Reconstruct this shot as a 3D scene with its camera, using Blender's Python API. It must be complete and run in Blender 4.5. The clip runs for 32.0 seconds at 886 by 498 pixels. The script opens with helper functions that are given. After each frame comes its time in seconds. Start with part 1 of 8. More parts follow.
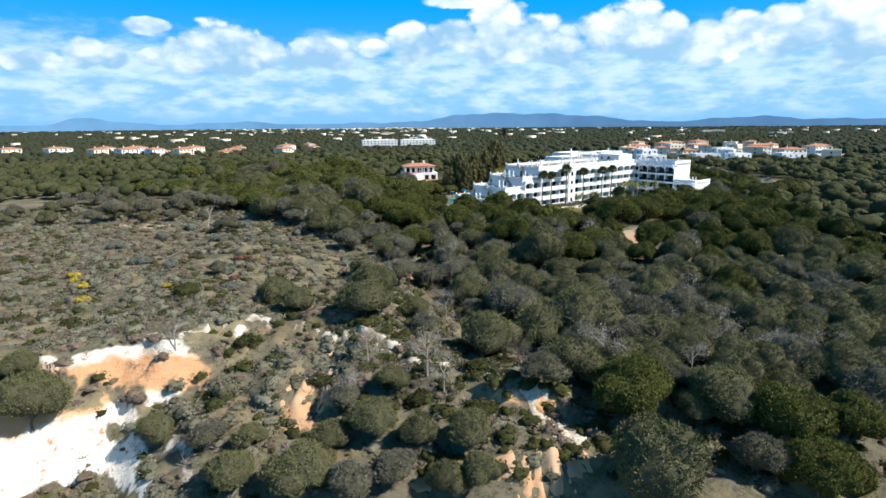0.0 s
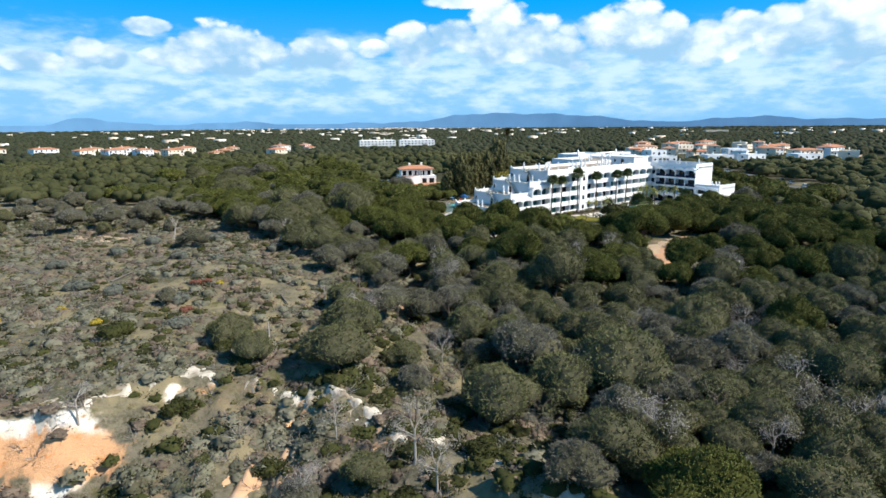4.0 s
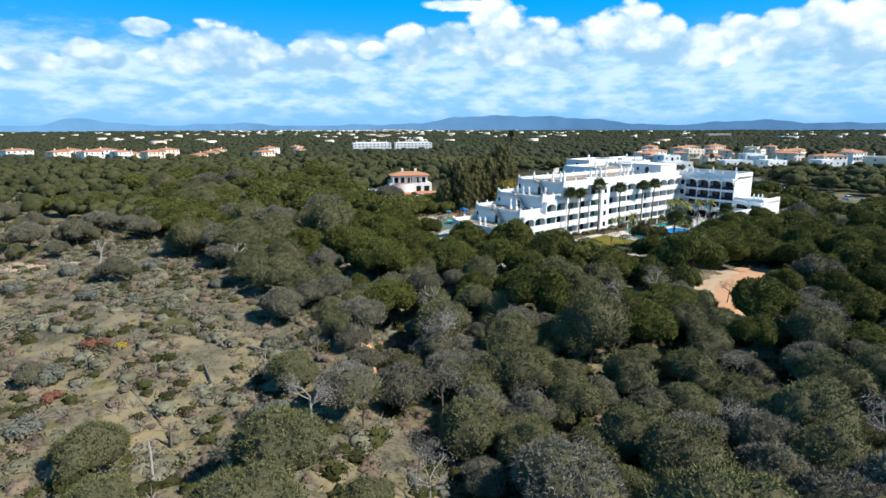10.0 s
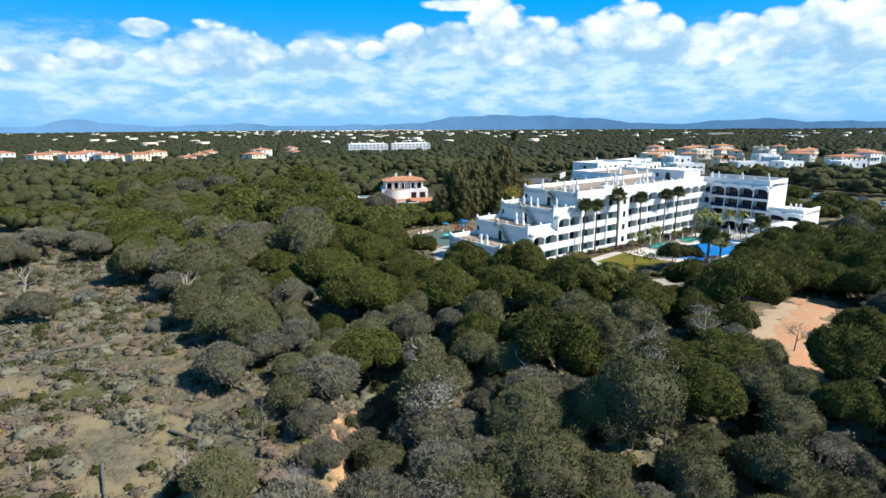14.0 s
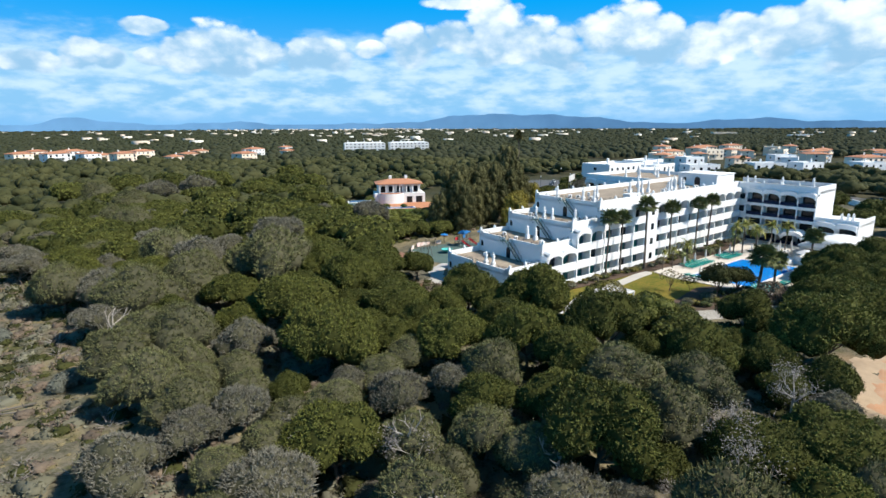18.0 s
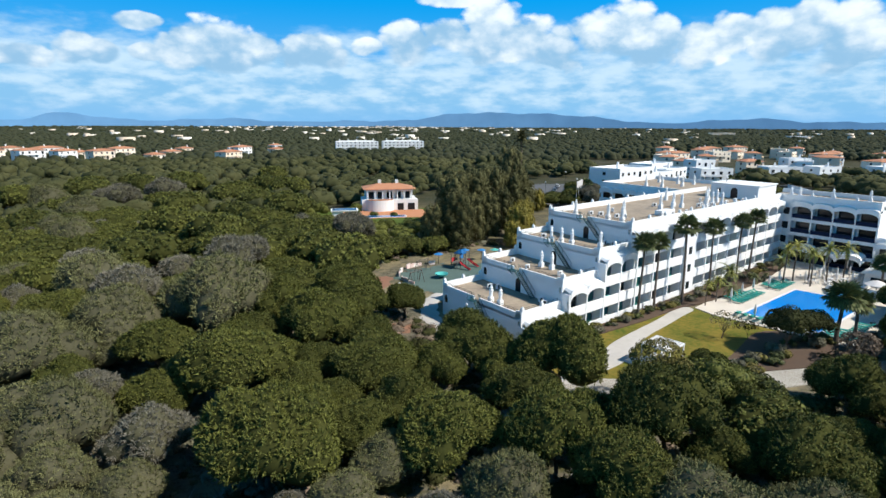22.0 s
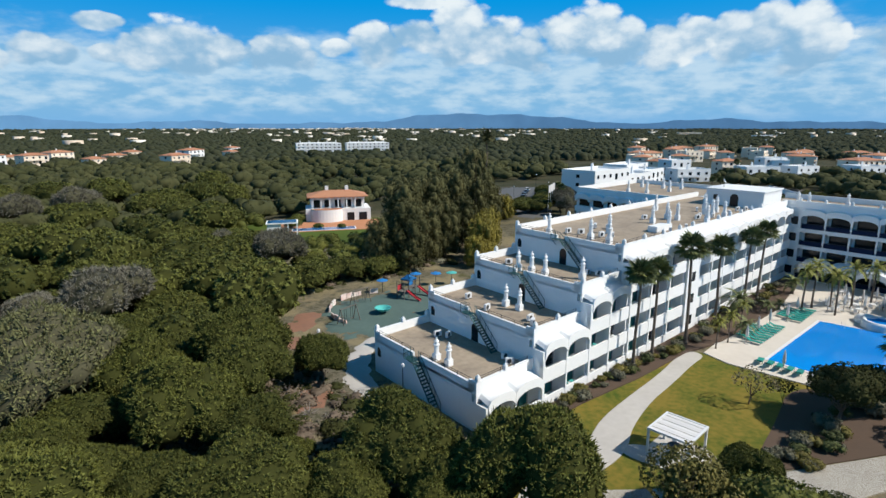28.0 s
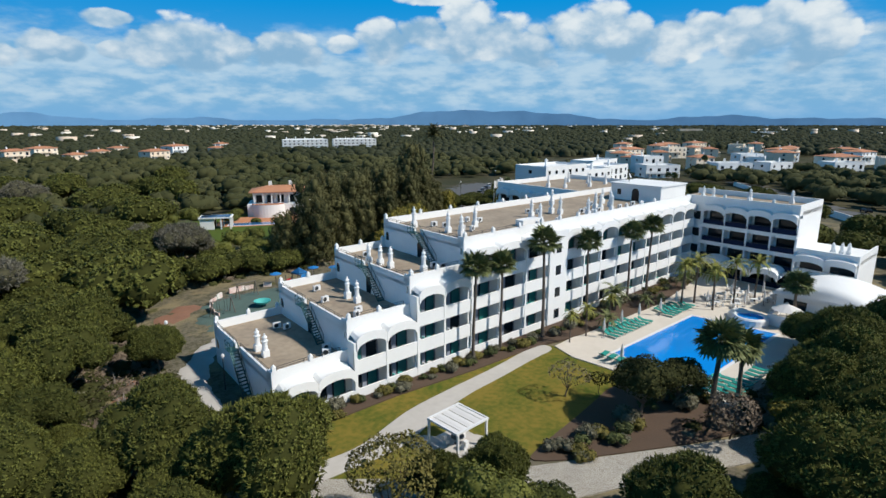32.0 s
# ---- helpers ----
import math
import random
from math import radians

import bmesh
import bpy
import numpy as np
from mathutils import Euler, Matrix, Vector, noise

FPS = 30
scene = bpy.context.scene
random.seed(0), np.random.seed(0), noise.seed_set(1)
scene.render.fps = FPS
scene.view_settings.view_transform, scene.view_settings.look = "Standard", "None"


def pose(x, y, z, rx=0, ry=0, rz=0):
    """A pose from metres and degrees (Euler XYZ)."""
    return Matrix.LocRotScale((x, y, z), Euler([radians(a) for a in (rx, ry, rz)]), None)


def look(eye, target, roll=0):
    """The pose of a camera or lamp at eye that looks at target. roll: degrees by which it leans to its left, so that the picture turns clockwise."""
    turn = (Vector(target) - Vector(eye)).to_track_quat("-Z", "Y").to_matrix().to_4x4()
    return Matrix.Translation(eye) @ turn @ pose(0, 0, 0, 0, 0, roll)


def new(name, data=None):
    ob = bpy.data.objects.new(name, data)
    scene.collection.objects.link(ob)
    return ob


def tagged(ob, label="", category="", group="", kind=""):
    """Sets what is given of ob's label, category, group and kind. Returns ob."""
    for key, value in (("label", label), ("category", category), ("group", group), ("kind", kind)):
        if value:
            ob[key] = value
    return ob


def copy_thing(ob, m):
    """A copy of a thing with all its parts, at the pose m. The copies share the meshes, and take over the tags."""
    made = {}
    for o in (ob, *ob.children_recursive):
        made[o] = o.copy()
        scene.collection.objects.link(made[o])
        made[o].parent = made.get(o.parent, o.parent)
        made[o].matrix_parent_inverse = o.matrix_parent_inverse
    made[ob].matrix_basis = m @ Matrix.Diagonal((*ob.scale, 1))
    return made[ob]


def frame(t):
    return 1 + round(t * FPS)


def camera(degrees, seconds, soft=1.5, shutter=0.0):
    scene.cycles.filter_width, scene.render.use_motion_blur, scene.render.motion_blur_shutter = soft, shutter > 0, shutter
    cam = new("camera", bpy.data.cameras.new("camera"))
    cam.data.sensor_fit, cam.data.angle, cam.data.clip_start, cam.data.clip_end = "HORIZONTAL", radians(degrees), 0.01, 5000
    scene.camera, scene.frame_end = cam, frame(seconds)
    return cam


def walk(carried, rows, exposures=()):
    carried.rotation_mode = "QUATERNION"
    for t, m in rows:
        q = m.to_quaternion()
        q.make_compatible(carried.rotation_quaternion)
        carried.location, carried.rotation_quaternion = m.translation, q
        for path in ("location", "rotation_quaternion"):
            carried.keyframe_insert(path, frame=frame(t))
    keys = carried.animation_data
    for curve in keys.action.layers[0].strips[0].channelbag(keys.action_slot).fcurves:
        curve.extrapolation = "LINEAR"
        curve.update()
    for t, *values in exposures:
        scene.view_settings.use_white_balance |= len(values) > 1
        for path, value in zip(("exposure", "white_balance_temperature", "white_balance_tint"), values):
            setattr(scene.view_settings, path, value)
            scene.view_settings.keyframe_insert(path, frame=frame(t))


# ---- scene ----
cam = camera(77.4, 32.0)
PATH = [
    (0, (-113.439, -138.559, 28.737), (-112.329, -136.954, 28.298), -0.4),
    (0.5, (-111.96, -136.543, 28.704), (-110.849, -134.939, 28.267), -0.3),
    (1, (-110.511, -134.599, 28.659), (-109.4, -132.995, 28.222), -0.3),
    (1.5, (-109.015, -132.69, 28.661), (-107.906, -131.085, 28.222), -0.5),
    (2, (-107.437, -130.643, 28.63), (-106.328, -129.037, 28.192), -0.4),
    (2.5, (-105.896, -128.519, 28.537), (-104.788, -126.913, 28.098), -0.4),
    (3, (-104.401, -126.419, 28.485), (-103.292, -124.812, 28.048), -0.3),
    (3.5, (-103.009, -124.478, 28.444), (-101.899, -122.873, 28.006), -0.4),
    (5.5, (-97.296, -116.965, 28.591), (-96.188, -115.36, 28.152), -0.4),
    (6, (-95.907, -114.869, 28.64), (-94.795, -113.266, 28.201), -0.3),
    (6.5, (-94.422, -112.784, 28.653), (-93.311, -111.181, 28.214), -0.3),
    (7, (-93.014, -110.795, 28.641), (-91.901, -109.192, 28.201), -0.3),
    (7.5, (-91.534, -108.744, 28.684), (-90.42, -107.143, 28.243), -0.3),
    (8, (-90.061, -106.708, 28.763), (-88.946, -105.107, 28.322), -0.2),
    (8.5, (-88.538, -104.64, 28.759), (-87.423, -103.039, 28.321), -0.2),
    (9, (-87.031, -102.681, 28.671), (-85.916, -101.079, 28.236), -0.2),
    (9.5, (-85.57, -100.697, 28.495), (-84.454, -99.094, 28.065), -0.2),
    (10, (-84.136, -98.782, 28.26), (-83.019, -97.18, 27.829), -0.1),
    (10.5, (-82.661, -96.797, 28.132), (-81.544, -95.195, 27.7), -0.2),
    (11, (-81.225, -94.962, 28.093), (-80.108, -93.361, 27.658), -0.2),
    (11.5, (-79.74, -93.022, 28.218), (-78.624, -91.421, 27.781), -0.2),
    (12, (-78.232, -90.968, 28.44), (-77.115, -89.368, 28.002), -0.3),
    (12.5, (-76.645, -89.011, 28.647), (-75.53, -87.41, 28.21), -0.4),
    (13, (-75.113, -86.978, 28.776), (-73.997, -85.376, 28.342), -0.4),
    (13.5, (-73.495, -84.895, 28.809), (-72.377, -83.293, 28.378), -0.3),
    (14, (-71.879, -82.894, 28.796), (-70.761, -81.293, 28.364), -0.3),
    (14.5, (-70.344, -80.957, 28.726), (-69.224, -79.356, 28.297), -0.3),
    (16.5, (-64.638, -73.164, 28.151), (-63.519, -71.563, 27.724), -0.1),
    (17, (-63.254, -71.11, 28.172), (-62.134, -69.509, 27.744), -0.2),
    (17.5, (-61.78, -68.962, 28.288), (-60.662, -67.361, 27.857), -0.2),
    (18, (-60.168, -66.74, 28.445), (-59.048, -65.14, 28.009), -0.2),
    (18.5, (-58.626, -64.667, 28.607), (-57.507, -63.068, 28.17), -0.2),
    (19, (-57.23, -62.707, 28.756), (-56.111, -61.109, 28.317), -0.2),
    (19.5, (-55.825, -60.588, 28.893), (-54.704, -58.991, 28.453), -0.2),
    (20, (-54.383, -58.353, 28.981), (-53.259, -56.758, 28.542), -0.1),
    (20.5, (-52.861, -56.144, 29.013), (-51.734, -54.551, 28.571), 0.1),
    (21, (-51.324, -54.001, 29.014), (-50.195, -52.411, 28.572), 0.1),
    (21.5, (-49.664, -51.746, 28.947), (-48.532, -50.157, 28.506), 0.2),
    (22, (-47.99, -49.539, 28.858), (-46.856, -47.952, 28.416), 0.3),
    (22.5, (-46.341, -47.386, 28.766), (-45.208, -45.797, 28.328), 0.3),
    (23, (-44.77, -45.308, 28.626), (-43.637, -43.719, 28.189), 0.3),
    (23.5, (-43.271, -43.161, 28.403), (-42.138, -41.571, 27.971), 0.3),
    (24, (-41.741, -41.087, 28.156), (-40.609, -39.495, 27.725), 0.1),
    (24.5, (-40.26, -39.194, 28.024), (-39.135, -37.598, 27.591), -0.0),
    (26.5, (-35.02, -33.621, 27.958), (-33.913, -32.013, 27.525), -0.2),
    (27, (-33.63, -33.284, 27.966), (-32.523, -31.675, 27.535), 0.0),
    (27.5, (-32.457, -33.603, 27.957), (-31.273, -32.05, 27.524), -0.1),
    (28, (-31.273, -34.509, 27.904), (-30.06, -32.98, 27.467), 0.0),
    (28.5, (-29.812, -35.824, 27.806), (-28.598, -34.297, 27.366), 0.2),
    (29, (-28.017, -37.47, 27.659), (-26.81, -35.939, 27.213), 0.3),
    (29.5, (-26.013, -39.166, 27.609), (-24.816, -37.628, 27.159), 0.2),
    (30, (-23.959, -40.786, 27.557), (-22.766, -39.243, 27.112), -0.1),
    (30.5, (-21.945, -42.357, 27.527), (-20.754, -40.814, 27.082), -0.1),
    (31, (-19.98, -43.907, 27.477), (-18.789, -42.364, 27.03), 0.1),
    (31.5, (-18.179, -45.299, 27.434), (-16.986, -43.757, 26.986), 0.1),
    (32, (-16.24, -46.709, 27.463), (-15.046, -45.168, 27.015), -0.0),
]
walk(cam, [(t, look(eye, target, roll)) for t, eye, target, roll in PATH], [(0, 0.50), (10, 0.50), (16, 0.46), (22, 0.34), (26, 0.18), (32, -0.04)])

# ---- sky and sun ----
SUN_AZ = (0.61, -0.79)          # way to the sun on the ground
SUN_EL = 44.0
world = bpy.data.worlds.new("sky")
scene.world = world
world.use_nodes = True
wt = world.node_tree
wt.nodes.clear()


def wnode(kind, **kw):
    n = wt.nodes.new(kind)
    for k, v in kw.items():
        if k == "op":
            n.operation = v
        elif k == "clamp":
            n.use_clamp = v
    return n


def wmath(op, a, b=0.0, clamp=False):
    n = wnode("ShaderNodeMath", op=op, clamp=clamp)
    for k, v in enumerate((a, b)):
        if isinstance(v, (int, float)):
            n.inputs[k].default_value = v
        else:
            wt.links.new(v, n.inputs[k])
    return n.outputs[0]


def wramp(value, lo, hi):
    n = wnode("ShaderNodeMapRange")
    n.interpolation_type = "SMOOTHSTEP"
    wt.links.new(value, n.inputs["Value"])
    n.inputs["From Min"].default_value, n.inputs["From Max"].default_value = lo, hi
    return n.outputs[0]


def wmix(fac, a, b):
    n = wnode("ShaderNodeMix")
    n.data_type = "RGBA"
    wt.links.new(fac, n.inputs[0])
    for k, v in ((6, a), (7, b)):
        if isinstance(v, tuple):
            n.inputs[k].default_value = (*v, 1)
        else:
            wt.links.new(v, n.inputs[k])
    return n.outputs[2]


sky = wt.nodes.new("ShaderNodeTexSky")
sky.sky_type = "NISHITA"
sky.sun_disc = False
sky.sun_elevation = radians(SUN_EL)
sky.sun_rotation = math.atan2(SUN_AZ[0], SUN_AZ[1])
sky.air_density, sky.dust_density, sky.ozone_density = 1.0, 0.3, 2.0
coord = wt.nodes.new("ShaderNodeTexCoord")
split = wt.nodes.new("ShaderNodeSeparateXYZ")
wt.links.new(coord.outputs["Generated"], split.inputs[0])
vx, vy, vz = split.outputs
HEAD = radians(90 - 35.0)       # the way the clouds are laid out from
elev = wmath("MULTIPLY", wmath("ARCSINE", vz), 57.2958)
fwd = wmath("ADD", wmath("MULTIPLY", vx, math.cos(HEAD)), wmath("MULTIPLY", vy, math.sin(HEAD)))
side = wmath("SUBTRACT", wmath("MULTIPLY", vx, math.sin(HEAD)), wmath("MULTIPLY", vy, math.cos(HEAD)))
azim = wmath("MULTIPLY", wmath("ARCTAN2", side, fwd), 57.2958)
flat = wt.nodes.new("ShaderNodeCombineXYZ")
wt.links.new(azim, flat.inputs[0])
wt.links.new(wmath("MULTIPLY", elev, 1.5), flat.inputs[1])


def wnoise(scale, detail, rough, seed, along=None):
    m = wt.nodes.new("ShaderNodeVectorMath")
    m.operation = "ADD"
    wt.links.new(along or flat.outputs[0], m.inputs[0])
    m.inputs[1].default_value = (seed * 13.7, seed * 7.1, seed)
    n = wt.nodes.new("ShaderNodeTexNoise")
    wt.links.new(m.outputs[0], n.inputs["Vector"])
    n.inputs["Scale"].default_value, n.inputs["Detail"].default_value, n.inputs["Roughness"].default_value = scale, detail, rough
    return n.outputs["Fac"]


def wbillow(scale, seed):
    """Rounded cauliflower swellings, 0 to 1."""
    m = wt.nodes.new("ShaderNodeVectorMath")
    m.operation = "ADD"
    wt.links.new(bent, m.inputs[0])
    m.inputs[1].default_value = (seed * 11.3, seed * 5.9, seed)
    n = wt.nodes.new("ShaderNodeTexVoronoi")
    n.feature = "SMOOTH_F1"
    n.inputs["Smoothness"].default_value = 0.35
    n.inputs["Scale"].default_value = scale
    wt.links.new(m.outputs[0], n.inputs["Vector"])
    return wmath("SUBTRACT", 1.0, n.outputs["Distance"])


_n = wt.nodes.new("ShaderNodeTexNoise")
wt.links.new(flat.outputs[0], _n.inputs["Vector"])
_n.inputs["Scale"].default_value, _n.inputs["Detail"].default_value = 0.5, 5
_a = wt.nodes.new("ShaderNodeVectorMath")
_a.operation = "MULTIPLY_ADD"
wt.links.new(_n.outputs["Color"], _a.inputs[0])
_a.inputs[1].default_value = (2.4, 2.4, 0)
wt.links.new(flat.outputs[0], _a.inputs[2])
bent = _a.outputs[0]
_f = wt.nodes.new("ShaderNodeCombineXYZ")
wt.links.new(wmath("MULTIPLY", azim, 0.62), _f.inputs[0])
wt.links.new(wmath("MULTIPLY", elev, 1.7), _f.inputs[1])
long = _f.outputs[0]            # drawn out along the horizon
big, fine = wnoise(0.11, 3, 0.5, 1.0), wnoise(0.30, 9, 0.60, 2.0)
swell, swell2 = wbillow(0.30, 1.0), wbillow(0.80, 2.0)
# heaps of cumulus: azimuth, elevation, half width, half height, in degrees
HEAPS = [(-27.1, 8.5, 2.0, 0.7), (-35.4, 5.2, 2.1, 0.9), (-31.8, 6.0, 1.6, 1.3), (-30.0, 5.8, 1.5, 1.0), (-26.5, 6.0, 1.4, 0.7), (-23.3, 6.4, 2.4, 1.9), (-20.6, 6.7, 3.5, 2.3), (-17.7, 6.6, 2.6, 1.5), (-12.5, 6.5, 3.2, 1.6), (-6.8, 7.2, 1.6, 0.8), (-2.9, 7.8, 2.8, 1.9), (0.7, 8.6, 3.3, 1.5), (5.1, 8.8, 3.0, 2.9), (8.4, 7.9, 3.2, 2.2), (11.6, 7.1, 3.1, 2.0), (15.2, 8.2, 3.0, 2.2), (17.7, 8.3, 2.9, 2.6), (20.2, 7.2, 2.4, 2.4), (24.5, 7.0, 2.5, 1.9), (26.6, 7.8, 2.1, 1.7), (30.0, 7.5, 2.4, 2.0), (32.4, 7.9, 2.3, 2.1), (35.5, 6.8, 2.5, 2.9), (0.7, 11.3, 3.0, 0.6),
         (48, 7, 8, 4), (-48, 6, 8, 3), (70, 8, 14, 5), (-75, 8, 14, 5), (110, 10, 18, 6), (-115, 9, 18, 5), (160, 9, 20, 6)]
field = None
for a, e, w, h in HEAPS:
    da = wmath("DIVIDE", wmath("SUBTRACT", azim, a), w)
    de = wmath("DIVIDE", wmath("SUBTRACT", elev, e), h)
    blob = wmath("SUBTRACT", 1.0, wmath("ADD", wmath("MULTIPLY", da, da), wmath("MULTIPLY", de, de)))
    field = blob if field is None else wmath("MAXIMUM", field, blob)
field = wmath("MAXIMUM", field, -1.2)
rolls = wmath("ADD", wmath("MULTIPLY", wmath("SUBTRACT", swell, 0.55), 1.2), wmath("MULTIPLY", wmath("SUBTRACT", swell2, 0.55), 0.45))
body = wmath("ADD", wmath("ADD", wmath("MULTIPLY", field, 1.0), rolls), wmath("MULTIPLY", wmath("SUBTRACT", fine, 0.5), 1.5))
heap = wramp(body, -0.38, 0.24)
# the far layer of cloud near the horizon
low_bands = wnoise(0.30, 7, 0.58, 3.0, long)
layer = wmath("MULTIPLY", wramp(wmath("ADD", low_bands, wmath("MULTIPLY", wmath("SUBTRACT", 6.2, elev), 0.10)), 0.22, 0.58), wramp(elev, 10.5, 7.0))
puff = wmath("MULTIPLY", wramp(wmath("ADD", wmath("MULTIPLY", big, 0.6), wmath("MULTIPLY", fine, 0.4)), 0.60, 0.72), wramp(elev, 16.0, 24.0))
# bright where a heap bulges towards the sun, dimmer in its folds and under it
lit = wramp(wmath("ADD", wmath("ADD", wmath("MULTIPLY", wnoise(0.24, 6, 0.58, 5.0), 5.0), wmath("MULTIPLY", rolls, 2.0)), wmath("MULTIPLY", elev, 0.30)), 3.4, 6.2)
shade = wmix(lit, (3.7, 6.7, 9.7), (11.3, 12.4, 13.0))
lit_layer = wramp(wmath("ADD", wnoise(0.42, 6, 0.58, 7.0, long), wmath("MULTIPLY", elev, 0.022)), 0.42, 0.74)
shade_layer = wmix(lit_layer, (3.2, 6.8, 10.4), (7.6, 10.1, 12.0))
deep = wmix(wramp(elev, 1.0, 12.0), (2.0, 6.0, 10.8), (0.02, 4.3, 10.6))
_z = wt.nodes.new("ShaderNodeVectorMath")
_z.operation = "SCALE"
wt.links.new(sky.outputs[0], _z.inputs[0])
_z.inputs["Scale"].default_value = 0.42
zenith = _z.outputs[0]
tone = wmix(wramp(elev, 14.0, 70.0), deep, zenith)
c1 = wmix(wmath("MULTIPLY", layer, 0.9), tone, shade_layer)
c2 = wmix(heap, c1, shade)
c3 = wmix(wmath("MULTIPLY", puff, 0.35), c2, (11.4, 12.0, 12.4))
c4 = wmix(wramp(elev, 2.4, -0.5), c3, (2.6, 6.2, 10.6))
bg = wt.nodes.new("ShaderNodeBackground")
bg.inputs["Strength"].default_value = 0.068
out = wt.nodes.new("ShaderNodeOutputWorld")
wt.links.new(c4, bg.inputs["Color"])
wt.links.new(bg.outputs[0], out.inputs[0])

sun = new("sun", bpy.data.lights.new("sun", "SUN"))
sun.data.energy, sun.data.angle, sun.data.color = 5.0, radians(0.55), (1.0, 0.95, 0.86)
ce, se = math.cos(radians(SUN_EL)), math.sin(radians(SUN_EL))
sun.matrix_world = look((SUN_AZ[0] * ce * 200, SUN_AZ[1] * ce * 200, se * 200), (0, 0, 0))

# ---- materials ----
def material(name, base, rough=0.8, metal=0.0, spread=0.25, grain=6.0, patch=0.25, second=None, bump=0.0, bump_scale=None, island=0.0, by_object=0.0, spec=0.3):
    """A node material: base colour varied by fine grain and by large patches, towards second; island and by_object vary it piece by piece."""
    m = bpy.data.materials.new(name)
    m.use_nodes = True
    t = m.node_tree
    p = t.nodes["Principled BSDF"]
    p.inputs["Roughness"].default_value, p.inputs["Metallic"].default_value = rough, metal
    p.inputs["Specular IOR Level"].default_value = spec
    second = second or tuple(c * 0.6 for c in base)
    geo = t.nodes.new("ShaderNodeNewGeometry")
    info = t.nodes.new("ShaderNodeObjectInfo")

    def noise(scale, detail=4):
        n = t.nodes.new("ShaderNodeTexNoise")
        t.links.new(geo.outputs["Position"], n.inputs["Vector"])
        n.inputs["Scale"].default_value, n.inputs["Detail"].default_value = scale, detail
        return n.outputs["Fac"]

    def fmath(op, a, b):
        n = t.nodes.new("ShaderNodeMath")
        n.operation = op
        for k, v in enumerate((a, b)):
            if isinstance(v, (int, float)):
                n.inputs[k].default_value = v
            else:
                t.links.new(v, n.inputs[k])
        return n.outputs[0]

    f = fmath("MULTIPLY", fmath("SUBTRACT", noise(grain), 0.5), 2.2 * spread)
    f = fmath("ADD", f, fmath("MULTIPLY", fmath("SUBTRACT", noise(patch, 3), 0.5), 3.0 * spread))
    if island:
        f = fmath("ADD", f, fmath("MULTIPLY", fmath("SUBTRACT", geo.outputs["Random Per Island"], 0.5), island))
    if by_object:
        f = fmath("ADD", f, fmath("MULTIPLY", fmath("SUBTRACT", info.outputs["Random"], 0.5), by_object))
    f = fmath("ADD", f, 0.35)
    mix = t.nodes.new("ShaderNodeMix")
    mix.data_type = "RGBA"
    mix.clamp_factor = True
    t.links.new(f, mix.inputs[0])
    mix.inputs[6].default_value, mix.inputs[7].default_value = (*base, 1), (*second, 1)
    t.links.new(mix.outputs[2], p.inputs["Base Color"])
    if bump:
        b = t.nodes.new("ShaderNodeBump")
        b.inputs["Strength"].default_value = bump
        b.inputs["Distance"].default_value = 0.05
        t.links.new(noise(bump_scale or grain * 2, 6), b.inputs["Height"])
        t.links.new(b.outputs[0], p.inputs["Normal"])
    return m


M_PLASTER = material("white_plaster", (0.80, 0.80, 0.79), 0.85, spread=0.16, grain=2.0, patch=0.35, second=(0.66, 0.67, 0.67), bump=0.15, bump_scale=9)
M_DECK = material("roof_screed", (0.37, 0.30, 0.22), 0.9, spread=0.5, grain=1.5, patch=0.3, second=(0.20, 0.155, 0.115), bump=0.2)
M_RAIL = material("dark_metal", (0.05, 0.06, 0.07), 0.5, 0.6, spread=0.1)
M_GREENMETAL = material("green_steel", (0.03, 0.09, 0.09), 0.5, 0.3, spread=0.15)
M_GLASS = material("dark_glass", (0.012, 0.018, 0.024), 0.12, spread=0.1, spec=0.35)
M_CURTAIN = material("green_shutter", (0.02, 0.17, 0.15), 0.6, spread=0.3, by_object=0.8, second=(0.02, 0.08, 0.10))
M_NAVY = material("navy_panel", (0.008, 0.018, 0.055), 0.6, spread=0.2, spec=0.1)
# blue-grey tone puts the recess's shade and dark door backs into the wall
M_SHADEWALL = material("shade_toned_recess", (0.24, 0.27, 0.33), 0.85, spread=0.12)
M_BARK = material("pine_bark", (0.16, 0.12, 0.09), 0.95, spread=0.4, grain=5, second=(0.07, 0.05, 0.04), bump=0.4)
M_DEADWOOD = material("bleached_wood", (0.42, 0.38, 0.33), 0.9, spread=0.35, grain=4, second=(0.22, 0.19, 0.16), bump=0.3)
M_LOG = material("weathered_log", (0.17, 0.15, 0.13), 0.95, spread=0.4, grain=4, second=(0.08, 0.07, 0.06), bump=0.3)
M_PINE = material("pine_needles", (0.118, 0.124, 0.025), 0.75, spread=0.40, grain=2.2, patch=0.10, second=(0.034, 0.042, 0.009), island=1.0, by_object=0.6, spec=0.2)
# crown cores: darkened foliage tones, shade between the clumps put into colour
M_INNER_DRY = material("dry_inner_shade", (0.088, 0.084, 0.050), 0.95, spread=0.4, grain=4, second=(0.046, 0.044, 0.026), spec=0.05)
M_INNER = material("inner_crown_shade", (0.050, 0.053, 0.014), 0.95, spread=0.4, grain=4, second=(0.022, 0.025, 0.008), spec=0.05)
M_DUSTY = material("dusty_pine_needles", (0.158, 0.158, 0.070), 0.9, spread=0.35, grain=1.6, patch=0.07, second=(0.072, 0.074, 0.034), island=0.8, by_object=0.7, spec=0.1)
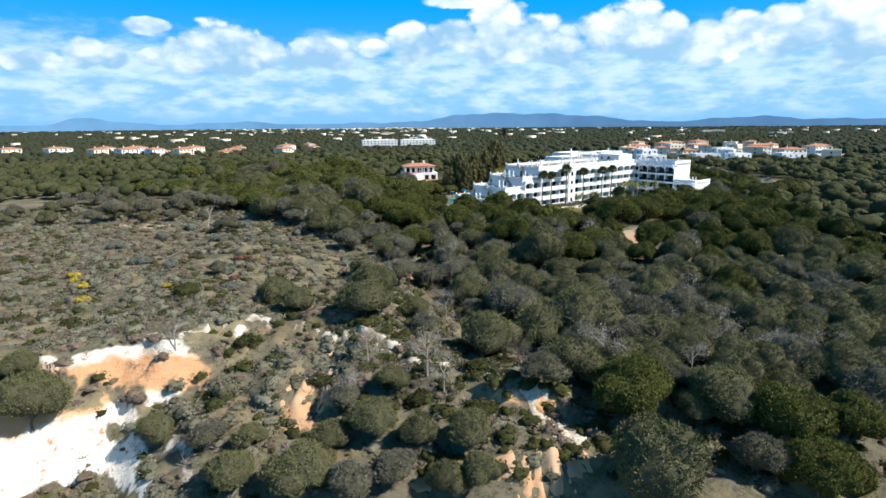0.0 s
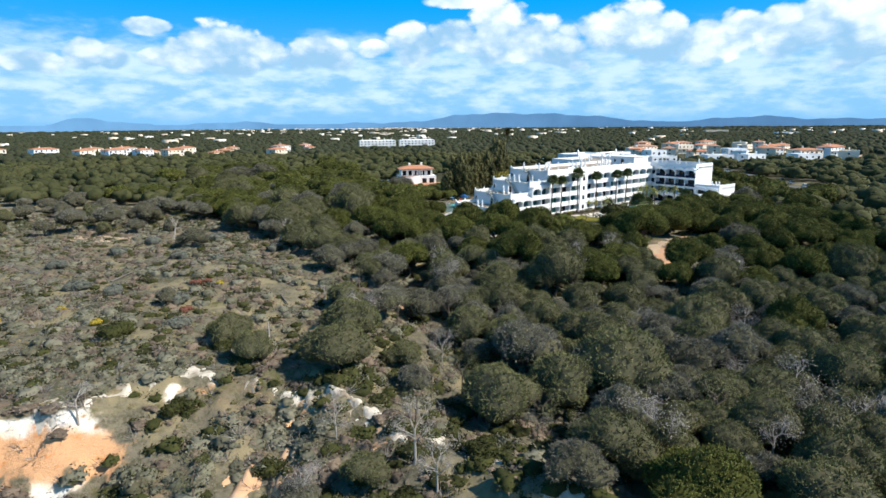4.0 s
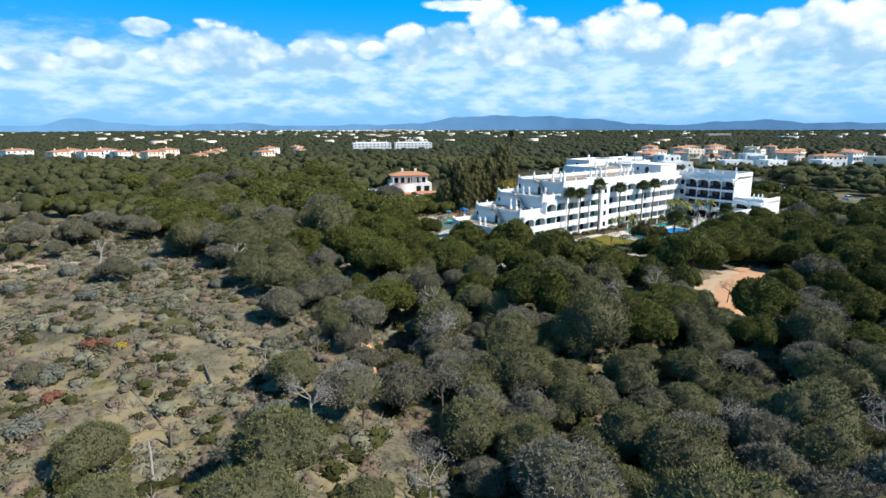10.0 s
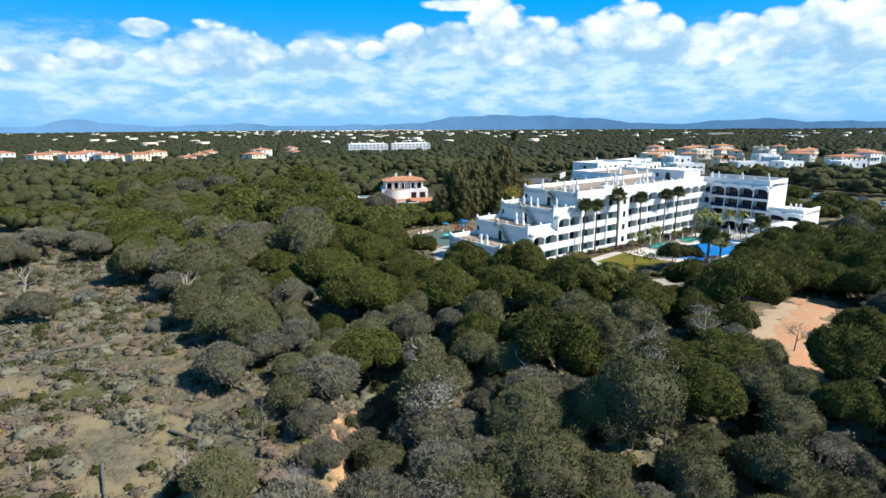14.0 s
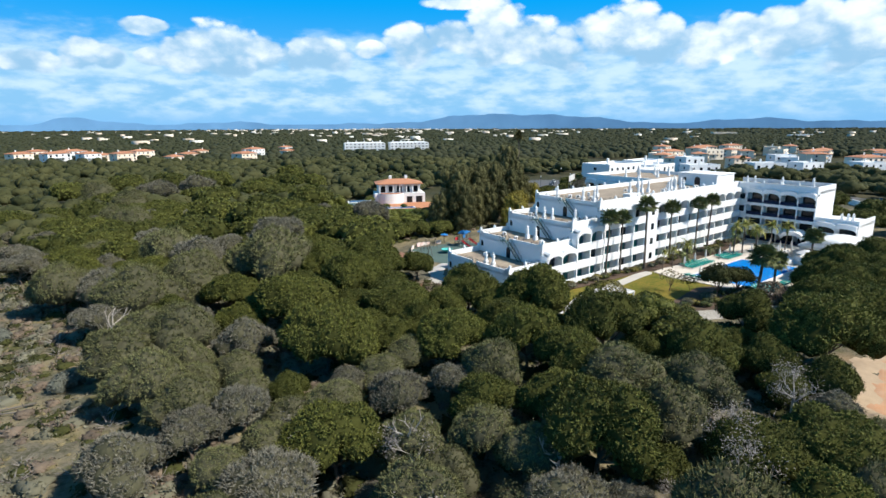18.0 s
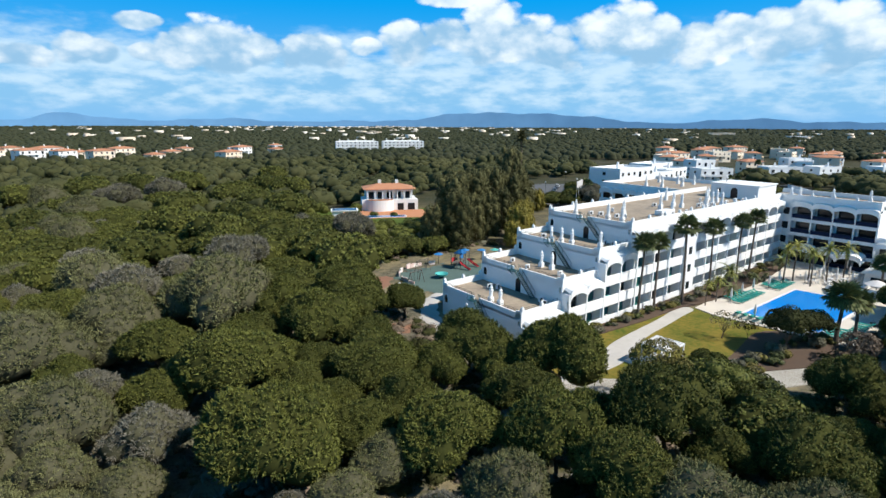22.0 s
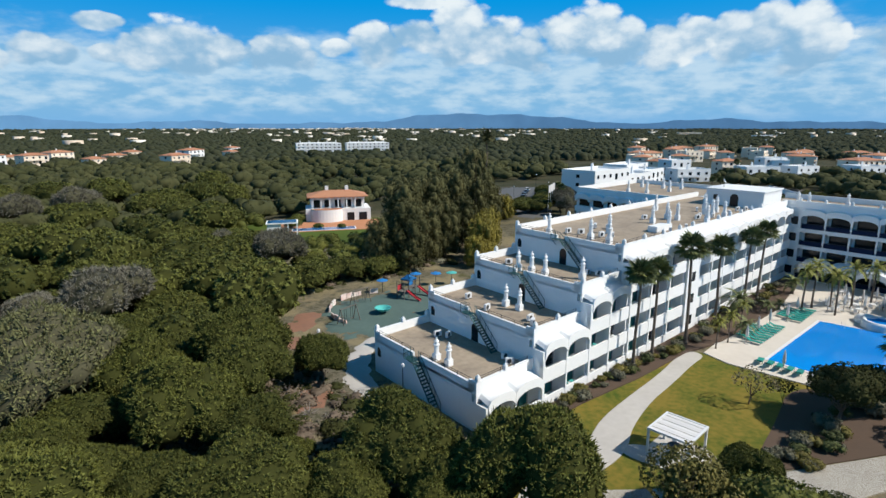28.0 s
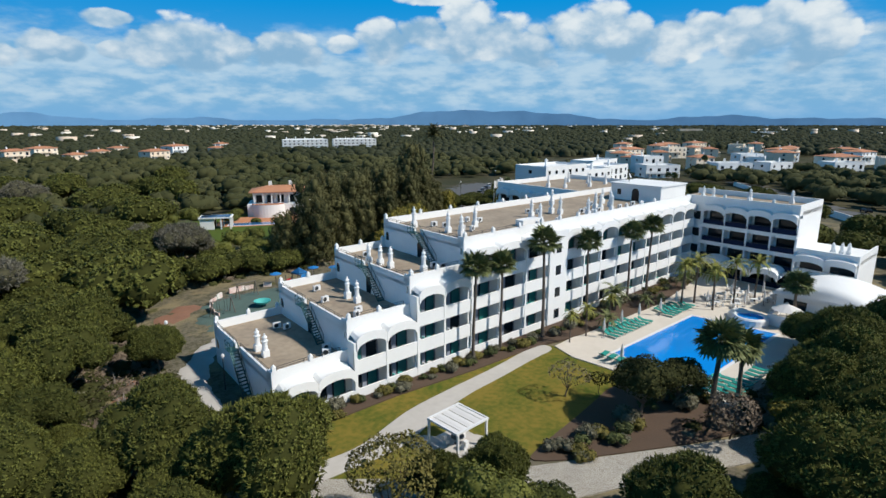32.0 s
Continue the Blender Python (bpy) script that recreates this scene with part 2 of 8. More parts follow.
M_PINE_FAR = material("far_pine_needles", (0.044, 0.047, 0.025), 0.85, spread=0.5, grain=0.5, patch=0.008, second=(0.026, 0.032, 0.014), island=0.6, spec=0.1)
M_PINE_MID = material("wood_needles", (0.066, 0.067, 0.028), 0.85, spread=0.5, grain=0.5, patch=0.015, second=(0.032, 0.038, 0.015), island=0.6, spec=0.1)
M_SILVER = material("grey_needles", (0.195, 0.182, 0.142), 0.9, spread=0.3, grain=3.0, patch=0.10, second=(0.085, 0.079, 0.058), island=0.8, by_object=0.7, spec=0.15)
M_TWIG = material("dry_twigs", (0.26, 0.235, 0.21), 0.9, spread=0.3, second=(0.15, 0.13, 0.115), island=0.8)
M_SCRUB = material("grey_scrub", (0.180, 0.172, 0.124), 0.9, spread=0.45, grain=1.0, patch=0.06, second=(0.074, 0.070, 0.042), island=1.0, spec=0.1)
M_SCRUB2 = material("green_scrub", (0.052, 0.055, 0.018), 0.9, spread=0.35, grain=1.0, patch=0.08, second=(0.025, 0.027, 0.010), island=1.0, spec=0.1)
M_BRUSH = material("dry_brush", (0.185, 0.142, 0.104), 0.9, spread=0.35, grain=1.0, patch=0.08, second=(0.088, 0.070, 0.054), island=1.0, spec=0.1)
M_GORSE = material("yellow_gorse", (0.45, 0.33, 0.03), 0.8, spread=0.3, second=(0.16, 0.14, 0.03), island=0.8)
M_CASUARINA = material("feathery_needles", (0.098, 0.092, 0.036), 0.8, spread=0.35, grain=0.8, patch=0.10, second=(0.040, 0.043, 0.016), island=0.9, by_object=0.6, spec=0.15)
M_YELLOWLEAF = material("yellow_leaves", (0.22, 0.18, 0.025), 0.8, spread=0.3, second=(0.10, 0.09, 0.02), island=0.8)
M_PALM = material("palm_fronds", (0.195, 0.215, 0.075), 0.65, spread=0.3, second=(0.035, 0.05, 0.018), island=0.8, by_object=0.4)
M_PALMY = material("yellowing_fronds", (0.27, 0.26, 0.05), 0.65, spread=0.3, second=(0.12, 0.13, 0.03), island=0.8, by_object=0.4)
M_PALMTRUNK = material("palm_trunk", (0.15, 0.12, 0.095), 0.95, spread=0.4, grain=6, second=(0.07, 0.055, 0.045), bump=0.5)
M_LAWN = material("mown_lawn", (0.200, 0.152, 0.030), 0.95, spread=0.85, grain=1.6, patch=0.17, second=(0.068, 0.098, 0.015), bump=0.3, bump_scale=14, spec=0.1)
M_PAVING = material("pale_paving", (0.52, 0.49, 0.45), 0.85, spread=0.3, grain=1.6, patch=0.3, second=(0.38, 0.35, 0.32), bump=0.2)
M_COBBLE = material("limestone_setts", (0.62, 0.59, 0.52), 0.9, spread=0.25, grain=2.0, second=(0.33, 0.30, 0.26), by_object=0.8, island=0.8)
_t = M_COBBLE.node_tree
_v = _t.nodes.new("ShaderNodeTexVoronoi")
_v.feature = "DISTANCE_TO_EDGE"
_v.inputs["Scale"].default_value = 6.5
_g = _t.nodes.new("ShaderNodeNewGeometry")
_t.links.new(_g.outputs["Position"], _v.inputs["Vector"])
_r = _t.nodes.new("ShaderNodeMapRange")
_t.links.new(_v.outputs["Distance"], _r.inputs["Value"])
_r.inputs["From Max"].default_value = 0.12
_m = _t.nodes.new("ShaderNodeMix")
_m.data_type = "RGBA"
_t.links.new(_r.outputs[0], _m.inputs[0])
_m.inputs[6].default_value = (0.22, 0.19, 0.15, 1)
_p = _t.nodes["Principled BSDF"]
_t.links.new(_p.inputs["Base Color"].links[0].from_socket, _m.inputs[7])
_t.links.new(_m.outputs[2], _p.inputs["Base Color"])
_b = _t.nodes.new("ShaderNodeBump")
_b.inputs["Strength"].default_value, _b.inputs["Distance"].default_value = 0.6, 0.05
_t.links.new(_r.outputs[0], _b.inputs["Height"])
_t.links.new(_b.outputs[0], _p.inputs["Normal"])
M_POOLDECK = material("pool_terrace", (0.66, 0.60, 0.52), 0.8, spread=0.2, grain=1.2, patch=0.3, second=(0.52, 0.46, 0.39))
M_TILE = material("terracotta_tiles", (0.47, 0.22, 0.12), 0.85, spread=0.35, grain=2.0, second=(0.34, 0.15, 0.085), by_object=0.4)
M_TERRACE = material("terracotta_paving", (0.52, 0.24, 0.12), 0.85, spread=0.25, grain=1.0, second=(0.42, 0.18, 0.09))
M_CREAM = material("cream_render", (0.80, 0.70, 0.57), 0.85, spread=0.2, grain=1.0, second=(0.68, 0.55, 0.42), by_object=0.9)
M_SOIL = material("mulched_soil", (0.10, 0.066, 0.045), 0.95, spread=0.4, grain=2.5, patch=0.3, second=(0.08, 0.055, 0.04), bump=0.4)
M_ASPHALT = material("asphalt", (0.12, 0.12, 0.12), 0.9, spread=0.3, grain=2.0, second=(0.075, 0.075, 0.075))
M_RUBBER = material("play_surface", (0.10, 0.15, 0.13), 0.9, spread=0.3, grain=1.5, second=(0.06, 0.095, 0.085))
M_LOUNGER = material("green_canvas", (0.02, 0.28, 0.23), 0.7, spread=0.2, by_object=0.5, second=(0.015, 0.18, 0.16))
M_WHITEPAINT = material("white_paint", (0.80, 0.80, 0.80), 0.5, spread=0.08)
M_RED = material("red_plastic", (0.50, 0.04, 0.05), 0.5, spread=0.1)
M_BLUE = material("blue_plastic", (0.03, 0.22, 0.55), 0.5, spread=0.1)
M_CYAN = material("turquoise_plastic", (0.10, 0.50, 0.46), 0.5, spread=0.1)
M_SOLAR = material("solar_panel", (0.015, 0.02, 0.05), 0.12, spread=0.1, spec=0.6)


def water_material(name, colour):
    m = material(name, colour, 0.06, spread=0.12, grain=0.6, patch=0.12, second=tuple(c * 0.8 for c in colour), bump=0.12, bump_scale=1.6, spec=0.5)
    return m


M_WATER = water_material("pool_water", (0.005, 0.24, 0.72))

# ---- helpers for meshes ----
def mesh_of(name, bm, mat, smooth=False):
    me = bpy.data.meshes.new(name)
    bm.normal_update()
    bm.to_mesh(me)
    bm.free()
    for mm in mat if isinstance(mat, (list, tuple)) else [mat]:
        me.materials.append(mm)
    if smooth:
        me.polygons.foreach_set("use_smooth", [True] * len(me.polygons))
    return me


def part(name, bm, mat, parent=None, label="", smooth=False):
    ob = new(name, mesh_of(name, bm, mat, smooth))
    ob.parent = parent
    if label:
        ob["label"] = label
    return ob


def thing(name, label, category, at=None, group="", kind=""):
    ob = new(name)
    ob.empty_display_size = 0.3
    if at is not None:
        ob.matrix_world = at
    return tagged(ob, label, category, group, kind)


def raw(name, verts, faces, mat, parent=None, smooth=False):
    me = bpy.data.meshes.new(name)
    me.from_pydata(verts, [], faces)
    me.materials.append(mat)
    if smooth:
        me.polygons.foreach_set("use_smooth", [True] * len(me.polygons))
    ob = new(name, me)
    ob.parent = parent
    return ob


def tri_mesh(name, V, F, mat, smooth=False):
    """A mesh from numpy arrays of vertices and triangles."""
    me = bpy.data.meshes.new(name)
    me.vertices.add(len(V))
    me.vertices.foreach_set("co", np.ascontiguousarray(V, np.float32).ravel())
    me.loops.add(F.size)
    me.loops.foreach_set("vertex_index", np.ascontiguousarray(F, np.int32).ravel())
    me.polygons.add(len(F))
    me.polygons.foreach_set("loop_start", np.arange(0, F.size, F.shape[1], dtype=np.int32))
    me.polygons.foreach_set("loop_total", np.full(len(F), F.shape[1], dtype=np.int32))
    me.update(calc_edges=True)
    me.materials.append(mat)
    if smooth:
        me.polygons.foreach_set("use_smooth", [True] * len(me.polygons))
    return me


def box(bm, x0, x1, y0, y1, z0, z1):
    vs = [bm.verts.new((x, y, z)) for z in (z0, z1) for y in (y0, y1) for x in (x0, x1)]
    for f in ((0, 2, 3, 1), (4, 5, 7, 6), (0, 1, 5, 4), (2, 6, 7, 3), (0, 4, 6, 2), (1, 3, 7, 5)):
        bm.faces.new([vs[k] for k in f])
    return vs


def boxes(*sets):
    bm = bmesh.new()
    for s in sets:
        box(bm, *s)
    return bm


def rod(bm, a, b, r0, r1=None, n=6):
    """A tapered round bar from a to b."""
    a, b = Vector(a), Vector(b)
    r1 = r0 if r1 is None else r1
    z = (b - a).normalized()
    x = z.orthogonal().normalized()
    y = z.cross(x)
    rings = []
    for p, r in ((a, r0), (b, r1)):
        rings.append([bm.verts.new(p + (x * math.cos(k * 2 * math.pi / n) + y * math.sin(k * 2 * math.pi / n)) * r) for k in range(n)])
    for k in range(n):
        bm.faces.new((rings[0][k], rings[0][(k + 1) % n], rings[1][(k + 1) % n], rings[1][k]))
    bm.faces.new(rings[0][::-1])
    bm.faces.new(rings[1])


def lathe(bm, cx, cy, profile, n=10):
    rings = [[bm.verts.new((cx + r * math.cos(k * 2 * math.pi / n), cy + r * math.sin(k * 2 * math.pi / n), z)) for k in range(n)] for r, z in profile]
    for a, b in zip(rings, rings[1:]):
        for k in range(n):
            bm.faces.new((a[k], a[(k + 1) % n], b[(k + 1) % n], b[k]))
    bm.faces.new(rings[0][::-1])
    bm.faces.new(rings[-1])


def prism(bm, outline, z0, z1):
    """An upright block over an outline of (x, y)."""
    lo = [bm.verts.new((x, y, z0)) for x, y in outline]
    hi = [bm.verts.new((x, y, z1)) for x, y in outline]
    n = len(outline)
    for k in range(n):
        bm.faces.new((lo[k], lo[(k + 1) % n], hi[(k + 1) % n], hi[k]))
    bm.faces.new(hi)
    bm.faces.new(lo[::-1])


# ---- the lie of the land ----
BASE = np.array([-114.0, -137.0])
RIGHT, AHEAD = np.array([0.816, -0.578]), np.array([0.578, 0.816])


def to_world(u, v):
    return BASE[0] + u * RIGHT[0] + v * AHEAD[0], BASE[1] + u * RIGHT[1] + v * AHEAD[1]


def to_uv(x, y):
    return (x - BASE[0]) * RIGHT[0] + (y - BASE[1]) * RIGHT[1], (x - BASE[0]) * AHEAD[0] + (y - BASE[1]) * AHEAD[1]


def sstep(a, b, x):
    k = np.clip((x - a) / (b - a), 0, 1)
    return k * k * (3 - 2 * k)


def waves(x, y, size, seed):
    """Smooth uneven ground from a few crossed waves, about -1 to 1."""
    rs = np.random.RandomState(seed)
    s = 0
    for k in range(7):
        a, ph, f = rs.uniform(0, 6.28), rs.uniform(0, 6.28), rs.uniform(0.6, 1.7) / size
        s = s + np.sin((x * np.cos(a) + y * np.sin(a)) * 6.28 * f + ph)
    return s / 3.2


EDGE_U = [-140, -90, -60, -44, -34, -27, -20, -13, -4, 4, 12, 20, 30, 41, 55, 80, 140]
EDGE_V = [52, 58, 63, 69, 76, 81, 81, 79, 72, 66, 62, 63, 64, 69, 66, 62, 60]


def height(x, y):
    u, v = to_uv(x, y)
    z = 0.2 + 0.5 * waves(x, y, 38, 3) * sstep(0, 60, 170 - v + 0 * u)
    sx = sstep(-15, 7, u - 0.05 * (v - 100))
    sv = 1 - sstep(104, 150, v)
    z = z - 5.2 * sx * sv
    z = z - 3.2 * np.exp(-((u + 5 - 0.25 * (118 - v)) / 4.0) ** 2 - ((v - 118) / 15.0) ** 2)
    z = z - 3.6 * np.exp(-((u + 25) / 9.0) ** 2 - ((v - 97) / 8.0) ** 2) - 1.7 * np.exp(-((u + 18) / 11.0) ** 2 - ((v - 111) / 12.0) ** 2) - 1.6 * np.exp(-((u + 3) / 9.0) ** 2 - ((v - 129) / 9.0) ** 2)
    z = z + 3.4 * np.exp(-((u - 10) / 8.0) ** 2 - ((v - 57) / 12.0) ** 2) + 0.8 * np.exp(-((u + 42) / 12.0) ** 2 - ((v - 128) / 14.0) ** 2)
    edge = np.interp(u, EDGE_U, EDGE_V) + 2.0 * waves(x, y, 14, 5) + 1.0 * waves(x, y, 5, 6)
    d = edge - v
    w1 = np.exp(-((u + 45) / 9.0) ** 2)
    w2, w3 = np.exp(-((u + 17) / 5.0) ** 2), np.exp(-((u - 11) / 6.0) ** 2) + 0.6 * np.exp(-((u - 41) / 4.0) ** 2)
    dd = np.maximum(d, 0)
    drop = 0.9 * sstep(0, 1.2, d) * (0.35 + 0.65 * (waves(u, v * 0.3, 16, 12) > -0.2)) * (1 - 0.7 * sx) + np.interp(u, [-60, -40, -20, 0, 30, 60], [0.42, 0.42, 0.24, 0.20, 0.16, 0.14]) * dd
    drop = drop + w1 * (2.2 * sstep(1.0, 3.6, d) + 0.50 * np.maximum(d - 7, 0) + 1.6 * sstep(8, 10, d)) + w2 * 2.2 * sstep(1, 5, d) + w3 * 2.4 * sstep(0.5, 5, d)
    gull = np.abs(waves(u * 2.2, v * 0.35, 9, 8)) * 1.5 * sstep(1, 4, d) * (1 - sstep(12, 20, d)) * np.clip(w1 + w2 + 0.25 * w3, 0, 1)
    drop = np.minimum(drop, 13.0 - 6.0 * sx)
    z = z - drop + gull - 0.3
    far = sstep(190, 240, v)
    flat = sstep(0, 14, np.minimum(np.minimum(x + 14, 150 - x), np.minimum(y + 44, 130 - y)))
    z = z * (1 - np.maximum(flat, far)) + (-0.08) * np.maximum(flat, far)
    return z + 2.5 * sstep(700, 3000, v) * waves(x, y, 900, 9)


def spread_steps(lo, hi, fine_lo, fine_hi, step, grow):
    s = list(np.arange(fine_lo, fine_hi + 1e-6, step))
    a, d = fine_lo, step
    while a > lo:
        d *= grow
        a -= d
        s.insert(0, a)
    a, d = s[-1], step
    while a < hi:
        d *= grow
        a += d
        s.append(a)
    return np.array(s)


US, VS = spread_steps(-4300, 4300, -85, 95, 1.1, 1.16), spread_steps(-700, 4700, 48, 170, 1.1, 1.10)
gu, gv = np.meshgrid(US, VS)
gx, gy = to_world(gu, gv)
gz = height(gx, gy)
V = np.stack([gx.ravel(), gy.ravel(), gz.ravel()], 1)
nu, nv = len(US), len(VS)
idx = np.arange(nu * nv).reshape(nv, nu)
Q = np.stack([idx[:-1, :-1], idx[:-1, 1:], idx[1:, 1:], idx[1:, :-1]], -1).reshape(-1, 4)


def ground_material():
    m = bpy.data.materials.new("heath_ground")
    m.use_nodes = True
    t = m.node_tree
    p = t.nodes["Principled BSDF"]
    p.inputs["Roughness"].default_value = 0.95
    p.inputs["Specular IOR Level"].default_value = 0.1
    geo = t.nodes.new("ShaderNodeNewGeometry")

    def noise(scale, detail=5, rough=0.6):
        n = t.nodes.new("ShaderNodeTexNoise")
        t.links.new(geo.outputs["Position"], n.inputs["Vector"])
        n.inputs["Scale"].default_value, n.inputs["Detail"].default_value, n.inputs["Roughness"].default_value = scale, detail, rough
        return n.outputs["Fac"]

    def ramp(value, lo, hi):
        n = t.nodes.new("ShaderNodeMapRange")
        n.interpolation_type = "SMOOTHSTEP"
        t.links.new(value, n.inputs["Value"])
        n.inputs["From Min"].default_value, n.inputs["From Max"].default_value = lo, hi
        return n.outputs[0]

    def mix(f, a, b):
        n = t.nodes.new("ShaderNodeMix")
        n.data_type = "RGBA"
        t.links.new(f, n.inputs[0])
        for k, c in ((6, a), (7, b)):
            if isinstance(c, tuple):
                n.inputs[k].default_value = (*c, 1)
            else:
                t.links.new(c, n.inputs[k])
        return n.outputs[2]

    def fmath(op, a, b):
        n = t.nodes.new("ShaderNodeMath")
        n.operation = op
        for k, c in enumerate((a, b)):
            if isinstance(c, (int, float)):
                n.inputs[k].default_value = c
            else:
                t.links.new(c, n.inputs[k])
        return n.outputs[0]

    litter = mix(ramp(noise(0.9), 0.38, 0.60), (0.155, 0.138, 0.096), (0.078, 0.075, 0.045))
    litter = mix(ramp(noise(3.0), 0.4, 0.7), litter, (0.170, 0.145, 0.108))
    litter = mix(ramp(noise(0.11, 5, 0.65), 0.47, 0.60), litter, (0.235, 0.195, 0.115))
    litter = mix(ramp(noise(0.16, 5, 0.65), 0.56, 0.68), litter, (0.085, 0.085, 0.030))
    litter = mix(ramp(noise(0.06, 3), 0.60, 0.74), litter, (0.26, 0.185, 0.11))
    sep = t.nodes.new("ShaderNodeSeparateXYZ")
    t.links.new(geo.outputs["Normal"], sep.inputs[0])
    place = t.nodes.new("ShaderNodeSeparateXYZ")
    t.links.new(geo.outputs["Position"], place.inputs[0])
    level = fmath("ADD", place.outputs[2], fmath("MULTIPLY", fmath("SUBTRACT", noise(0.22, 4), 0.5), 5.0))
    white = (0.78, 0.73, 0.64)
    across = fmath("SUBTRACT", fmath("MULTIPLY", fmath("ADD", place.outputs[0], 114.0), 0.816), fmath("MULTIPLY", fmath("ADD", place.outputs[1], 137.0), 0.578))
    rock = mix(fmath("MULTIPLY", ramp(level, -5.2, -6.6), ramp(across, -24.0, -31.0)), (0.60, 0.33, 0.17), white)
    rock = mix(fmath("MULTIPLY", ramp(level, -2.2, -0.7), 0.95), rock, white)
    rock = mix(ramp(noise(0.8, 4), 0.56, 0.72), rock, (0.56, 0.23, 0.08))
    rock = mix(ramp(noise(5.0, 5), 0.55, 0.78), rock, (0.45, 0.36, 0.26))
    bare = ramp(fmath("ADD", sep.outputs[2], fmath("MULTIPLY", fmath("SUBTRACT", noise(0.4, 5), 0.5), 0.34)), 0.83, 0.74)
    ahead = fmath("ADD", fmath("MULTIPLY", fmath("ADD", place.outputs[0], 114.0), 0.578), fmath("MULTIPLY", fmath("ADD", place.outputs[1], 137.0), 0.816))
    litter = mix(ramp(ahead, 255.0, 330.0), litter, mix(ramp(noise(0.08), 0.45, 0.65), (0.045, 0.046, 0.023), (0.075, 0.066, 0.040)))
    col = mix(bare, litter, rock)
    t.links.new(col, p.inputs["Base Color"])
    b = t.nodes.new("ShaderNodeBump")
    b.inputs["Strength"].default_value, b.inputs["Distance"].default_value = 0.7, 0.25
    t.links.new(noise(1.6, 8, 0.7), b.inputs["Height"])
    t.links.new(b.outputs[0], p.inputs["Normal"])
    return m


M_GROUND = ground_material()
ground = tagged(new("ground", tri_mesh("ground", V, Q, M_GROUND, True)), "heath ground of pine litter with bare orange and white eroded banks", "ground", kind="structure")


def ground_z(x, y):
    return float(height(np.float64(x), np.float64(y)))


# the far hills, a plain backdrop; haze is a painted blue that glows
M_HILLS = material("hazed_far_hills", (0.088, 0.190, 0.320), 1.0, spread=0.5, grain=0.008, patch=0.0022, second=(0.062, 0.140, 0.245), spec=0.0)
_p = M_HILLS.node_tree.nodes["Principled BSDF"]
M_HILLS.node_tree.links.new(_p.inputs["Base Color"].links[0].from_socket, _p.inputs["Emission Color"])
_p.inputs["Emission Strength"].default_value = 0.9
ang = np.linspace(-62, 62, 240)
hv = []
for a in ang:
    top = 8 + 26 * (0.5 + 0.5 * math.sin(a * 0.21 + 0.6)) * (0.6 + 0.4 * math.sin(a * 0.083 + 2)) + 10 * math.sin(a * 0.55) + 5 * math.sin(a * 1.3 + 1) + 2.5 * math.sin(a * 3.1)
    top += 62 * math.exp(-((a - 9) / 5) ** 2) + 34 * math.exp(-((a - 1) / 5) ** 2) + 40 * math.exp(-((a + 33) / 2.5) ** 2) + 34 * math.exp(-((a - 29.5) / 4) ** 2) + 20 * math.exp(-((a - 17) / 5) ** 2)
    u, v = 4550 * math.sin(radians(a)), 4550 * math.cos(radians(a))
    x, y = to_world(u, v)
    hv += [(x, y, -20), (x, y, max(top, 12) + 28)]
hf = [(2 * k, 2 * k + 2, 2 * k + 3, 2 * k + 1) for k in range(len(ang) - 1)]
tagged(raw("backdrop", hv, hf, M_HILLS), "far-off hills along the horizon, haze painted in blue", "hills", kind="structure")

# ---- the hotel ----
SKEW = Matrix(((0.9976, -0.012, 0, 0), (0.0698, 1, 0, 0), (0, 0, 1, 0), (0, 0, 0, 1)))


def on_plot(x, y, z=0.0):
    return SKEW @ Vector((x, y, z))


def plot_pose(x, y, z=0.0, turn=0.0):
    p = on_plot(x, y, z)
    return pose(p.x, p.y, p.z, 0, 0, 4.0 + turn)


def hpart(name, bm, mat, parent, label="", smooth=False):
    bm.transform(SKEW)
    return part(name, bm, mat, parent, label, smooth)


FLOOR, DEPTH, FRONT = 3.1, 17.3, -1.3
TERRACES = [(0.0, 8.2, 0), (8.2, 16.3, 1), (16.3, 24.4, 2)]
hotel = thing("hotel_building", "white stepped hotel of four storeys with arched balconies", "hotel")


def arch_face(bm, x0, x1, y0, y1, spring, rise, top, n=12):
    """A wall over a segmental arch, between y0 and y1."""
    front, back = [], []
    for y, row in ((y0, front), (y1, back)):
        for k in range(n + 1):
            f = k / n
            z = spring + rise * math.sqrt(max(0, 1 - (2 * f - 1) ** 2))
            row.append((bm.verts.new((x0 + (x1 - x0) * f, y, z)), bm.verts.new((x0 + (x1 - x0) * f, y, top(f) if callable(top) else top))))
    for k in range(n):
        a, b, c, d = front[k], front[k + 1], back[k], back[k + 1]
        bm.faces.new((a[0], b[0], b[1], a[1]))
        bm.faces.new((c[0], c[1], d[1], d[0]))
        bm.faces.new((a[0], c[0], d[0], b[0]))
        bm.faces.new((a[1], b[1], d[1], c[1]))
    for r in (0, n):
        bm.faces.new((front[r][0], front[r][1], back[r][1], back[r][0]))


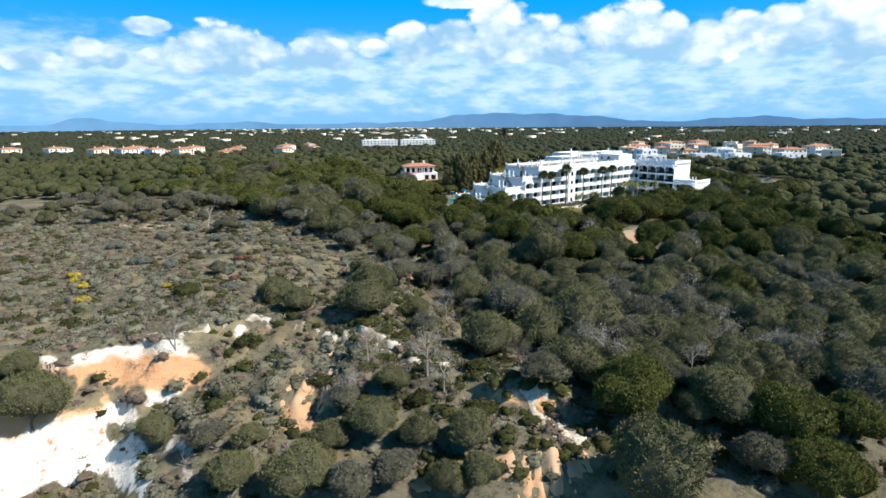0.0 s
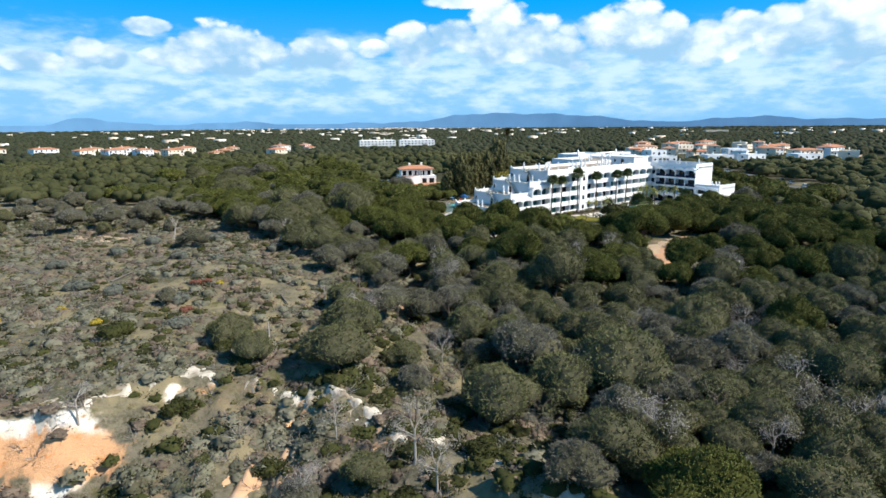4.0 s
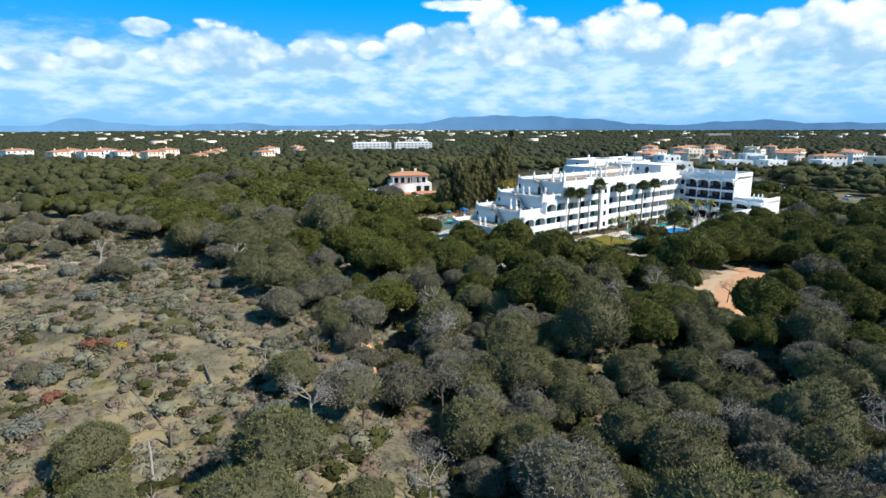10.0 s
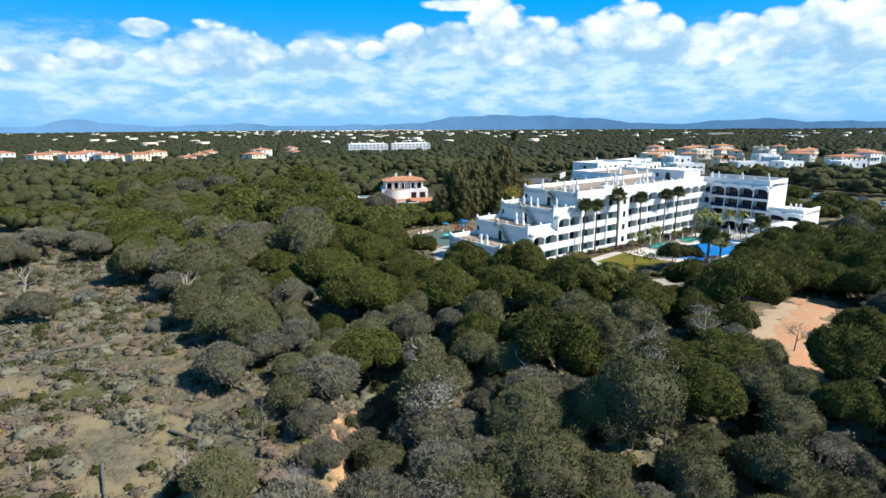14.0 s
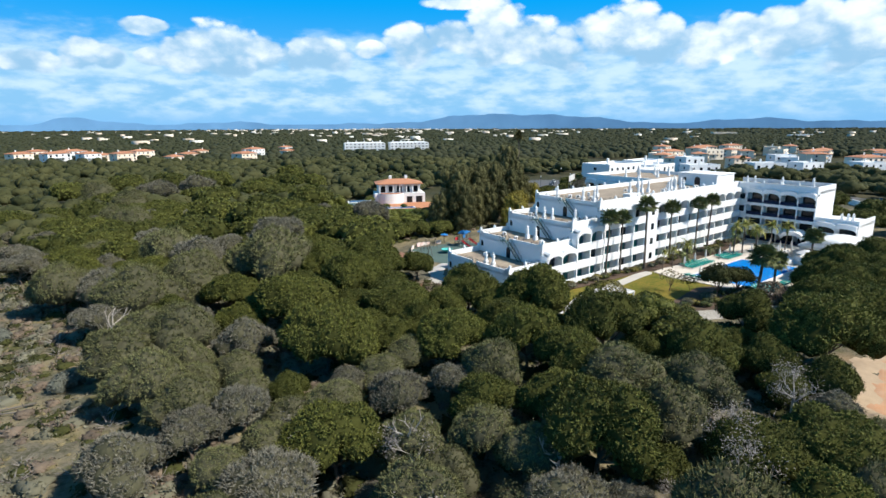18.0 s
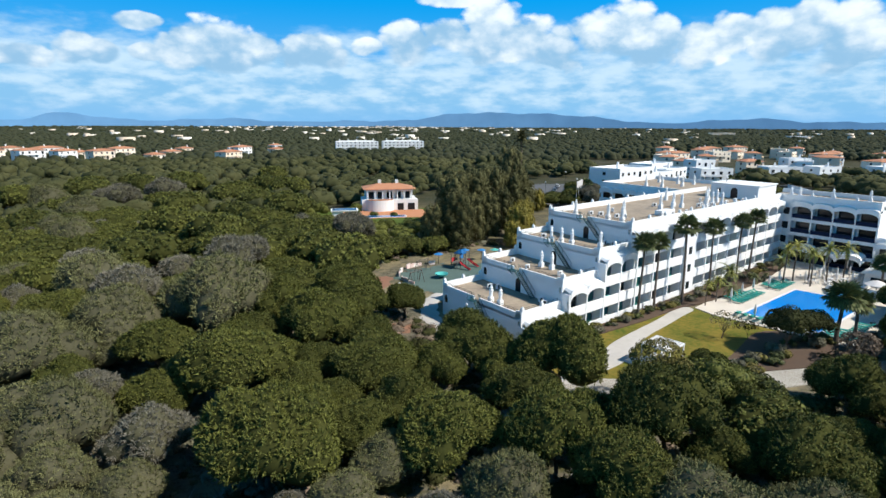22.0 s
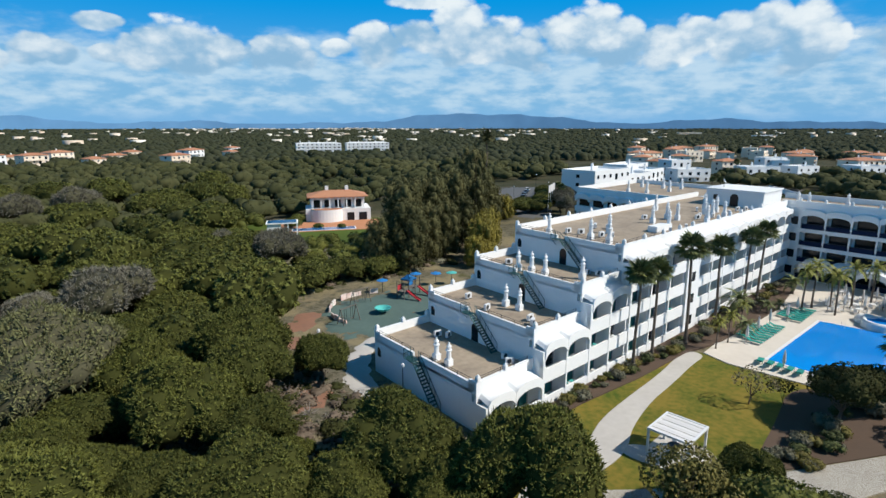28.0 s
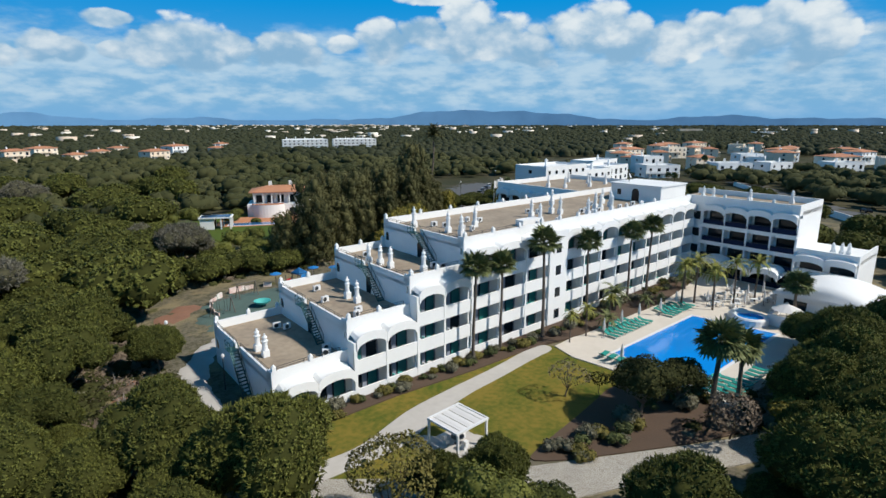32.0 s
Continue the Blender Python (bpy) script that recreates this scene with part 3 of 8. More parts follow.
def hood(bm, x0, x1, y0, y1, spring, rise):
    """An arched hood over a balcony, rising back to the wall."""
    arch_face(bm, x0, x1, y0, y0 + 0.3, spring, rise, lambda f: spring + 1.15 + (rise * 0.75) * math.sqrt(max(0, 1 - (2 * f - 1) ** 2)))
    n = 12
    rows = []
    for k in range(n + 1):
        f = k / n
        z = spring + 1.14 + (rise * 0.75) * math.sqrt(max(0, 1 - (2 * f - 1) ** 2))
        rows.append([bm.verts.new((x0 + (x1 - x0) * f, y0 + 0.3, z)), bm.verts.new((x0 + (x1 - x0) * f, y1, z + 0.30)),
                     bm.verts.new((x0 + (x1 - x0) * f, y0 + 0.3, z - 0.9)), bm.verts.new((x0 + (x1 - x0) * f, y1, z - 0.6))])
    for a, b in zip(rows, rows[1:]):
        bm.faces.new((a[0], b[0], b[1], a[1]))
        bm.faces.new((a[2], a[3], b[3], b[2]))


def balcony_bay(x0, x1, f, top, seed):
    """One balcony: rail wall, floor slab, back wall with doors; the top storey has an arched hood."""
    rs = random.Random(seed)
    z = FLOOR * f
    bm = boxes((x0, x1, FRONT, FRONT + 0.22, z - 0.32, z + 0.95), (x0, x1, FRONT + 0.22, 0.4, z - 0.3, z - 0.02))
    box(bm, x0 - 0.16, x0 + 0.16, FRONT - 0.06, FRONT + 0.26, z + 0.95, z + 1.2)
    b = hpart("balcony", bm, M_PLASTER, hotel)
    w = x1 - x0
    # back wall in the darkened tone, recess shade painted in
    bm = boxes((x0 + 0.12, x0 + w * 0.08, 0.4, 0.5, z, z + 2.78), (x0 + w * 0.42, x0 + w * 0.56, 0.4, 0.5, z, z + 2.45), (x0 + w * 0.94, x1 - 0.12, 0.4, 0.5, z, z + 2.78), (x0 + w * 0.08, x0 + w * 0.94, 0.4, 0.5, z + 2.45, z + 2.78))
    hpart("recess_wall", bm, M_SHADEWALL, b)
    bm = boxes((x0 + w * 0.08, x0 + w * 0.42, 0.52, 0.56, z, z + 2.45), (x0 + w * 0.56, x0 + w * 0.94, 0.52, 0.56, z, z + 2.45))
    door = hpart("glass_door", bm, M_GLASS, b)
    side = rs.random()
    for a in ((0.62,), (0.62, 0.12), (0.12,), (0.62,))[int(side * 4)]:
        bm = boxes((x0 + w * a, x0 + w * (a + 0.29), 0.42, 0.47, z + 0.05, z + 2.4))
        hpart("shutter", bm, M_CURTAIN, b, "dark green shutter")
    if rs.random() < 0.5:
        mm = M_CYAN if rs.random() < 0.4 else M_WHITEPAINT
        hpart("balcony_chair", boxes((x0 + w * 0.30, x0 + w * 0.42, -0.75, -0.35, z + 0.0, z + 0.42), (x0 + w * 0.30, x0 + w * 0.33, -0.75, -0.35, z + 0.42, z + 0.85)), mm, b)
        hpart("balcony_table", boxes((x0 + w * 0.48, x0 + w * 0.60, -0.8, -0.3, z + 0.62, z + 0.68), (x0 + w * 0.53, x0 + w * 0.55, -0.57, -0.53, z, z + 0.62)), mm, b)
    if rs.random() < 0.3:
        bm = boxes((x0 + w * 0.62, x0 + w * 0.92, FRONT + 0.28, FRONT + 0.34, z + 0.97, z + 1.03))
        hpart("drying_rail", bm, M_RAIL, b)
    if top:
        bm = bmesh.new()
        hood(bm, x0 + 0.02, x1 - 0.02, FRONT - 0.1, 0.0, z + 1.95, 0.85)
        hpart("arched_hood", bm, M_PLASTER, hotel, "arched white plaster hood")
    else:
        bm = boxes((x0, x1, FRONT, FRONT + 0.2, z + 2.55, z + 2.78))
        hpart("lintel", bm, M_PLASTER, hotel)
    return b


def pier(x, f0, f1, w=0.34, deep=0.4):
    hpart("pier", boxes((x - w / 2, x + w / 2, FRONT - 0.04, FRONT + deep, f0, f1)), M_PLASTER, hotel)


def partition(x, f):
    hpart("partition", boxes((x - 0.1, x + 0.1, FRONT + 0.25, 0.42, FLOOR * f, FLOOR * f + 2.78)), M_PLASTER, hotel)


def rail_run(bm, pts, z, h=0.42, gap=2.2):
    """A low metal rail along points (x, y), on a parapet at z."""
    for (xa, ya), (xb, yb) in zip(pts, pts[1:]):
        for k in (0.5, 1.0):
            rod(bm, (xa, ya, z + h * k), (xb, yb, z + h * k), 0.025, n=4)
        n = max(1, round(math.hypot(xb - xa, yb - ya) / gap))
        for k in range(n + 1):
            x, y = xa + (xb - xa) * k / n, ya + (yb - ya) * k / n
            rod(bm, (x, y, z), (x, y, z + h), 0.03, n=4)


def parapet_posts(xs, y, z, along_x=True):
    for a in xs:
        x, yy = (a, y) if along_x else (y, a)
        bm = boxes((x - 0.2, x + 0.2, yy - 0.2, yy + 0.2, z, z + 0.45))
        lathe(bm, x, yy, [(0.22, z + 0.45), (0.10, z + 0.62), (0.02, z + 0.7)], 8)
        hpart("parapet_post", bm, M_PLASTER, hotel)


def section(x0, x1, level, last=False):
    """A stretch of the building that is level + 1 storeys high."""
    deck, top = 4.0 + FLOOR * level, 5.0 + FLOOR * level
    hpart("wall", boxes((x0, x1, 0.6, DEPTH, -0.6, deck - 0.02)), M_PLASTER, hotel)
    hpart("roof_deck", boxes((x0 + 0.28, x1 - (0.0 if not last else 0.28), 0.28, DEPTH - 0.28, deck - 0.02, deck + 0.06)), M_DECK, hotel, "brown gravelly flat roof")
    bm = boxes((x0, x1, 0.0, 0.28, deck - 1.25, top), (x0, x1, DEPTH - 0.28, DEPTH + 0.0, deck - 0.3, top), (x0, x0 + 0.28, 0.28, DEPTH * 0.50, deck - 0.3, top - 0.3),
               (x0, x0 + 0.28, DEPTH * 0.57, DEPTH - 0.28, deck - 0.3, top - 0.3), (x0, x0 + 0.28, 0.28, 1.1, deck, top), (x0, x0 + 0.28, DEPTH - 1.1, DEPTH - 0.28, deck, top))
    hpart("parapet", bm, M_PLASTER, hotel)
    # side of the balconies, and the lower rows
    hpart("side_wall", boxes((x0, x0 + 0.3, FRONT, 0.6, -0.6 if level == 0 else 4.0 + FLOOR * (level - 1) - 1.2, top - 2.1)), M_PLASTER, hotel)
    hpart("rail", (lambda b: (rail_run(b, [(x0 + 0.14, 0.9), (x0 + 0.14, DEPTH * 0.50)], top - 0.3), rail_run(b, [(x0 + 0.14, DEPTH * 0.57), (x0 + 0.14, DEPTH - 0.9)], top - 0.3), b)[-1])(bmesh.new()), M_RAIL, hotel, "dark metal guard rail")
    if not last:
        hpart("rail", (lambda b: (rail_run(b, [(x0 + 0.6, 0.14), (x0 + 3.4, 0.14), (x1 - 0.8, 0.14)], top), b)[-1])(bmesh.new()), M_RAIL, hotel, "dark metal guard rail")
        parapet_posts([x0 + 0.3, (x0 + x1) / 2], 0.14, top)
        parapet_posts([x0 + 0.3, (x0 + x1) / 2, x1 - 0.4], DEPTH - 0.14, top)


def outer_stairs(x, level):
    """The steel stair on an end wall, from one deck up to the next."""
    z0 = 4.0 + FLOOR * (level - 1) if level else -0.1
    z1 = 4.0 + FLOOR * level + 0.3
    y1, y0 = DEPTH * 0.50, DEPTH * 0.50 - 3.6
    st = thing("outside_stair", "dark green steel stair against a white end wall", "staircase", group="outside stairs")
    for dx in (-0.95, -0.15):
        bm = bmesh.new()
        rod(bm, (x + dx, y0, z0), (x + dx, y1, z1), 0.07, n=4)
        hpart("stringer", bm, M_GREENMETAL, st)
        bm = bmesh.new()
        rod(bm, (x + dx, y0, z0 + 1.0), (x + dx, y1, z1 + 1.0), 0.03, n=4)
        for k in range(5):
            f = k / 4
            rod(bm, (x + dx, y0 + (y1 - y0) * f, z0 + (z1 - z0) * f), (x + dx, y0 + (y1 - y0) * f, z0 + (z1 - z0) * f + 1.0), 0.025, n=4)
        hpart("handrail", bm, M_GREENMETAL, st)
    steps = 15
    for k in range(steps):
        f = (k + 0.5) / steps
        y, z = y0 + (y1 - y0) * f, z0 + (z1 - z0) * f
        hpart("step", boxes((x - 0.95, x - 0.15, y - 0.13, y + 0.13, z - 0.02, z + 0.02)), M_GREENMETAL, st)
    bm = boxes((x - 1.0, x - 0.02, y1, y1 + 1.5, z1 - 0.05, z1))
    hpart("landing", bm, M_GREENMETAL, st)
    bm = bmesh.new()
    rail_run(bm, [(x - 0.98, y1), (x - 0.98, y1 + 1.5), (x - 0.1, y1 + 1.5)], z1, 1.0, 0.8)
    hpart("landing_rail", bm, M_GREENMETAL, st)
    for dy in (1.4, 0.1):
        bm = bmesh.new()
        rod(bm, (x - 0.9, y1 + dy, z1 - 0.05), (x - 0.02, y1 + dy, z1 - 0.9), 0.04, n=4)
        hpart("bracket", bm, M_GREENMETAL, st)


def chimney(x, y, z, h=2.6, fat=1.0):
    """A white Algarve chimney: square shaft, round neck, lantern and ball."""
    c = thing("chimney", "slim white plaster chimney with a lantern top", "chimney", group="roof chimneys")
    bm = boxes((x - 0.34 * fat, x + 0.34 * fat, y - 0.34 * fat, y + 0.34 * fat, z, z + h * 0.28))
    lathe(bm, x, y, [(0.33 * fat, z + h * 0.28), (0.27 * fat, z + h * 0.36), (0.26 * fat, z + h * 0.66)], 10)
    hpart("shaft", bm, M_PLASTER, c)
    bm = bmesh.new()
    lathe(bm, x, y, [(0.36 * fat, z + h * 0.66), (0.36 * fat, z + h * 0.69), (0.22 * fat, z + h * 0.70), (0.20 * fat, z + h * 0.82), (0.30 * fat, z + h * 0.83), (0.14 * fat, z + h * 0.90), (0.10 * fat, z + h * 0.92)], 10)
    hpart("lantern", bm, M_PLASTER, c)
    bm = bmesh.new()
    lathe(bm, x, y, [(0.04, z + h * 0.92), (0.11 * fat, z + h * 0.945), (0.11 * fat, z + h * 0.97), (0.02, z + h)], 8)
    hpart("ball", bm, M_PLASTER, c)
    return c


def air_unit(x, y, z, turn=0.0):
    a = thing("air_conditioner", "white outdoor air conditioning unit on the flat roof", "air conditioner", plot_pose(x, y, z, turn), group="roof air conditioners")
    part("casing", boxes((-0.45, 0.45, -0.17, 0.17, 0.1, 0.75)), M_WHITEPAINT, a)
    part("foot", boxes((-0.35, -0.27, -0.2, 0.2, 0.0, 0.1)), M_RAIL, a)
    part("foot", boxes((0.27, 0.35, -0.2, 0.2, 0.0, 0.1)), M_RAIL, a)
    bm = bmesh.new()
    lathe(bm, 0, 0, [(0.26, 0.0), (0.26, 0.02), (0.05, 0.03)], 12)
    bm.transform(Matrix.Translation((-0.12, -0.17, 0.43)) @ Euler((radians(90), 0, 0)).to_matrix().to_4x4())
    part("fan_grille", bm, M_RAIL, a)


def arched_door(x, y, z, wide=1.1, tall=2.1, face="x"):
    """A dark arched opening with a white surround, set into an end wall that faces -x."""
    bm = bmesh.new()
    n = 8
    ring = [(y - wide / 2, z), (y + wide / 2, z)] + [(y + wide / 2 * math.cos(math.pi * k / n), z + tall - wide / 2 + wide / 2 * math.sin(math.pi * k / n)) for k in range(n + 1)]
    lo = [bm.verts.new((x - 0.012, a, b)) for a, b in ring]
    hi = [bm.verts.new((x + 0.05, a, b)) for a, b in ring]
    bm.faces.new(lo[::-1])
    for k in range(len(ring)):
        bm.faces.new((lo[k], lo[(k + 1) % len(ring)], hi[(k + 1) % len(ring)], hi[k]))
    hpart("arched_door", bm, M_GLASS, hotel, "dark arched doorway")
    bm = bmesh.new()
    for k in range(n):
        p = [(y + (wide / 2 + r) * math.cos(math.pi * q / n), z + tall - wide / 2 + (wide / 2 + r) * math.sin(math.pi * q / n)) for r in (0, 0.14) for q in (k, k + 1)]
        f = [bm.verts.new((x - 0.06, a, b)) for a, b in (p[0], p[1], p[3], p[2])]
        g = [bm.verts.new((x + 0.02, a, b)) for a, b in (p[0], p[1], p[3], p[2])]
        bm.faces.new(f[::-1])
        for q in range(4):
            bm.faces.new((f[q], f[(q + 1) % 4], g[(q + 1) % 4], g[q]))
    bmesh.ops.remove_doubles(bm, verts=bm.verts[:], dist=0.002)
    hpart("arch_surround", bm, M_PLASTER, hotel)


for x0, x1, lev in TERRACES:
    section(x0, x1, lev)
section(24.4, 83.0, 3, True)
seed = 0
for x0, x1, lev in TERRACES:
    mid = (x0 + x1) / 2
    for f in range(lev + 1):
        for a, b in ((x0 + 0.3, mid), (mid, x1)):
            seed += 1
            balcony_bay(a, b, f, f == lev, seed)
        partition(mid, f)
        partition(x1 - 0.1, f)
    pier(x0 + 0.17, -0.5, FLOOR * lev + 2.0)
    pier(mid, -0.5, FLOOR * lev + 2.0, 0.24)
    hpart("plinth", boxes((x0, x1, FRONT + 0.1, 0.6, -0.8, -0.32)), M_PLASTER, hotel)
BAYS = [24.6, 29.5, 34.4, 39.0, None, 43.0, 47.3, 51.6, 56.0, 60.4, 64.8, 69.2, 73.6, 78.0, 82.4]
for a, b in zip(BAYS, BAYS[1:]):
    if a is None or b is None:
        continue
    for f in range(4):
        seed += 1
        balcony_bay(a, b, f, f == 3, seed)
        partition(b - 0.1, f)
    pier(a + 0.12, -0.5, FLOOR * 3 + 2.0, 0.26)
hpart("plinth", boxes((24.4, 83.0, FRONT + 0.1, 0.6, -0.8, -0.32)), M_PLASTER, hotel)
hpart("stair_core", boxes((39.05, 42.9, FRONT - 0.25, 0.6, -0.6, 13.2)), M_PLASTER, hotel)
for f in range(4):
    hpart("window", boxes((40.4, 41.5, FRONT - 0.27, FRONT - 0.2, FLOOR * f + 0.9, FLOOR * f + 2.2)), M_GLASS, hotel)
hpart("rail", (lambda b: (rail_run(b, [(25.5, 0.14), (34, 0.14)], 14.3), b)[-1])(bmesh.new()), M_RAIL, hotel)
parapet_posts([24.7, 29.5, 34.4, 39, 43, 47.3, 51.6, 56, 60.4, 64.8, 69.2], 0.14, 14.3)
parapet_posts([24.7, 31, 37, 43, 49, 55, 61], DEPTH - 0.14, 14.3)
for x, lev in ((0.0, 0), (8.2, 1), (16.3, 2), (24.4, 3)):
    outer_stairs(x, lev)
    if lev:
        arched_door(x, DEPTH * 0.50 + 0.1, 4.06 + FLOOR * (lev - 1))
    for w in (0.35,):
        arched_door(x, DEPTH - 0.9, 2.0 + FLOOR * lev, 0.7, 1.2)
for x, y in ((1.7, 7.9), (1.8, 6.0)):
    chimney(x, y, 4.05, 2.5)
for x, y in ((13.2, 8.6), (13.3, 6.5)):
    chimney(x, y, 7.15, 2.7)
for x, y in ((18.3, 9.0), (18.5, 7.0), (20.6, 3.0), (17.6, 10.6)):
    chimney(x, y, 10.25, 2.7)
for x, y in ((26.6, 12.9), (27.8, 6.9), (27.5, 3.9), (33.4, 7.6), (45.4, 7.5), (42.8, 3.6), (50.7, 7.8), (50.9, 6.2), (58, 13.6), (53, 2.4), (60, 5.8), (59.2, 4.2), (59.6, 2.4), (66, 8.4), (64, 5.5)):
    chimney(x, y, 13.35, 2.9)
for x, y, z in ((5.8, 12.6, 4.06), (6.6, 11.6, 4.06), (6.8, 2.0, 4.06), (7.4, 3.2, 4.06), (11.6, 13.5, 7.16), (10.4, 9.0, 7.16), (10.8, 2.4, 7.16), (11.6, 3.4, 7.16), (22.6, 3.6, 10.26), (23.2, 2.4, 10.26),
                (19, 13.5, 10.26), (29, 11.4, 13.36), (29.8, 9.8, 13.36), (30.2, 6.8, 13.36), (31, 5.6, 13.36), (35, 11, 13.36), (36, 9.4, 13.36), (40.5, 2.2, 13.36), (44.5, 1.8, 13.36), (47.5, 10, 13.36), (48.6, 9, 13.36),
                (54.2, 4.4, 13.36), (55.2, 3, 13.36), (56.2, 5, 13.36), (57.4, 3.4, 13.36), (62, 8, 13.36), (63, 3, 13.36), (68, 3.5, 13.36), (69.4, 2.6, 13.36)):
    air_unit(x, y, z, (x * 37) % 50 - 25)
hpart("skylight_box", boxes((38.6, 42.4, 3.2, 4.6, 13.3, 14.2)), M_PLASTER, hotel)
# lift tower
bm = boxes((73.4, 82.8, 1.2, 11.4, 13.3, 16.2), (73.2, 83.0, 1.0, 11.6, 16.2, 16.42))
hpart("lift_tower", bm, M_PLASTER, hotel)
arched_door(73.4, 6.2, 13.36, 1.5, 2.3)
hpart("window", boxes((73.36, 73.42, 9.2, 10.0, 14.3, 15.3)), M_GLASS, hotel)
dish = thing("satellite_dish", "white satellite dish on the lift tower roof", "satellite dish", plot_pose(76.5, 9.5, 16.42))
bm = bmesh.new()
rod(bm, (0, 0, 0), (0, 0, 0.9), 0.05)
part("mast", bm, M_RAIL, dish)
bm = bmesh.new()
lathe(bm, 0, 0, [(0.05, 0), (0.3, 0.05), (0.5, 0.16), (0.52, 0.16), (0.3, 0.03), (0.05, -0.03)], 12)
bm.transform(Matrix.Translation((0, 0, 1.1)) @ Euler((radians(60), 0, radians(20))).to_matrix().to_4x4())
part("bowl", bm, M_WHITEPAINT, dish)

# right-hand wing, facing the pool
WX, WY0, WY1 = 83.0, 0.0, -18.2
hpart("wall", boxes((WX + 1.6, WX + 12, WY1, WY0 + 4, -0.6, 13.28)), M_PLASTER, hotel)
hpart("wall", boxes((WX - 0.1, WX + 1.6, WY0 - 2.6, WY0 + 4, -0.6, 13.28)), M_PLASTER, hotel)
hpart("wing_roof", boxes((WX + 0.3, WX + 11.7, WY1 + 0.3, WY0 + 4, 13.3, 13.36)), M_DECK, hotel)
hpart("parapet", boxes((WX - 0.0, WX + 0.28, WY1, WY0 + 1.0, 12.0, 14.35), (WX + 0.28, WX + 12, WY1, WY1 + 0.28, 12.6, 14.35), (WX + 11.72, WX + 12, WY1 + 0.28, WY0 + 4, 13, 14.35)), M_PLASTER, hotel)
wb = [-2.6, -6.5, -10.4, -14.3, -18.2]
for f in range(4):
    z = FLOOR * f
    hpart("window", boxes((WX - 0.14, WX - 0.06, -2.1, -0.7, z + 0.7, z + 2.2)), M_GLASS, hotel)
    for ya, yb in zip(wb, wb[1:]):
        bm = boxes((WX - 0.2, WX + 0.0, yb, ya, z - 0.42, z + 0.10), (WX, WX + 1.7, yb, ya, z - 0.3, z - 0.02))
        b = hpart("balcony", bm, M_PLASTER, hotel)
        hpart("balcony_panel", boxes((WX - 0.14, WX - 0.06, yb + 0.14, ya - 0.14, z + 0.10, z + 0.92)), M_NAVY, b, "navy blue balcony panel")
        hpart("rail", (lambda q: (rail_run(q, [(WX - 0.1, ya - 0.2), (WX - 0.1, yb + 0.2)], z + 0.92, 0.14, 1.0), q)[-1])(bmesh.new()), M_RAIL, b)
        hpart("glass_door", boxes((WX + 1.56, WX + 1.6, yb + 0.3, ya - 0.5, z, z + 2.5)), M_GLASS, b)
        hpart("partition", boxes((WX, WX + 1.6, yb - 0.08, yb + 0.08, z, z + 2.78)), M_PLASTER, b)
        hpart("wing_pier", boxes((WX - 0.22, WX + 0.1, yb - 0.14, yb + 0.14, z + 0.55, z + 2.8)), M_PLASTER, b)
        if f == 3:
            bm = bmesh.new()
            hood(bm, -ya + 0.02, -yb - 0.02, -1.0, 0.3, z + 1.95, 0.75)
            bm.transform(Matrix(((0, 1, 0, WX + 0.1), (-1, 0, 0, 0), (0, 0, 1, 0), (0, 0, 0, 1))))
            hpart("arched_hood", bm, M_PLASTER, hotel, "arched white plaster hood")
        else:
            hpart("lintel", boxes((WX - 0.1, WX + 0.1, yb, ya, z + 2.5, z + 2.8)), M_PLASTER, b)
for x, y in ((86.4, -0.7), (86.8, -2.4), (89.5, -8.0), (92.5, -14.0)):
    chimney(x, y, 13.35, 2.4)
parapet_posts([-2, -6, -10, -14], 83.14, 14.35, False)
# low building at the wing's end, and the domed hall before it
hpart("wall", boxes((84.5, 95, -27, -18.2, -0.6, 6.6)), M_PLASTER, hotel)
hpart("wing_roof", boxes((84.8, 94.7, -26.7, -18.4, 6.6, 6.66)), M_PLASTER, hotel)
hpart("parapet", boxes((83.3, 83.6, -27, -18.2, 5.8, 7.5), (83.6, 95, -27.0, -26.7, 6.0, 7.5), (83.3, 84.5, -27.0, -26.7, 3.0, 6.0)), M_PLASTER, hotel)
for ya, yb in ((-18.3, -22.6), (-22.6, -26.9)):
    bm = bmesh.new()
    hood(bm, -ya + 0.02, -yb - 0.02, -0.9, 0.3, 5.0, 0.6)
    bm.transform(Matrix(((0, 1, 0, 83.2), (-1, 0, 0, 0), (0, 0, 1, 0), (0, 0, 0, 1))))
    hpart("arched_hood", bm, M_PLASTER, hotel)
    hpart("glass_door", boxes((84.44, 84.48, yb + 0.5, ya - 0.5, 3.2, 5.6)), M_GLASS, hotel)
    hpart("balcony", boxes((83.2, 84.5, yb, ya, 2.6, 4.0)), M_PLASTER, hotel)
for x, y in ((87, -22.5), (87.6, -23.6), (88.4, -24.4)):
    chimney(x, y, 6.66, 1.9)
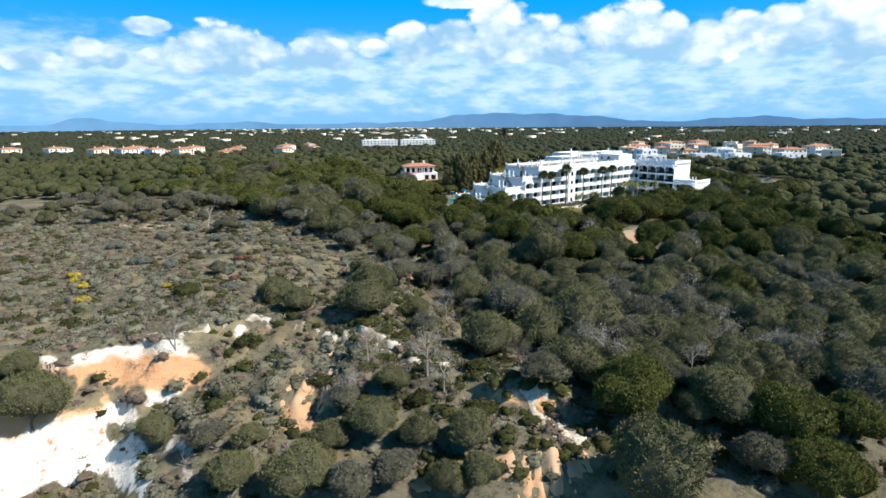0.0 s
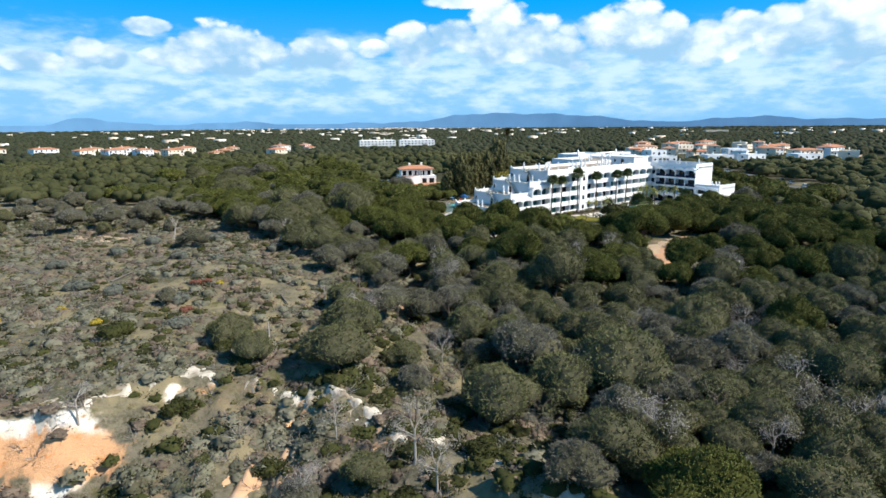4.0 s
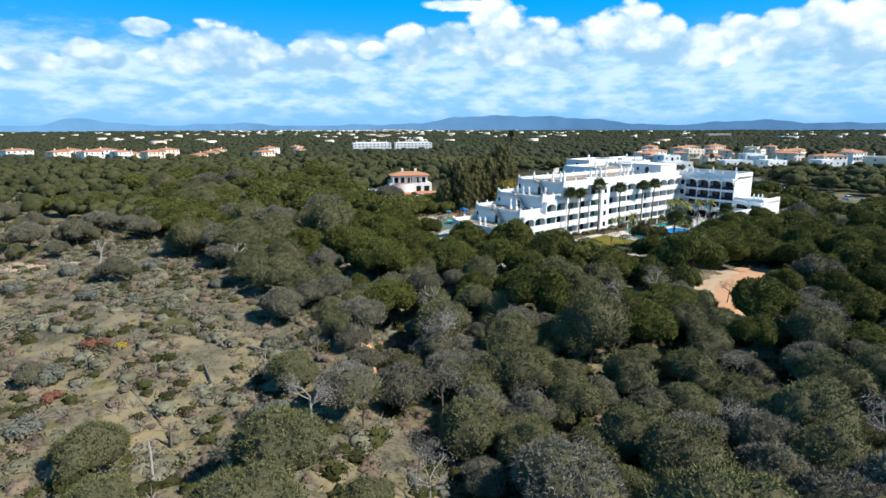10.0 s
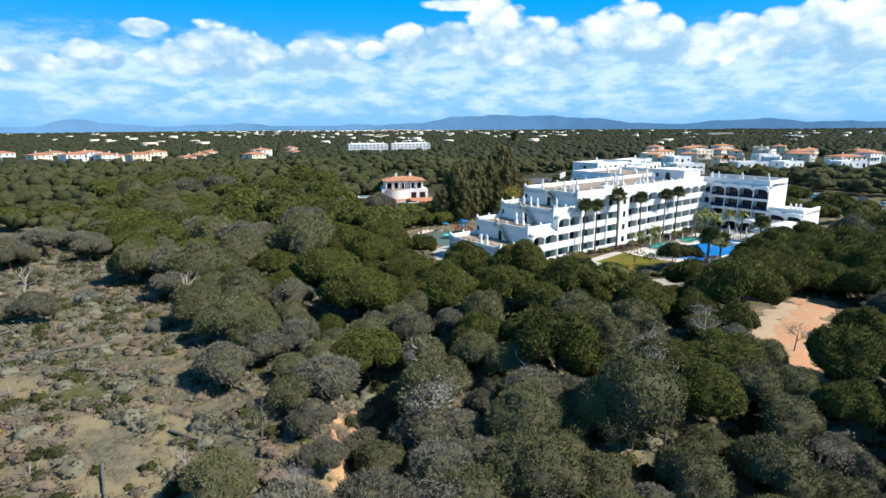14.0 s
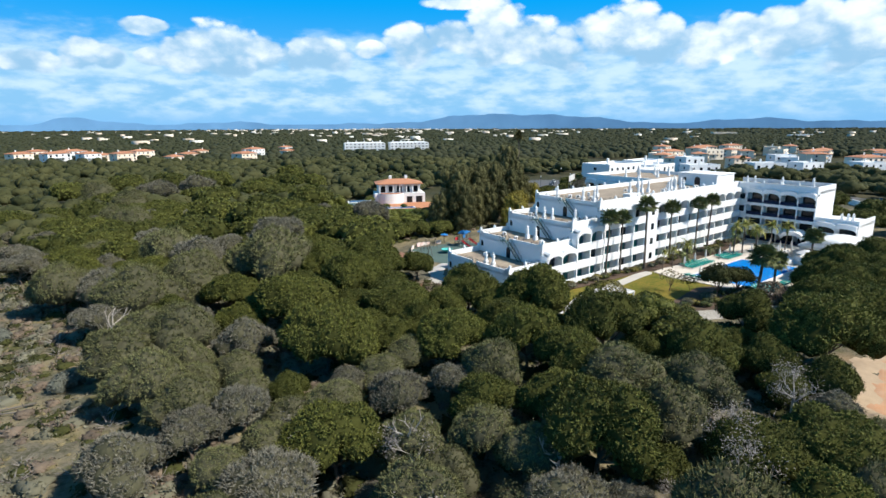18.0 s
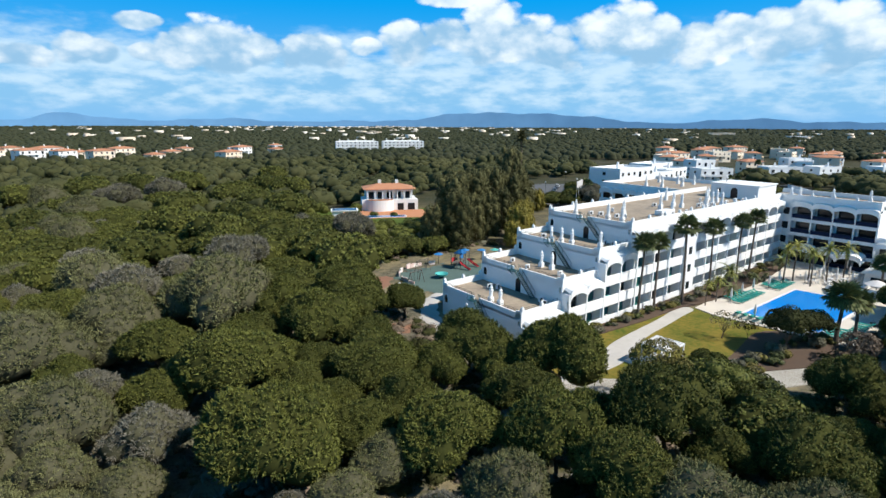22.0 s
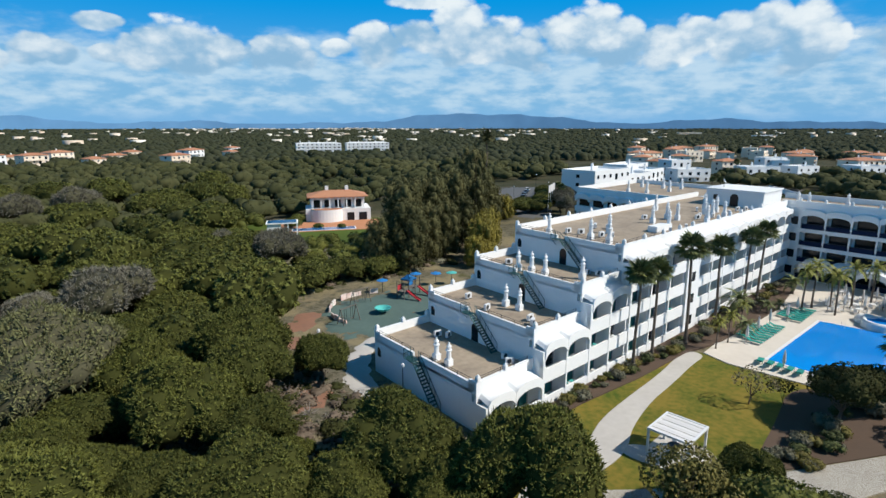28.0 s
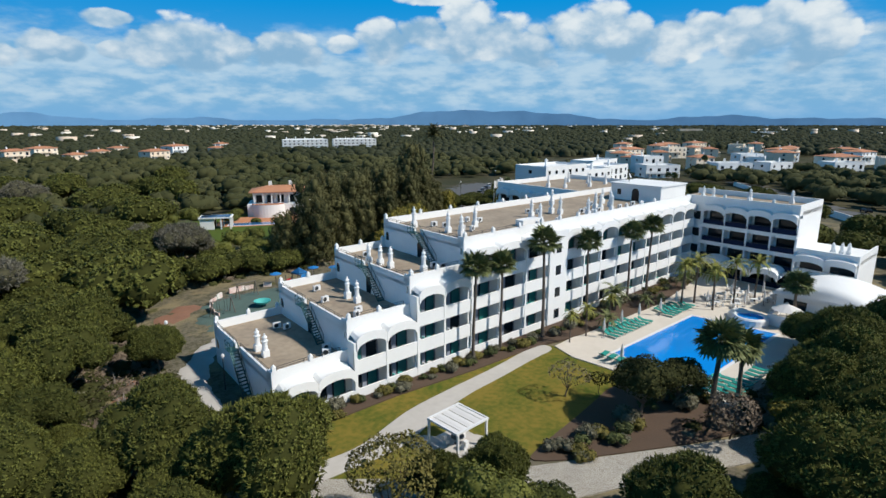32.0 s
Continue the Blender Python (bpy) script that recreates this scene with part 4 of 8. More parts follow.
# rear wing
hpart("wall", boxes((71.5, 98, DEPTH, 40, -0.6, 13.28)), M_PLASTER, hotel)
hpart("wing_roof", boxes((71.8, 97.7, DEPTH - 0.2, 39.7, 13.3, 13.36)), M_DECK, hotel)
hpart("parapet", boxes((71.2, 71.5, DEPTH, 40, 12.4, 14.3), (71.5, 98, 39.7, 40, 12.6, 14.3), (97.7, 98, DEPTH, 39.7, 12.6, 14.3)), M_PLASTER, hotel)
for k in range(6):
    ya, yb = DEPTH + 0.2 + 3.7 * k, DEPTH + 0.2 + 3.7 * (k + 1)
    bm = bmesh.new()
    hood(bm, -yb + 0.02, -ya - 0.02, -0.9, 0.2, 11.2, 0.8)
    bm.transform(Matrix(((0, 1, 0, 71.2), (-1, 0, 0, 0), (0, 0, 1, 0), (0, 0, 0, 1))))
    hpart("arched_hood", bm, M_PLASTER, hotel)
    for f in range(4):
        hpart("glass_door", boxes((71.46, 71.49, ya + 0.5, yb - 0.5, FLOOR * f, FLOOR * f + 2.3)), M_GLASS, hotel)
        hpart("balcony", boxes((70.4, 71.5, ya, yb, FLOOR * f - 0.3, FLOOR * f + 0.9)), M_PLASTER, hotel)
for x, y in ((78.5, 31), (79.5, 27), (86, 25), (90, 34), (93, 25.5), (91, 29)):
    chimney(x, y, 13.35, 2.7)

# ---- the hotel's garden, rough ----
def rounded(outline, n=2):
    """Cuts the corners of an outline, so that its edge bends softly."""
    for _ in range(n):
        out = []
        for (xa, ya), (xb, yb) in zip(outline, outline[1:] + outline[:1]):
            out += [(xa * 0.75 + xb * 0.25, ya * 0.75 + yb * 0.25), (xa * 0.25 + xb * 0.75, ya * 0.25 + yb * 0.75)]
        outline = out
    return outline


def slab(name, outline, z0, z1, mat, label, category, kind="structure", smooth=False):
    bm = bmesh.new()
    prism(bm, [tuple(on_plot(x, y)[:2]) for x, y in outline], z0, z1)
    return tagged(part(name, bm, mat), label, category, kind=kind)


slab("lawn", rounded([(-3, -3.5), (12, -3), (33, -3.4), (36, -9), (36, -22), (26, -24), (12, -18.5), (2, -14), (-6, -8)]), -0.3, 0.02, M_LAWN, "yellow-green mown lawn before the hotel", "lawn")
slab("pool_terrace", [(33.6, -9.9), (34.5, -6.5), (82, -4), (82, -30), (36, -27.5)], -0.3, 0.14, M_POOLDECK, "pale stone terrace round the swimming pool", "terrace")
slab("pool_water", [(38.4, -12.7), (58.6, -13.1), (60.5, -23.6), (38.5, -23.0)], -0.3, 0.17, M_WATER, "bright blue water of the swimming pool", "pool")
slab("setts_path", rounded([(-16, -10), (-3.4, -8.0), (1.4, -12.0), (5.7, -15.6), (13.7, -20.4), (24.1, -26.1), (30, -29.4), (38, -33.0), (38, -37), (30, -33), (19.4, -27.6), (12, -24.6), (4, -20.5), (-4, -17.5), (-17, -15)]), -0.3, 0.045, M_COBBLE, "pale cobbled path", "path")
slab("garden_path", rounded([(34, -4.9), (30.3, -4.8), (24.7, -5.6), (17.4, -6.0), (11.4, -6.5), (8, -7.5), (4.3, -8.8), (0, -8.4), (-4, -8.2), (-4, -10.6), (1.7, -10.9), (6, -11.3), (9, -10.8), (12, -9.4), (18.2, -8.1), (23.2, -7.8), (30.3, -7.0), (34, -7.0)]), -0.3, 0.06, M_PAVING, "pale paved garden path", "path")
slab("pergola_path", rounded([(7.5, -10.5), (9.5, -10.5), (11.0, -13.0), (14.0, -14.0), (13.6, -17.4), (9.5, -17.0), (8.0, -14.0)]), -0.3, 0.035, M_PAVING, "pale paving under the pergola", "path")

# ---- plants ----
def lobes_of(rs, n, wide, low, high, size):
    """Centres and radii of the lobes of a crown: a dome of flattened balls."""
    out = []
    for k in range(n):
        a = rs.uniform(0, 6.283)
        r = wide * math.sqrt(rs.uniform(0.0, 1.0)) * 0.78
        z = low + (high - low) * (1 - (r / wide) ** 2) * rs.uniform(0.78, 1.0)
        s = size * rs.uniform(0.75, 1.25)
        out.append((r * math.cos(a), r * math.sin(a), z, s, s * rs.uniform(0.70, 0.88)))
    return np.array(out)


def cards(P, N, size, rs, jitter=0.55, lift=0.0, slim=0.8):
    """Small leaf clumps at points P, lying roughly across N: one uneven triangle each."""
    n = len(P)
    d = N + rs.normal(0, jitter, (n, 3)) * 0.75
    d += N * np.maximum(0, 0.15 - (d * N).sum(1))[:, None]
    d /= np.linalg.norm(d, axis=1)[:, None]
    a = np.cross(d, rs.normal(0, 1, (n, 3)))
    a /= np.linalg.norm(a, axis=1)[:, None] + 1e-9
    b = np.cross(d, a)
    L = size * rs.uniform(0.55, 1.25, (n, 1))
    c = P + N * lift * rs.uniform(0, 1, (n, 1))
    V = np.stack([c + a * L, c - a * L * 0.5 + b * L * slim, c - a * L * 0.5 - b * L * slim], 1).reshape(-1, 3)
    return V, np.arange(len(V)).reshape(-1, 3)


def dome_core(lobes, seed, nu=48, nv=15, low=None, rough=0.22, spread=118):
    """The closed body of a crown: the outer skin of its lobes seen from its middle, with a lumpy surface."""
    c = np.array([0, 0, lobes[:, 2].min() * 0.9 + lobes[:, 2].max() * 0.1 if low is None else low])
    th = np.radians(np.linspace(2, spread, nv))
    ph = np.linspace(0, 2 * math.pi, nu, endpoint=False)
    T, A = np.meshgrid(th, ph, indexing="ij")
    A = A + (np.arange(nv) % 2)[:, None] * math.pi / nu
    D = np.stack([np.sin(T) * np.cos(A), np.sin(T) * np.sin(A), np.cos(T)], -1)
    R = np.full(T.shape, 0.35 * lobes[:, 3].max())
    for x, y, z, r, h in lobes:
        w = np.array([1 / r, 1 / r, 1 / h])
        o, d = (c - (x, y, z)) * w, D * w
        qa, qb, qc = (d * d).sum(-1), (d * o).sum(-1), (o * o).sum() - 1
        disc = qb * qb - qa * qc
        hit = (-qb + np.sqrt(np.maximum(disc, 0))) / qa
        R = np.maximum(R, np.where(disc > 0, hit, 0))
    P = c + D * R[..., None]
    k = rough
    off = np.array([[noise.noise(Vector(p * (1.1 / (4 * k)) + seed)) * k * 1.1 + noise.noise(Vector(p * (2.6 / (4 * k)) + seed)) * k * 0.7 for p in row] for row in P])
    P = P + D * off[..., None]
    V = np.concatenate([P.reshape(-1, 3), [P[0].mean(0)], [c - (0, 0, 0.2 * R.mean())]])
    F = []
    for i in range(nv - 1):
        s0, s1 = i * nu, (i + 1) * nu
        sh = i % 2
        for j in range(nu):
            k2 = (j + 1) % nu
            F += [(s0 + j, s1 + j, s0 + k2), (s1 + j, s1 + k2, s0 + k2)]
    F += [(len(V) - 2, j, (j + 1) % nu) for j in range(nu)]
    F += [(len(V) - 1, (nv - 1) * nu + (j + 1) % nu, (nv - 1) * nu + j) for j in range(nu)]
    return V, np.array(F)


def dressed(V, F, count, size, rs, jitter=0.55, lift=0.25):
    """A crown's body with leaf clumps strewn over its skin."""
    A, B, C = V[F[:, 0]], V[F[:, 1]], V[F[:, 2]]
    n = np.cross(B - A, C - A)
    area = np.linalg.norm(n, axis=1)
    n = n / (area[:, None] + 1e-9)
    ok = n[:, 2] > -0.55
    k = rs.choice(len(F), count, p=area * ok / (area * ok).sum())
    w = rs.dirichlet((1, 1, 1), count)
    P = A[k] * w[:, :1] + B[k] * w[:, 1:2] + C[k] * w[:, 2:]
    V1, F1 = cards(P, n[k], size, rs, jitter, lift)
    return np.concatenate([V, V1]), np.concatenate([F, F1 + len(V)])


def clumped(V, F, clumps, each, size, rs, r=0.42, jitter=0.35, spiky=0.5):
    """Tufted clumps on a crown's skin: each a burst of upswept needle sprays and small leafy flecks."""
    A, B, C = V[F[:, 0]], V[F[:, 1]], V[F[:, 2]]
    n = np.cross(B - A, C - A)
    area = np.linalg.norm(n, axis=1)
    n = n / (area[:, None] + 1e-9)
    ok = n[:, 2] > -0.6
    k = rs.choice(len(F), clumps, p=area * ok / (area * ok).sum())
    w = rs.dirichlet((1, 1, 1), clumps)
    P = A[k] * w[:, :1] + B[k] * w[:, 1:2] + C[k] * w[:, 2:]
    N = np.repeat(n[k], each, 0) + (0, 0, 0.45)
    N = N / np.linalg.norm(N, axis=1)[:, None]
    d = N + rs.normal(0, 0.55, N.shape)
    d /= np.linalg.norm(d, axis=1)[:, None]
    tall = np.repeat(r * rs.uniform(0.5, 1.45, clumps), each)[:, None]
    root = np.repeat(P, each, 0)
    needle = rs.uniform(0, 1, len(N)) < spiky
    # needle sprays, narrow and pointed
    q, e, L = root[needle], d[needle], tall[needle] * rs.uniform(0.8, 1.35, (int(needle.sum()), 1))
    side = np.cross(e, rs.normal(0, 1, e.shape))
    side /= np.linalg.norm(side, axis=1)[:, None] + 1e-9
    wide = size * rs.uniform(0.35, 0.75, (len(q), 1))
    Vn = np.stack([q + e * L * 0.35 + side * wide, q + e * L * 0.35 - side * wide, q + e * L], 1).reshape(-1, 3)
    # flecks that lie across the clump
    m = ~needle
    Vf, Ff = cards(root[m] + d[m] * tall[m] * rs.uniform(0.55, 1.0, (int(m.sum()), 1)), d[m] * 0.6 + N[m] * 0.5, size, rs, jitter + 0.25, 0.0, 0.7)
    return np.concatenate([Vn, Vf]), np.concatenate([np.arange(len(Vn)).reshape(-1, 3), Ff + len(Vn)])


def blob_core(lobes, shrink, rs, rings=5, segs=8):
    Vs, Fs, base = [], [], 0
    for x, y, z, r, h in lobes:
        v = [(x, y, z + h * shrink)]
        for i in range(1, rings):
            t = math.pi * i / rings
            for j in range(segs):
                p = 6.283 * (j + 0.5 * (i % 2)) / segs
                q = shrink * rs.uniform(0.86, 1.08)
                v.append((x + r * q * math.sin(t) * math.cos(p), y + r * q * math.sin(t) * math.sin(p), z + h * q * math.cos(t)))
        v.append((x, y, z - h * shrink))
        f = [(0, 1 + j, 1 + (j + 1) % segs) for j in range(segs)]
        for i in range(rings - 2):
            a, b = 1 + i * segs, 1 + (i + 1) * segs
            for j in range(segs):
                f += [(a + j, b + j, b + (j + 1) % segs), (a + j, b + (j + 1) % segs, a + (j + 1) % segs)]
        a, e = 1 + (rings - 2) * segs, len(v) - 1
        f += [(a + (j + 1) % segs, a + j, e) for j in range(segs)]
        Vs += v
        Fs += [(p + base, q + base, s + base) for p, q, s in f]
        base += len(v)
    return np.array(Vs), np.array(Fs)


def crown_arrays(seed, lobes, count, size, shrink=0.9, below=-0.35, blades=4):
    rs = np.random.RandomState(seed)
    P, N = [], []
    area = lobes[:, 3] ** 2
    pick = rs.choice(len(lobes), count * 3, p=area / area.sum())
    for k in pick:
        x, y, z, r, h = lobes[k]
        d = rs.normal(0, 1, 3)
        d /= np.linalg.norm(d)
        if d[2] < below:
            continue
        p = np.array([x + d[0] * r, y + d[1] * r, z + d[2] * h])
        inside = ((p[0] - lobes[:, 0]) ** 2 + (p[1] - lobes[:, 1]) ** 2) / lobes[:, 3] ** 2 + (p[2] - lobes[:, 2]) ** 2 / lobes[:, 4] ** 2 < 0.86
        inside[k] = False
        if inside.any():
            continue
        n = np.array([d[0] / r, d[1] / r, d[2] / h])
        P.append(p * (1 + rs.normal(0, 0.012)))
        N.append(n / np.linalg.norm(n))
        if len(P) >= count:
            break
    V1, F1 = cards(np.array(P), np.array(N), size * 0.62, rs, 0.75, size * 0.6)
    if shrink <= 0:
        return V1, F1
    V2, F2 = blob_core(lobes, shrink, rs)
    return np.concatenate([V1, V2]), np.concatenate([F1, F2 + len(V1)])


def trunk_bm(rs, lobes, height, r0, forks=6, lean=0.4):
    bm = bmesh.new()
    p = Vector((0, 0, -0.4))
    fork = Vector((rs.uniform(-lean, lean), rs.uniform(-lean, lean), height * 0.42))
    mid = p.lerp(fork, 0.5) + Vector((rs.uniform(-0.2, 0.2), rs.uniform(-0.2, 0.2), 0))
    rod(bm, p, mid, r0, r0 * 0.8, 8)
    rod(bm, mid, fork, r0 * 0.8, r0 * 0.65, 8)
    for k in range(forks):
        l = lobes[(k * 5) % len(lobes)]
        e = Vector((l[0] * 0.8, l[1] * 0.8, l[2] - l[4] * 0.3))
        m = fork.lerp(e, 0.5) + Vector((0, 0, -0.25))
        rod(bm, fork, m, r0 * 0.42, r0 * 0.28, 6)
        rod(bm, m, e, r0 * 0.28, r0 * 0.10, 5)
    return bm


def make_pine(name, label, seed, mat, wide=5.0, low=3.0, high=5.6, size=2.0, n=16, count=5800, tuft=0.19, bark=None, core=None, soft=False, spiky=0.5):
    """A broad-headed pine: trunk with limbs, and a lobed crown of needle tufts."""
    rs = np.random.RandomState(seed)
    lobes = lobes_of(rs, n, wide, low, high, size)
    t = thing(name, label, "tree")
    part("trunk", trunk_bm(rs, lobes, low + 1.0, 0.26), bark or M_BARK, t)
    V0, F0 = dome_core(lobes, seed, *(core or (38, 14)), spread=128)
    V0 = V0 * np.array([0.95, 0.95, 1.0]) - (0, 0, 0.22)
    Vc, Fc = clumped(V0, F0, count // 11, 11, tuft, rs, (0.40 if core is None else 0.5) + 0.12 * soft, 0.35 + 0.25 * soft, spiky)
    # closed core under the clumps, its dark tone painted to read as shade
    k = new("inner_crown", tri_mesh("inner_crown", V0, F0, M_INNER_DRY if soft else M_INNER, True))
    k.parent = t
    k["label"] = "inner body of the crown, toned dark for shade between clumps"
    c = new("crown", tri_mesh("crown", Vc, Fc, mat, True))
    c.parent = t
    return t


def scatter(thing0, spots, group, protos=None, low=0.74, high=1.0):
    """Copies of a plant at (x, y, scale), each turned and stretched a little differently."""
    rs = random.Random(len(spots) * 7 + 1)
    for k, (x, y, s) in enumerate(spots):
        src = protos[k % len(protos)] if protos else thing0
        m = Matrix.LocRotScale((x, y, ground_z(x, y) - 0.1), Euler((rs.uniform(-0.05, 0.05), rs.uniform(-0.05, 0.05), rs.uniform(0, 6.28))),
                               (s * rs.uniform(0.92, 1.08), s * rs.uniform(0.92, 1.08), s * rs.uniform(low, high)))
        c = copy_thing(src, m)
        c["group"] = group


PINE_LABEL = "broad umbrella pine with a dense green domed crown"
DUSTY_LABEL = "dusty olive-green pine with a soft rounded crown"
pines = [make_pine("umbrella_pine", PINE_LABEL, 11 + k, M_PINE, n=17 + 3 * k, low=2.5, high=5.2 + 0.3 * k, size=2.0 - 0.12 * k, count=12100, tuft=0.105, spiky=0.65) for k in range(4)]
pines += [make_pine("umbrella_pine", "rounded pine with a tall soft green crown", 17 + k, M_PINE, wide=4.4, low=2.1, high=5.9 + 0.4 * k, n=16, size=1.9, count=12100, tuft=0.105, spiky=0.65) for k in range(2)]
for k, p in enumerate(pines):
    p.matrix_world = pose(60 + 14 * k, -92, ground_z(60 + 14 * k, -92))
far_pines = [make_pine("umbrella_pine", PINE_LABEL, 21 + k, M_PINE, n=13, high=5.0 + 0.3 * k, low=3.0, size=2.2, count=3300, tuft=0.24, core=(30, 10), spiky=0.35) for k in range(3)]
for k, p in enumerate(far_pines):
    p.matrix_world = pose(-60 - 12 * k, 120, ground_z(-60 - 12 * k, 120))
silvers = [make_pine("grey_pine", "dusty grey pine with a thinning rounded crown", 31 + k, M_SILVER, wide=4.0, low=2.4, high=5.8, size=1.7, n=14, count=7700, tuft=0.085, soft=True, spiky=0.75) for k in range(3)]
for k, p in enumerate(silvers):
    p.matrix_world = pose(-100 + 9 * k, 60, ground_z(-100 + 9 * k, 60))
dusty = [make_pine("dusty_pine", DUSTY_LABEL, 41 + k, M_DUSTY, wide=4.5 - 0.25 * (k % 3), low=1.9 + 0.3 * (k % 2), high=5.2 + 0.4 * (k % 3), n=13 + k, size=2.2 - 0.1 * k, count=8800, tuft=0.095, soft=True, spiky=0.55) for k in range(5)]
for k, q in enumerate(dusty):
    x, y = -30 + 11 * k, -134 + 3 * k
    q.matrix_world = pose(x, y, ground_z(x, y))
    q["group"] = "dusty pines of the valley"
# the trees of the wood: place and radius of the crown
GREEN_PINES_A = [(-60.3, -101.1, 5), (-56.8, 182.6, 6.6), (-53.9, 88.9, 4), (-52.6, -119, 4.1), (-52.1, 119.6, 5.6), (-49, -113.5, 4.8), (-45.4, 142.2, 6), (-42.8, -24.8, 4.6), (-42.5, -13.4, 2.4), (-42, -117.7, 3.6), (-41.7, 7.6, 3.2), (-38.7, 116.4, 5.3), (-37.3, 186.6, 6.8), (-36.5, -9.1, 5.2), (-35.8, 203.3, 6.8), (-35, 6.7, 5.7), (-34.3, 67.8, 6.8), (-32.3, 52.3, 2.5), (-28, -9.6, 3.2), (-27.8, -27.3, 3.7), (-27.6, -2.1, 2.9), (-26.9, 35.6, 3.2), (-26, 53.5, 3.9), (-25.8, 5.6, 3.1), (-25, 93, 6.8), (-24.4, -39.1, 5.2), (-23.5, 71.1, 4.7), (-23.1, -15.5, 4.3), (-22.7, -7.7, 3.5), (-22.1, 14.3, 5.2)]
GREEN_PINES_B = [(-21.8, -32.3, 4.1), (-21.2, 1.2, 4.6), (-21.1, 190.5, 6.8), (-20.9, -42.9, 2.4), (-18.9, 76.6, 6.8), (-18.3, 146.2, 5.4), (-17.8, 212.3, 6.8), (-16.9, 123.6, 6.8), (-16.4, -21.5, 4.5), (-16.2, 36.2, 4.4), (-16, -54.2, 4.3), (-15.6, 5, 1.9), (-15.4, -2.7, 3.3), (-13.9, -47.2, 4.1), (-13.2, 24.2, 5.5), (-12, -13.4, 4), (-11.1, -86.5, 4.6), (-9.7, -1.3, 4.8), (-9.4, -6.8, 3.1), (-9, 63.5, 5.4), (-7.5, -50.7, 4.1), (-7.3, 105.9, 5.9), (-6.7, -64, 3.6), (-6.4, -25.1, 5), (-6.2, 52.1, 6.2), (-5.1, 73.3, 5.9), (-4.7, -28.9, 2.9), (-4.2, 41.1, 6.8), (-3.8, 96.6, 6.2), (-4, -11, 5.5)]
GREEN_PINES_C = [(-1.3, 185.9, 6.8), (-0.6, 211.8, 6.8), (-0.5, -34.4, 4.6), (0.4, -43.1, 2.4), (1.4, 147.5, 6.8), (2.3, -23.4, 2.6), (2.5, -60.3, 4.7), (4.6, -39.9, 3.4), (4.6, -26.3, 2.7), (5.8, -72.8, 3.6), (6.4, -35.4, 2.6), (7, 128.7, 6.8), (8.7, 161.2, 6.8), (9.1, 107.1, 6.8), (9.5, -20.2, 2.8), (11.2, -42.7, 5.6), (15.5, -31.4, 4), (17.1, -57, 3.5), (20.4, 167.9, 6.8), (21.9, -63.1, 3.8), (24.7, 149.7, 6.8), (26.8, -38.6, 5.4), (33.8, 196.8, 6.8), (34.7, -51.8, 4.1)]
DUSTY_PINES_A = [(-120.8, -53.8, 2.2), (-119.8, -62, 3.7), (-107.9, -69, 2.4), (-102.6, -81.9, 2.7), (-99, -78, 2), (-96.2, -86.8, 3.3), (-91.8, -84.2, 2.3), (-87.2, -86.4, 2.9), (-85, -45.6, 3.2), (-84.4, -97.2, 2.3), (-84.3, -55.5, 2.3), (-83.7, -90.6, 2.2), (-81.6, -80.5, 2.2), (-81.5, -99.1, 2), (-79.3, -94.3, 2.5), (-76.6, -63, 3.7), (-71.7, -57.9, 4.4), (-69.1, -111, 5), (-67.2, -63.5, 2.4), (-64, -38.4, 3.3), (-61.9, -76.9, 3.9), (-61.5, 33.4, 4.5), (-61.2, -92.5, 4.1), (-55.7, -7.8, 3.9), (-54.7, -105.7, 2.4), (-54.3, 65.4, 3.8), (-53.4, -79.4, 4.5), (-51.6, -107.1, 4.2), (-51.6, 23.3, 5.6), (-50.7, -2.2, 3)]
DUSTY_PINES_B = [(-50.1, 5, 4.2), (-49.5, -64.2, 3.3), (-48, 153.5, 6), (-47.2, 110.6, 4.3), (-46.4, -11.3, 2.6), (-46, -81.7, 5.4), (-45.6, -69.2, 2.7), (-45, 93, 5), (-43.9, 24.1, 3), (-43.7, 46.1, 6.2), (-43, 29.5, 4.9), (-41.4, 130.2, 6.2), (-40.8, -75, 4.6), (-40.5, -109.9, 2.9), (-39.9, -51, 4.3), (-38.5, -68.3, 3.8), (-38.4, -59.9, 3.6), (-36.5, -95.1, 3.9), (-31.1, 26.3, 6.8), (-28.6, -59.7, 3.8), (-27.1, -66.9, 3.3), (-26.9, -52.1, 5.4), (-24, -98.4, 4.1), (-21.8, -71.4, 3.6), (-20.8, -63.2, 3.9), (-19.5, -91.4, 3.4), (-18.1, -81.8, 2.4), (-12.6, -60.6, 3.5), (-10, -75.4, 4.1), (-9.1, -38.7, 4.5)]
DUSTY_PINES_C = [(-8.7, -96.1, 3.9), (-7.7, -76.5, 2.7), (-1.3, -69.2, 3.9), (-0.2, -87, 3.9), (23.3, -82.1, 5.2), (26.8, -86.9, 4.5)]
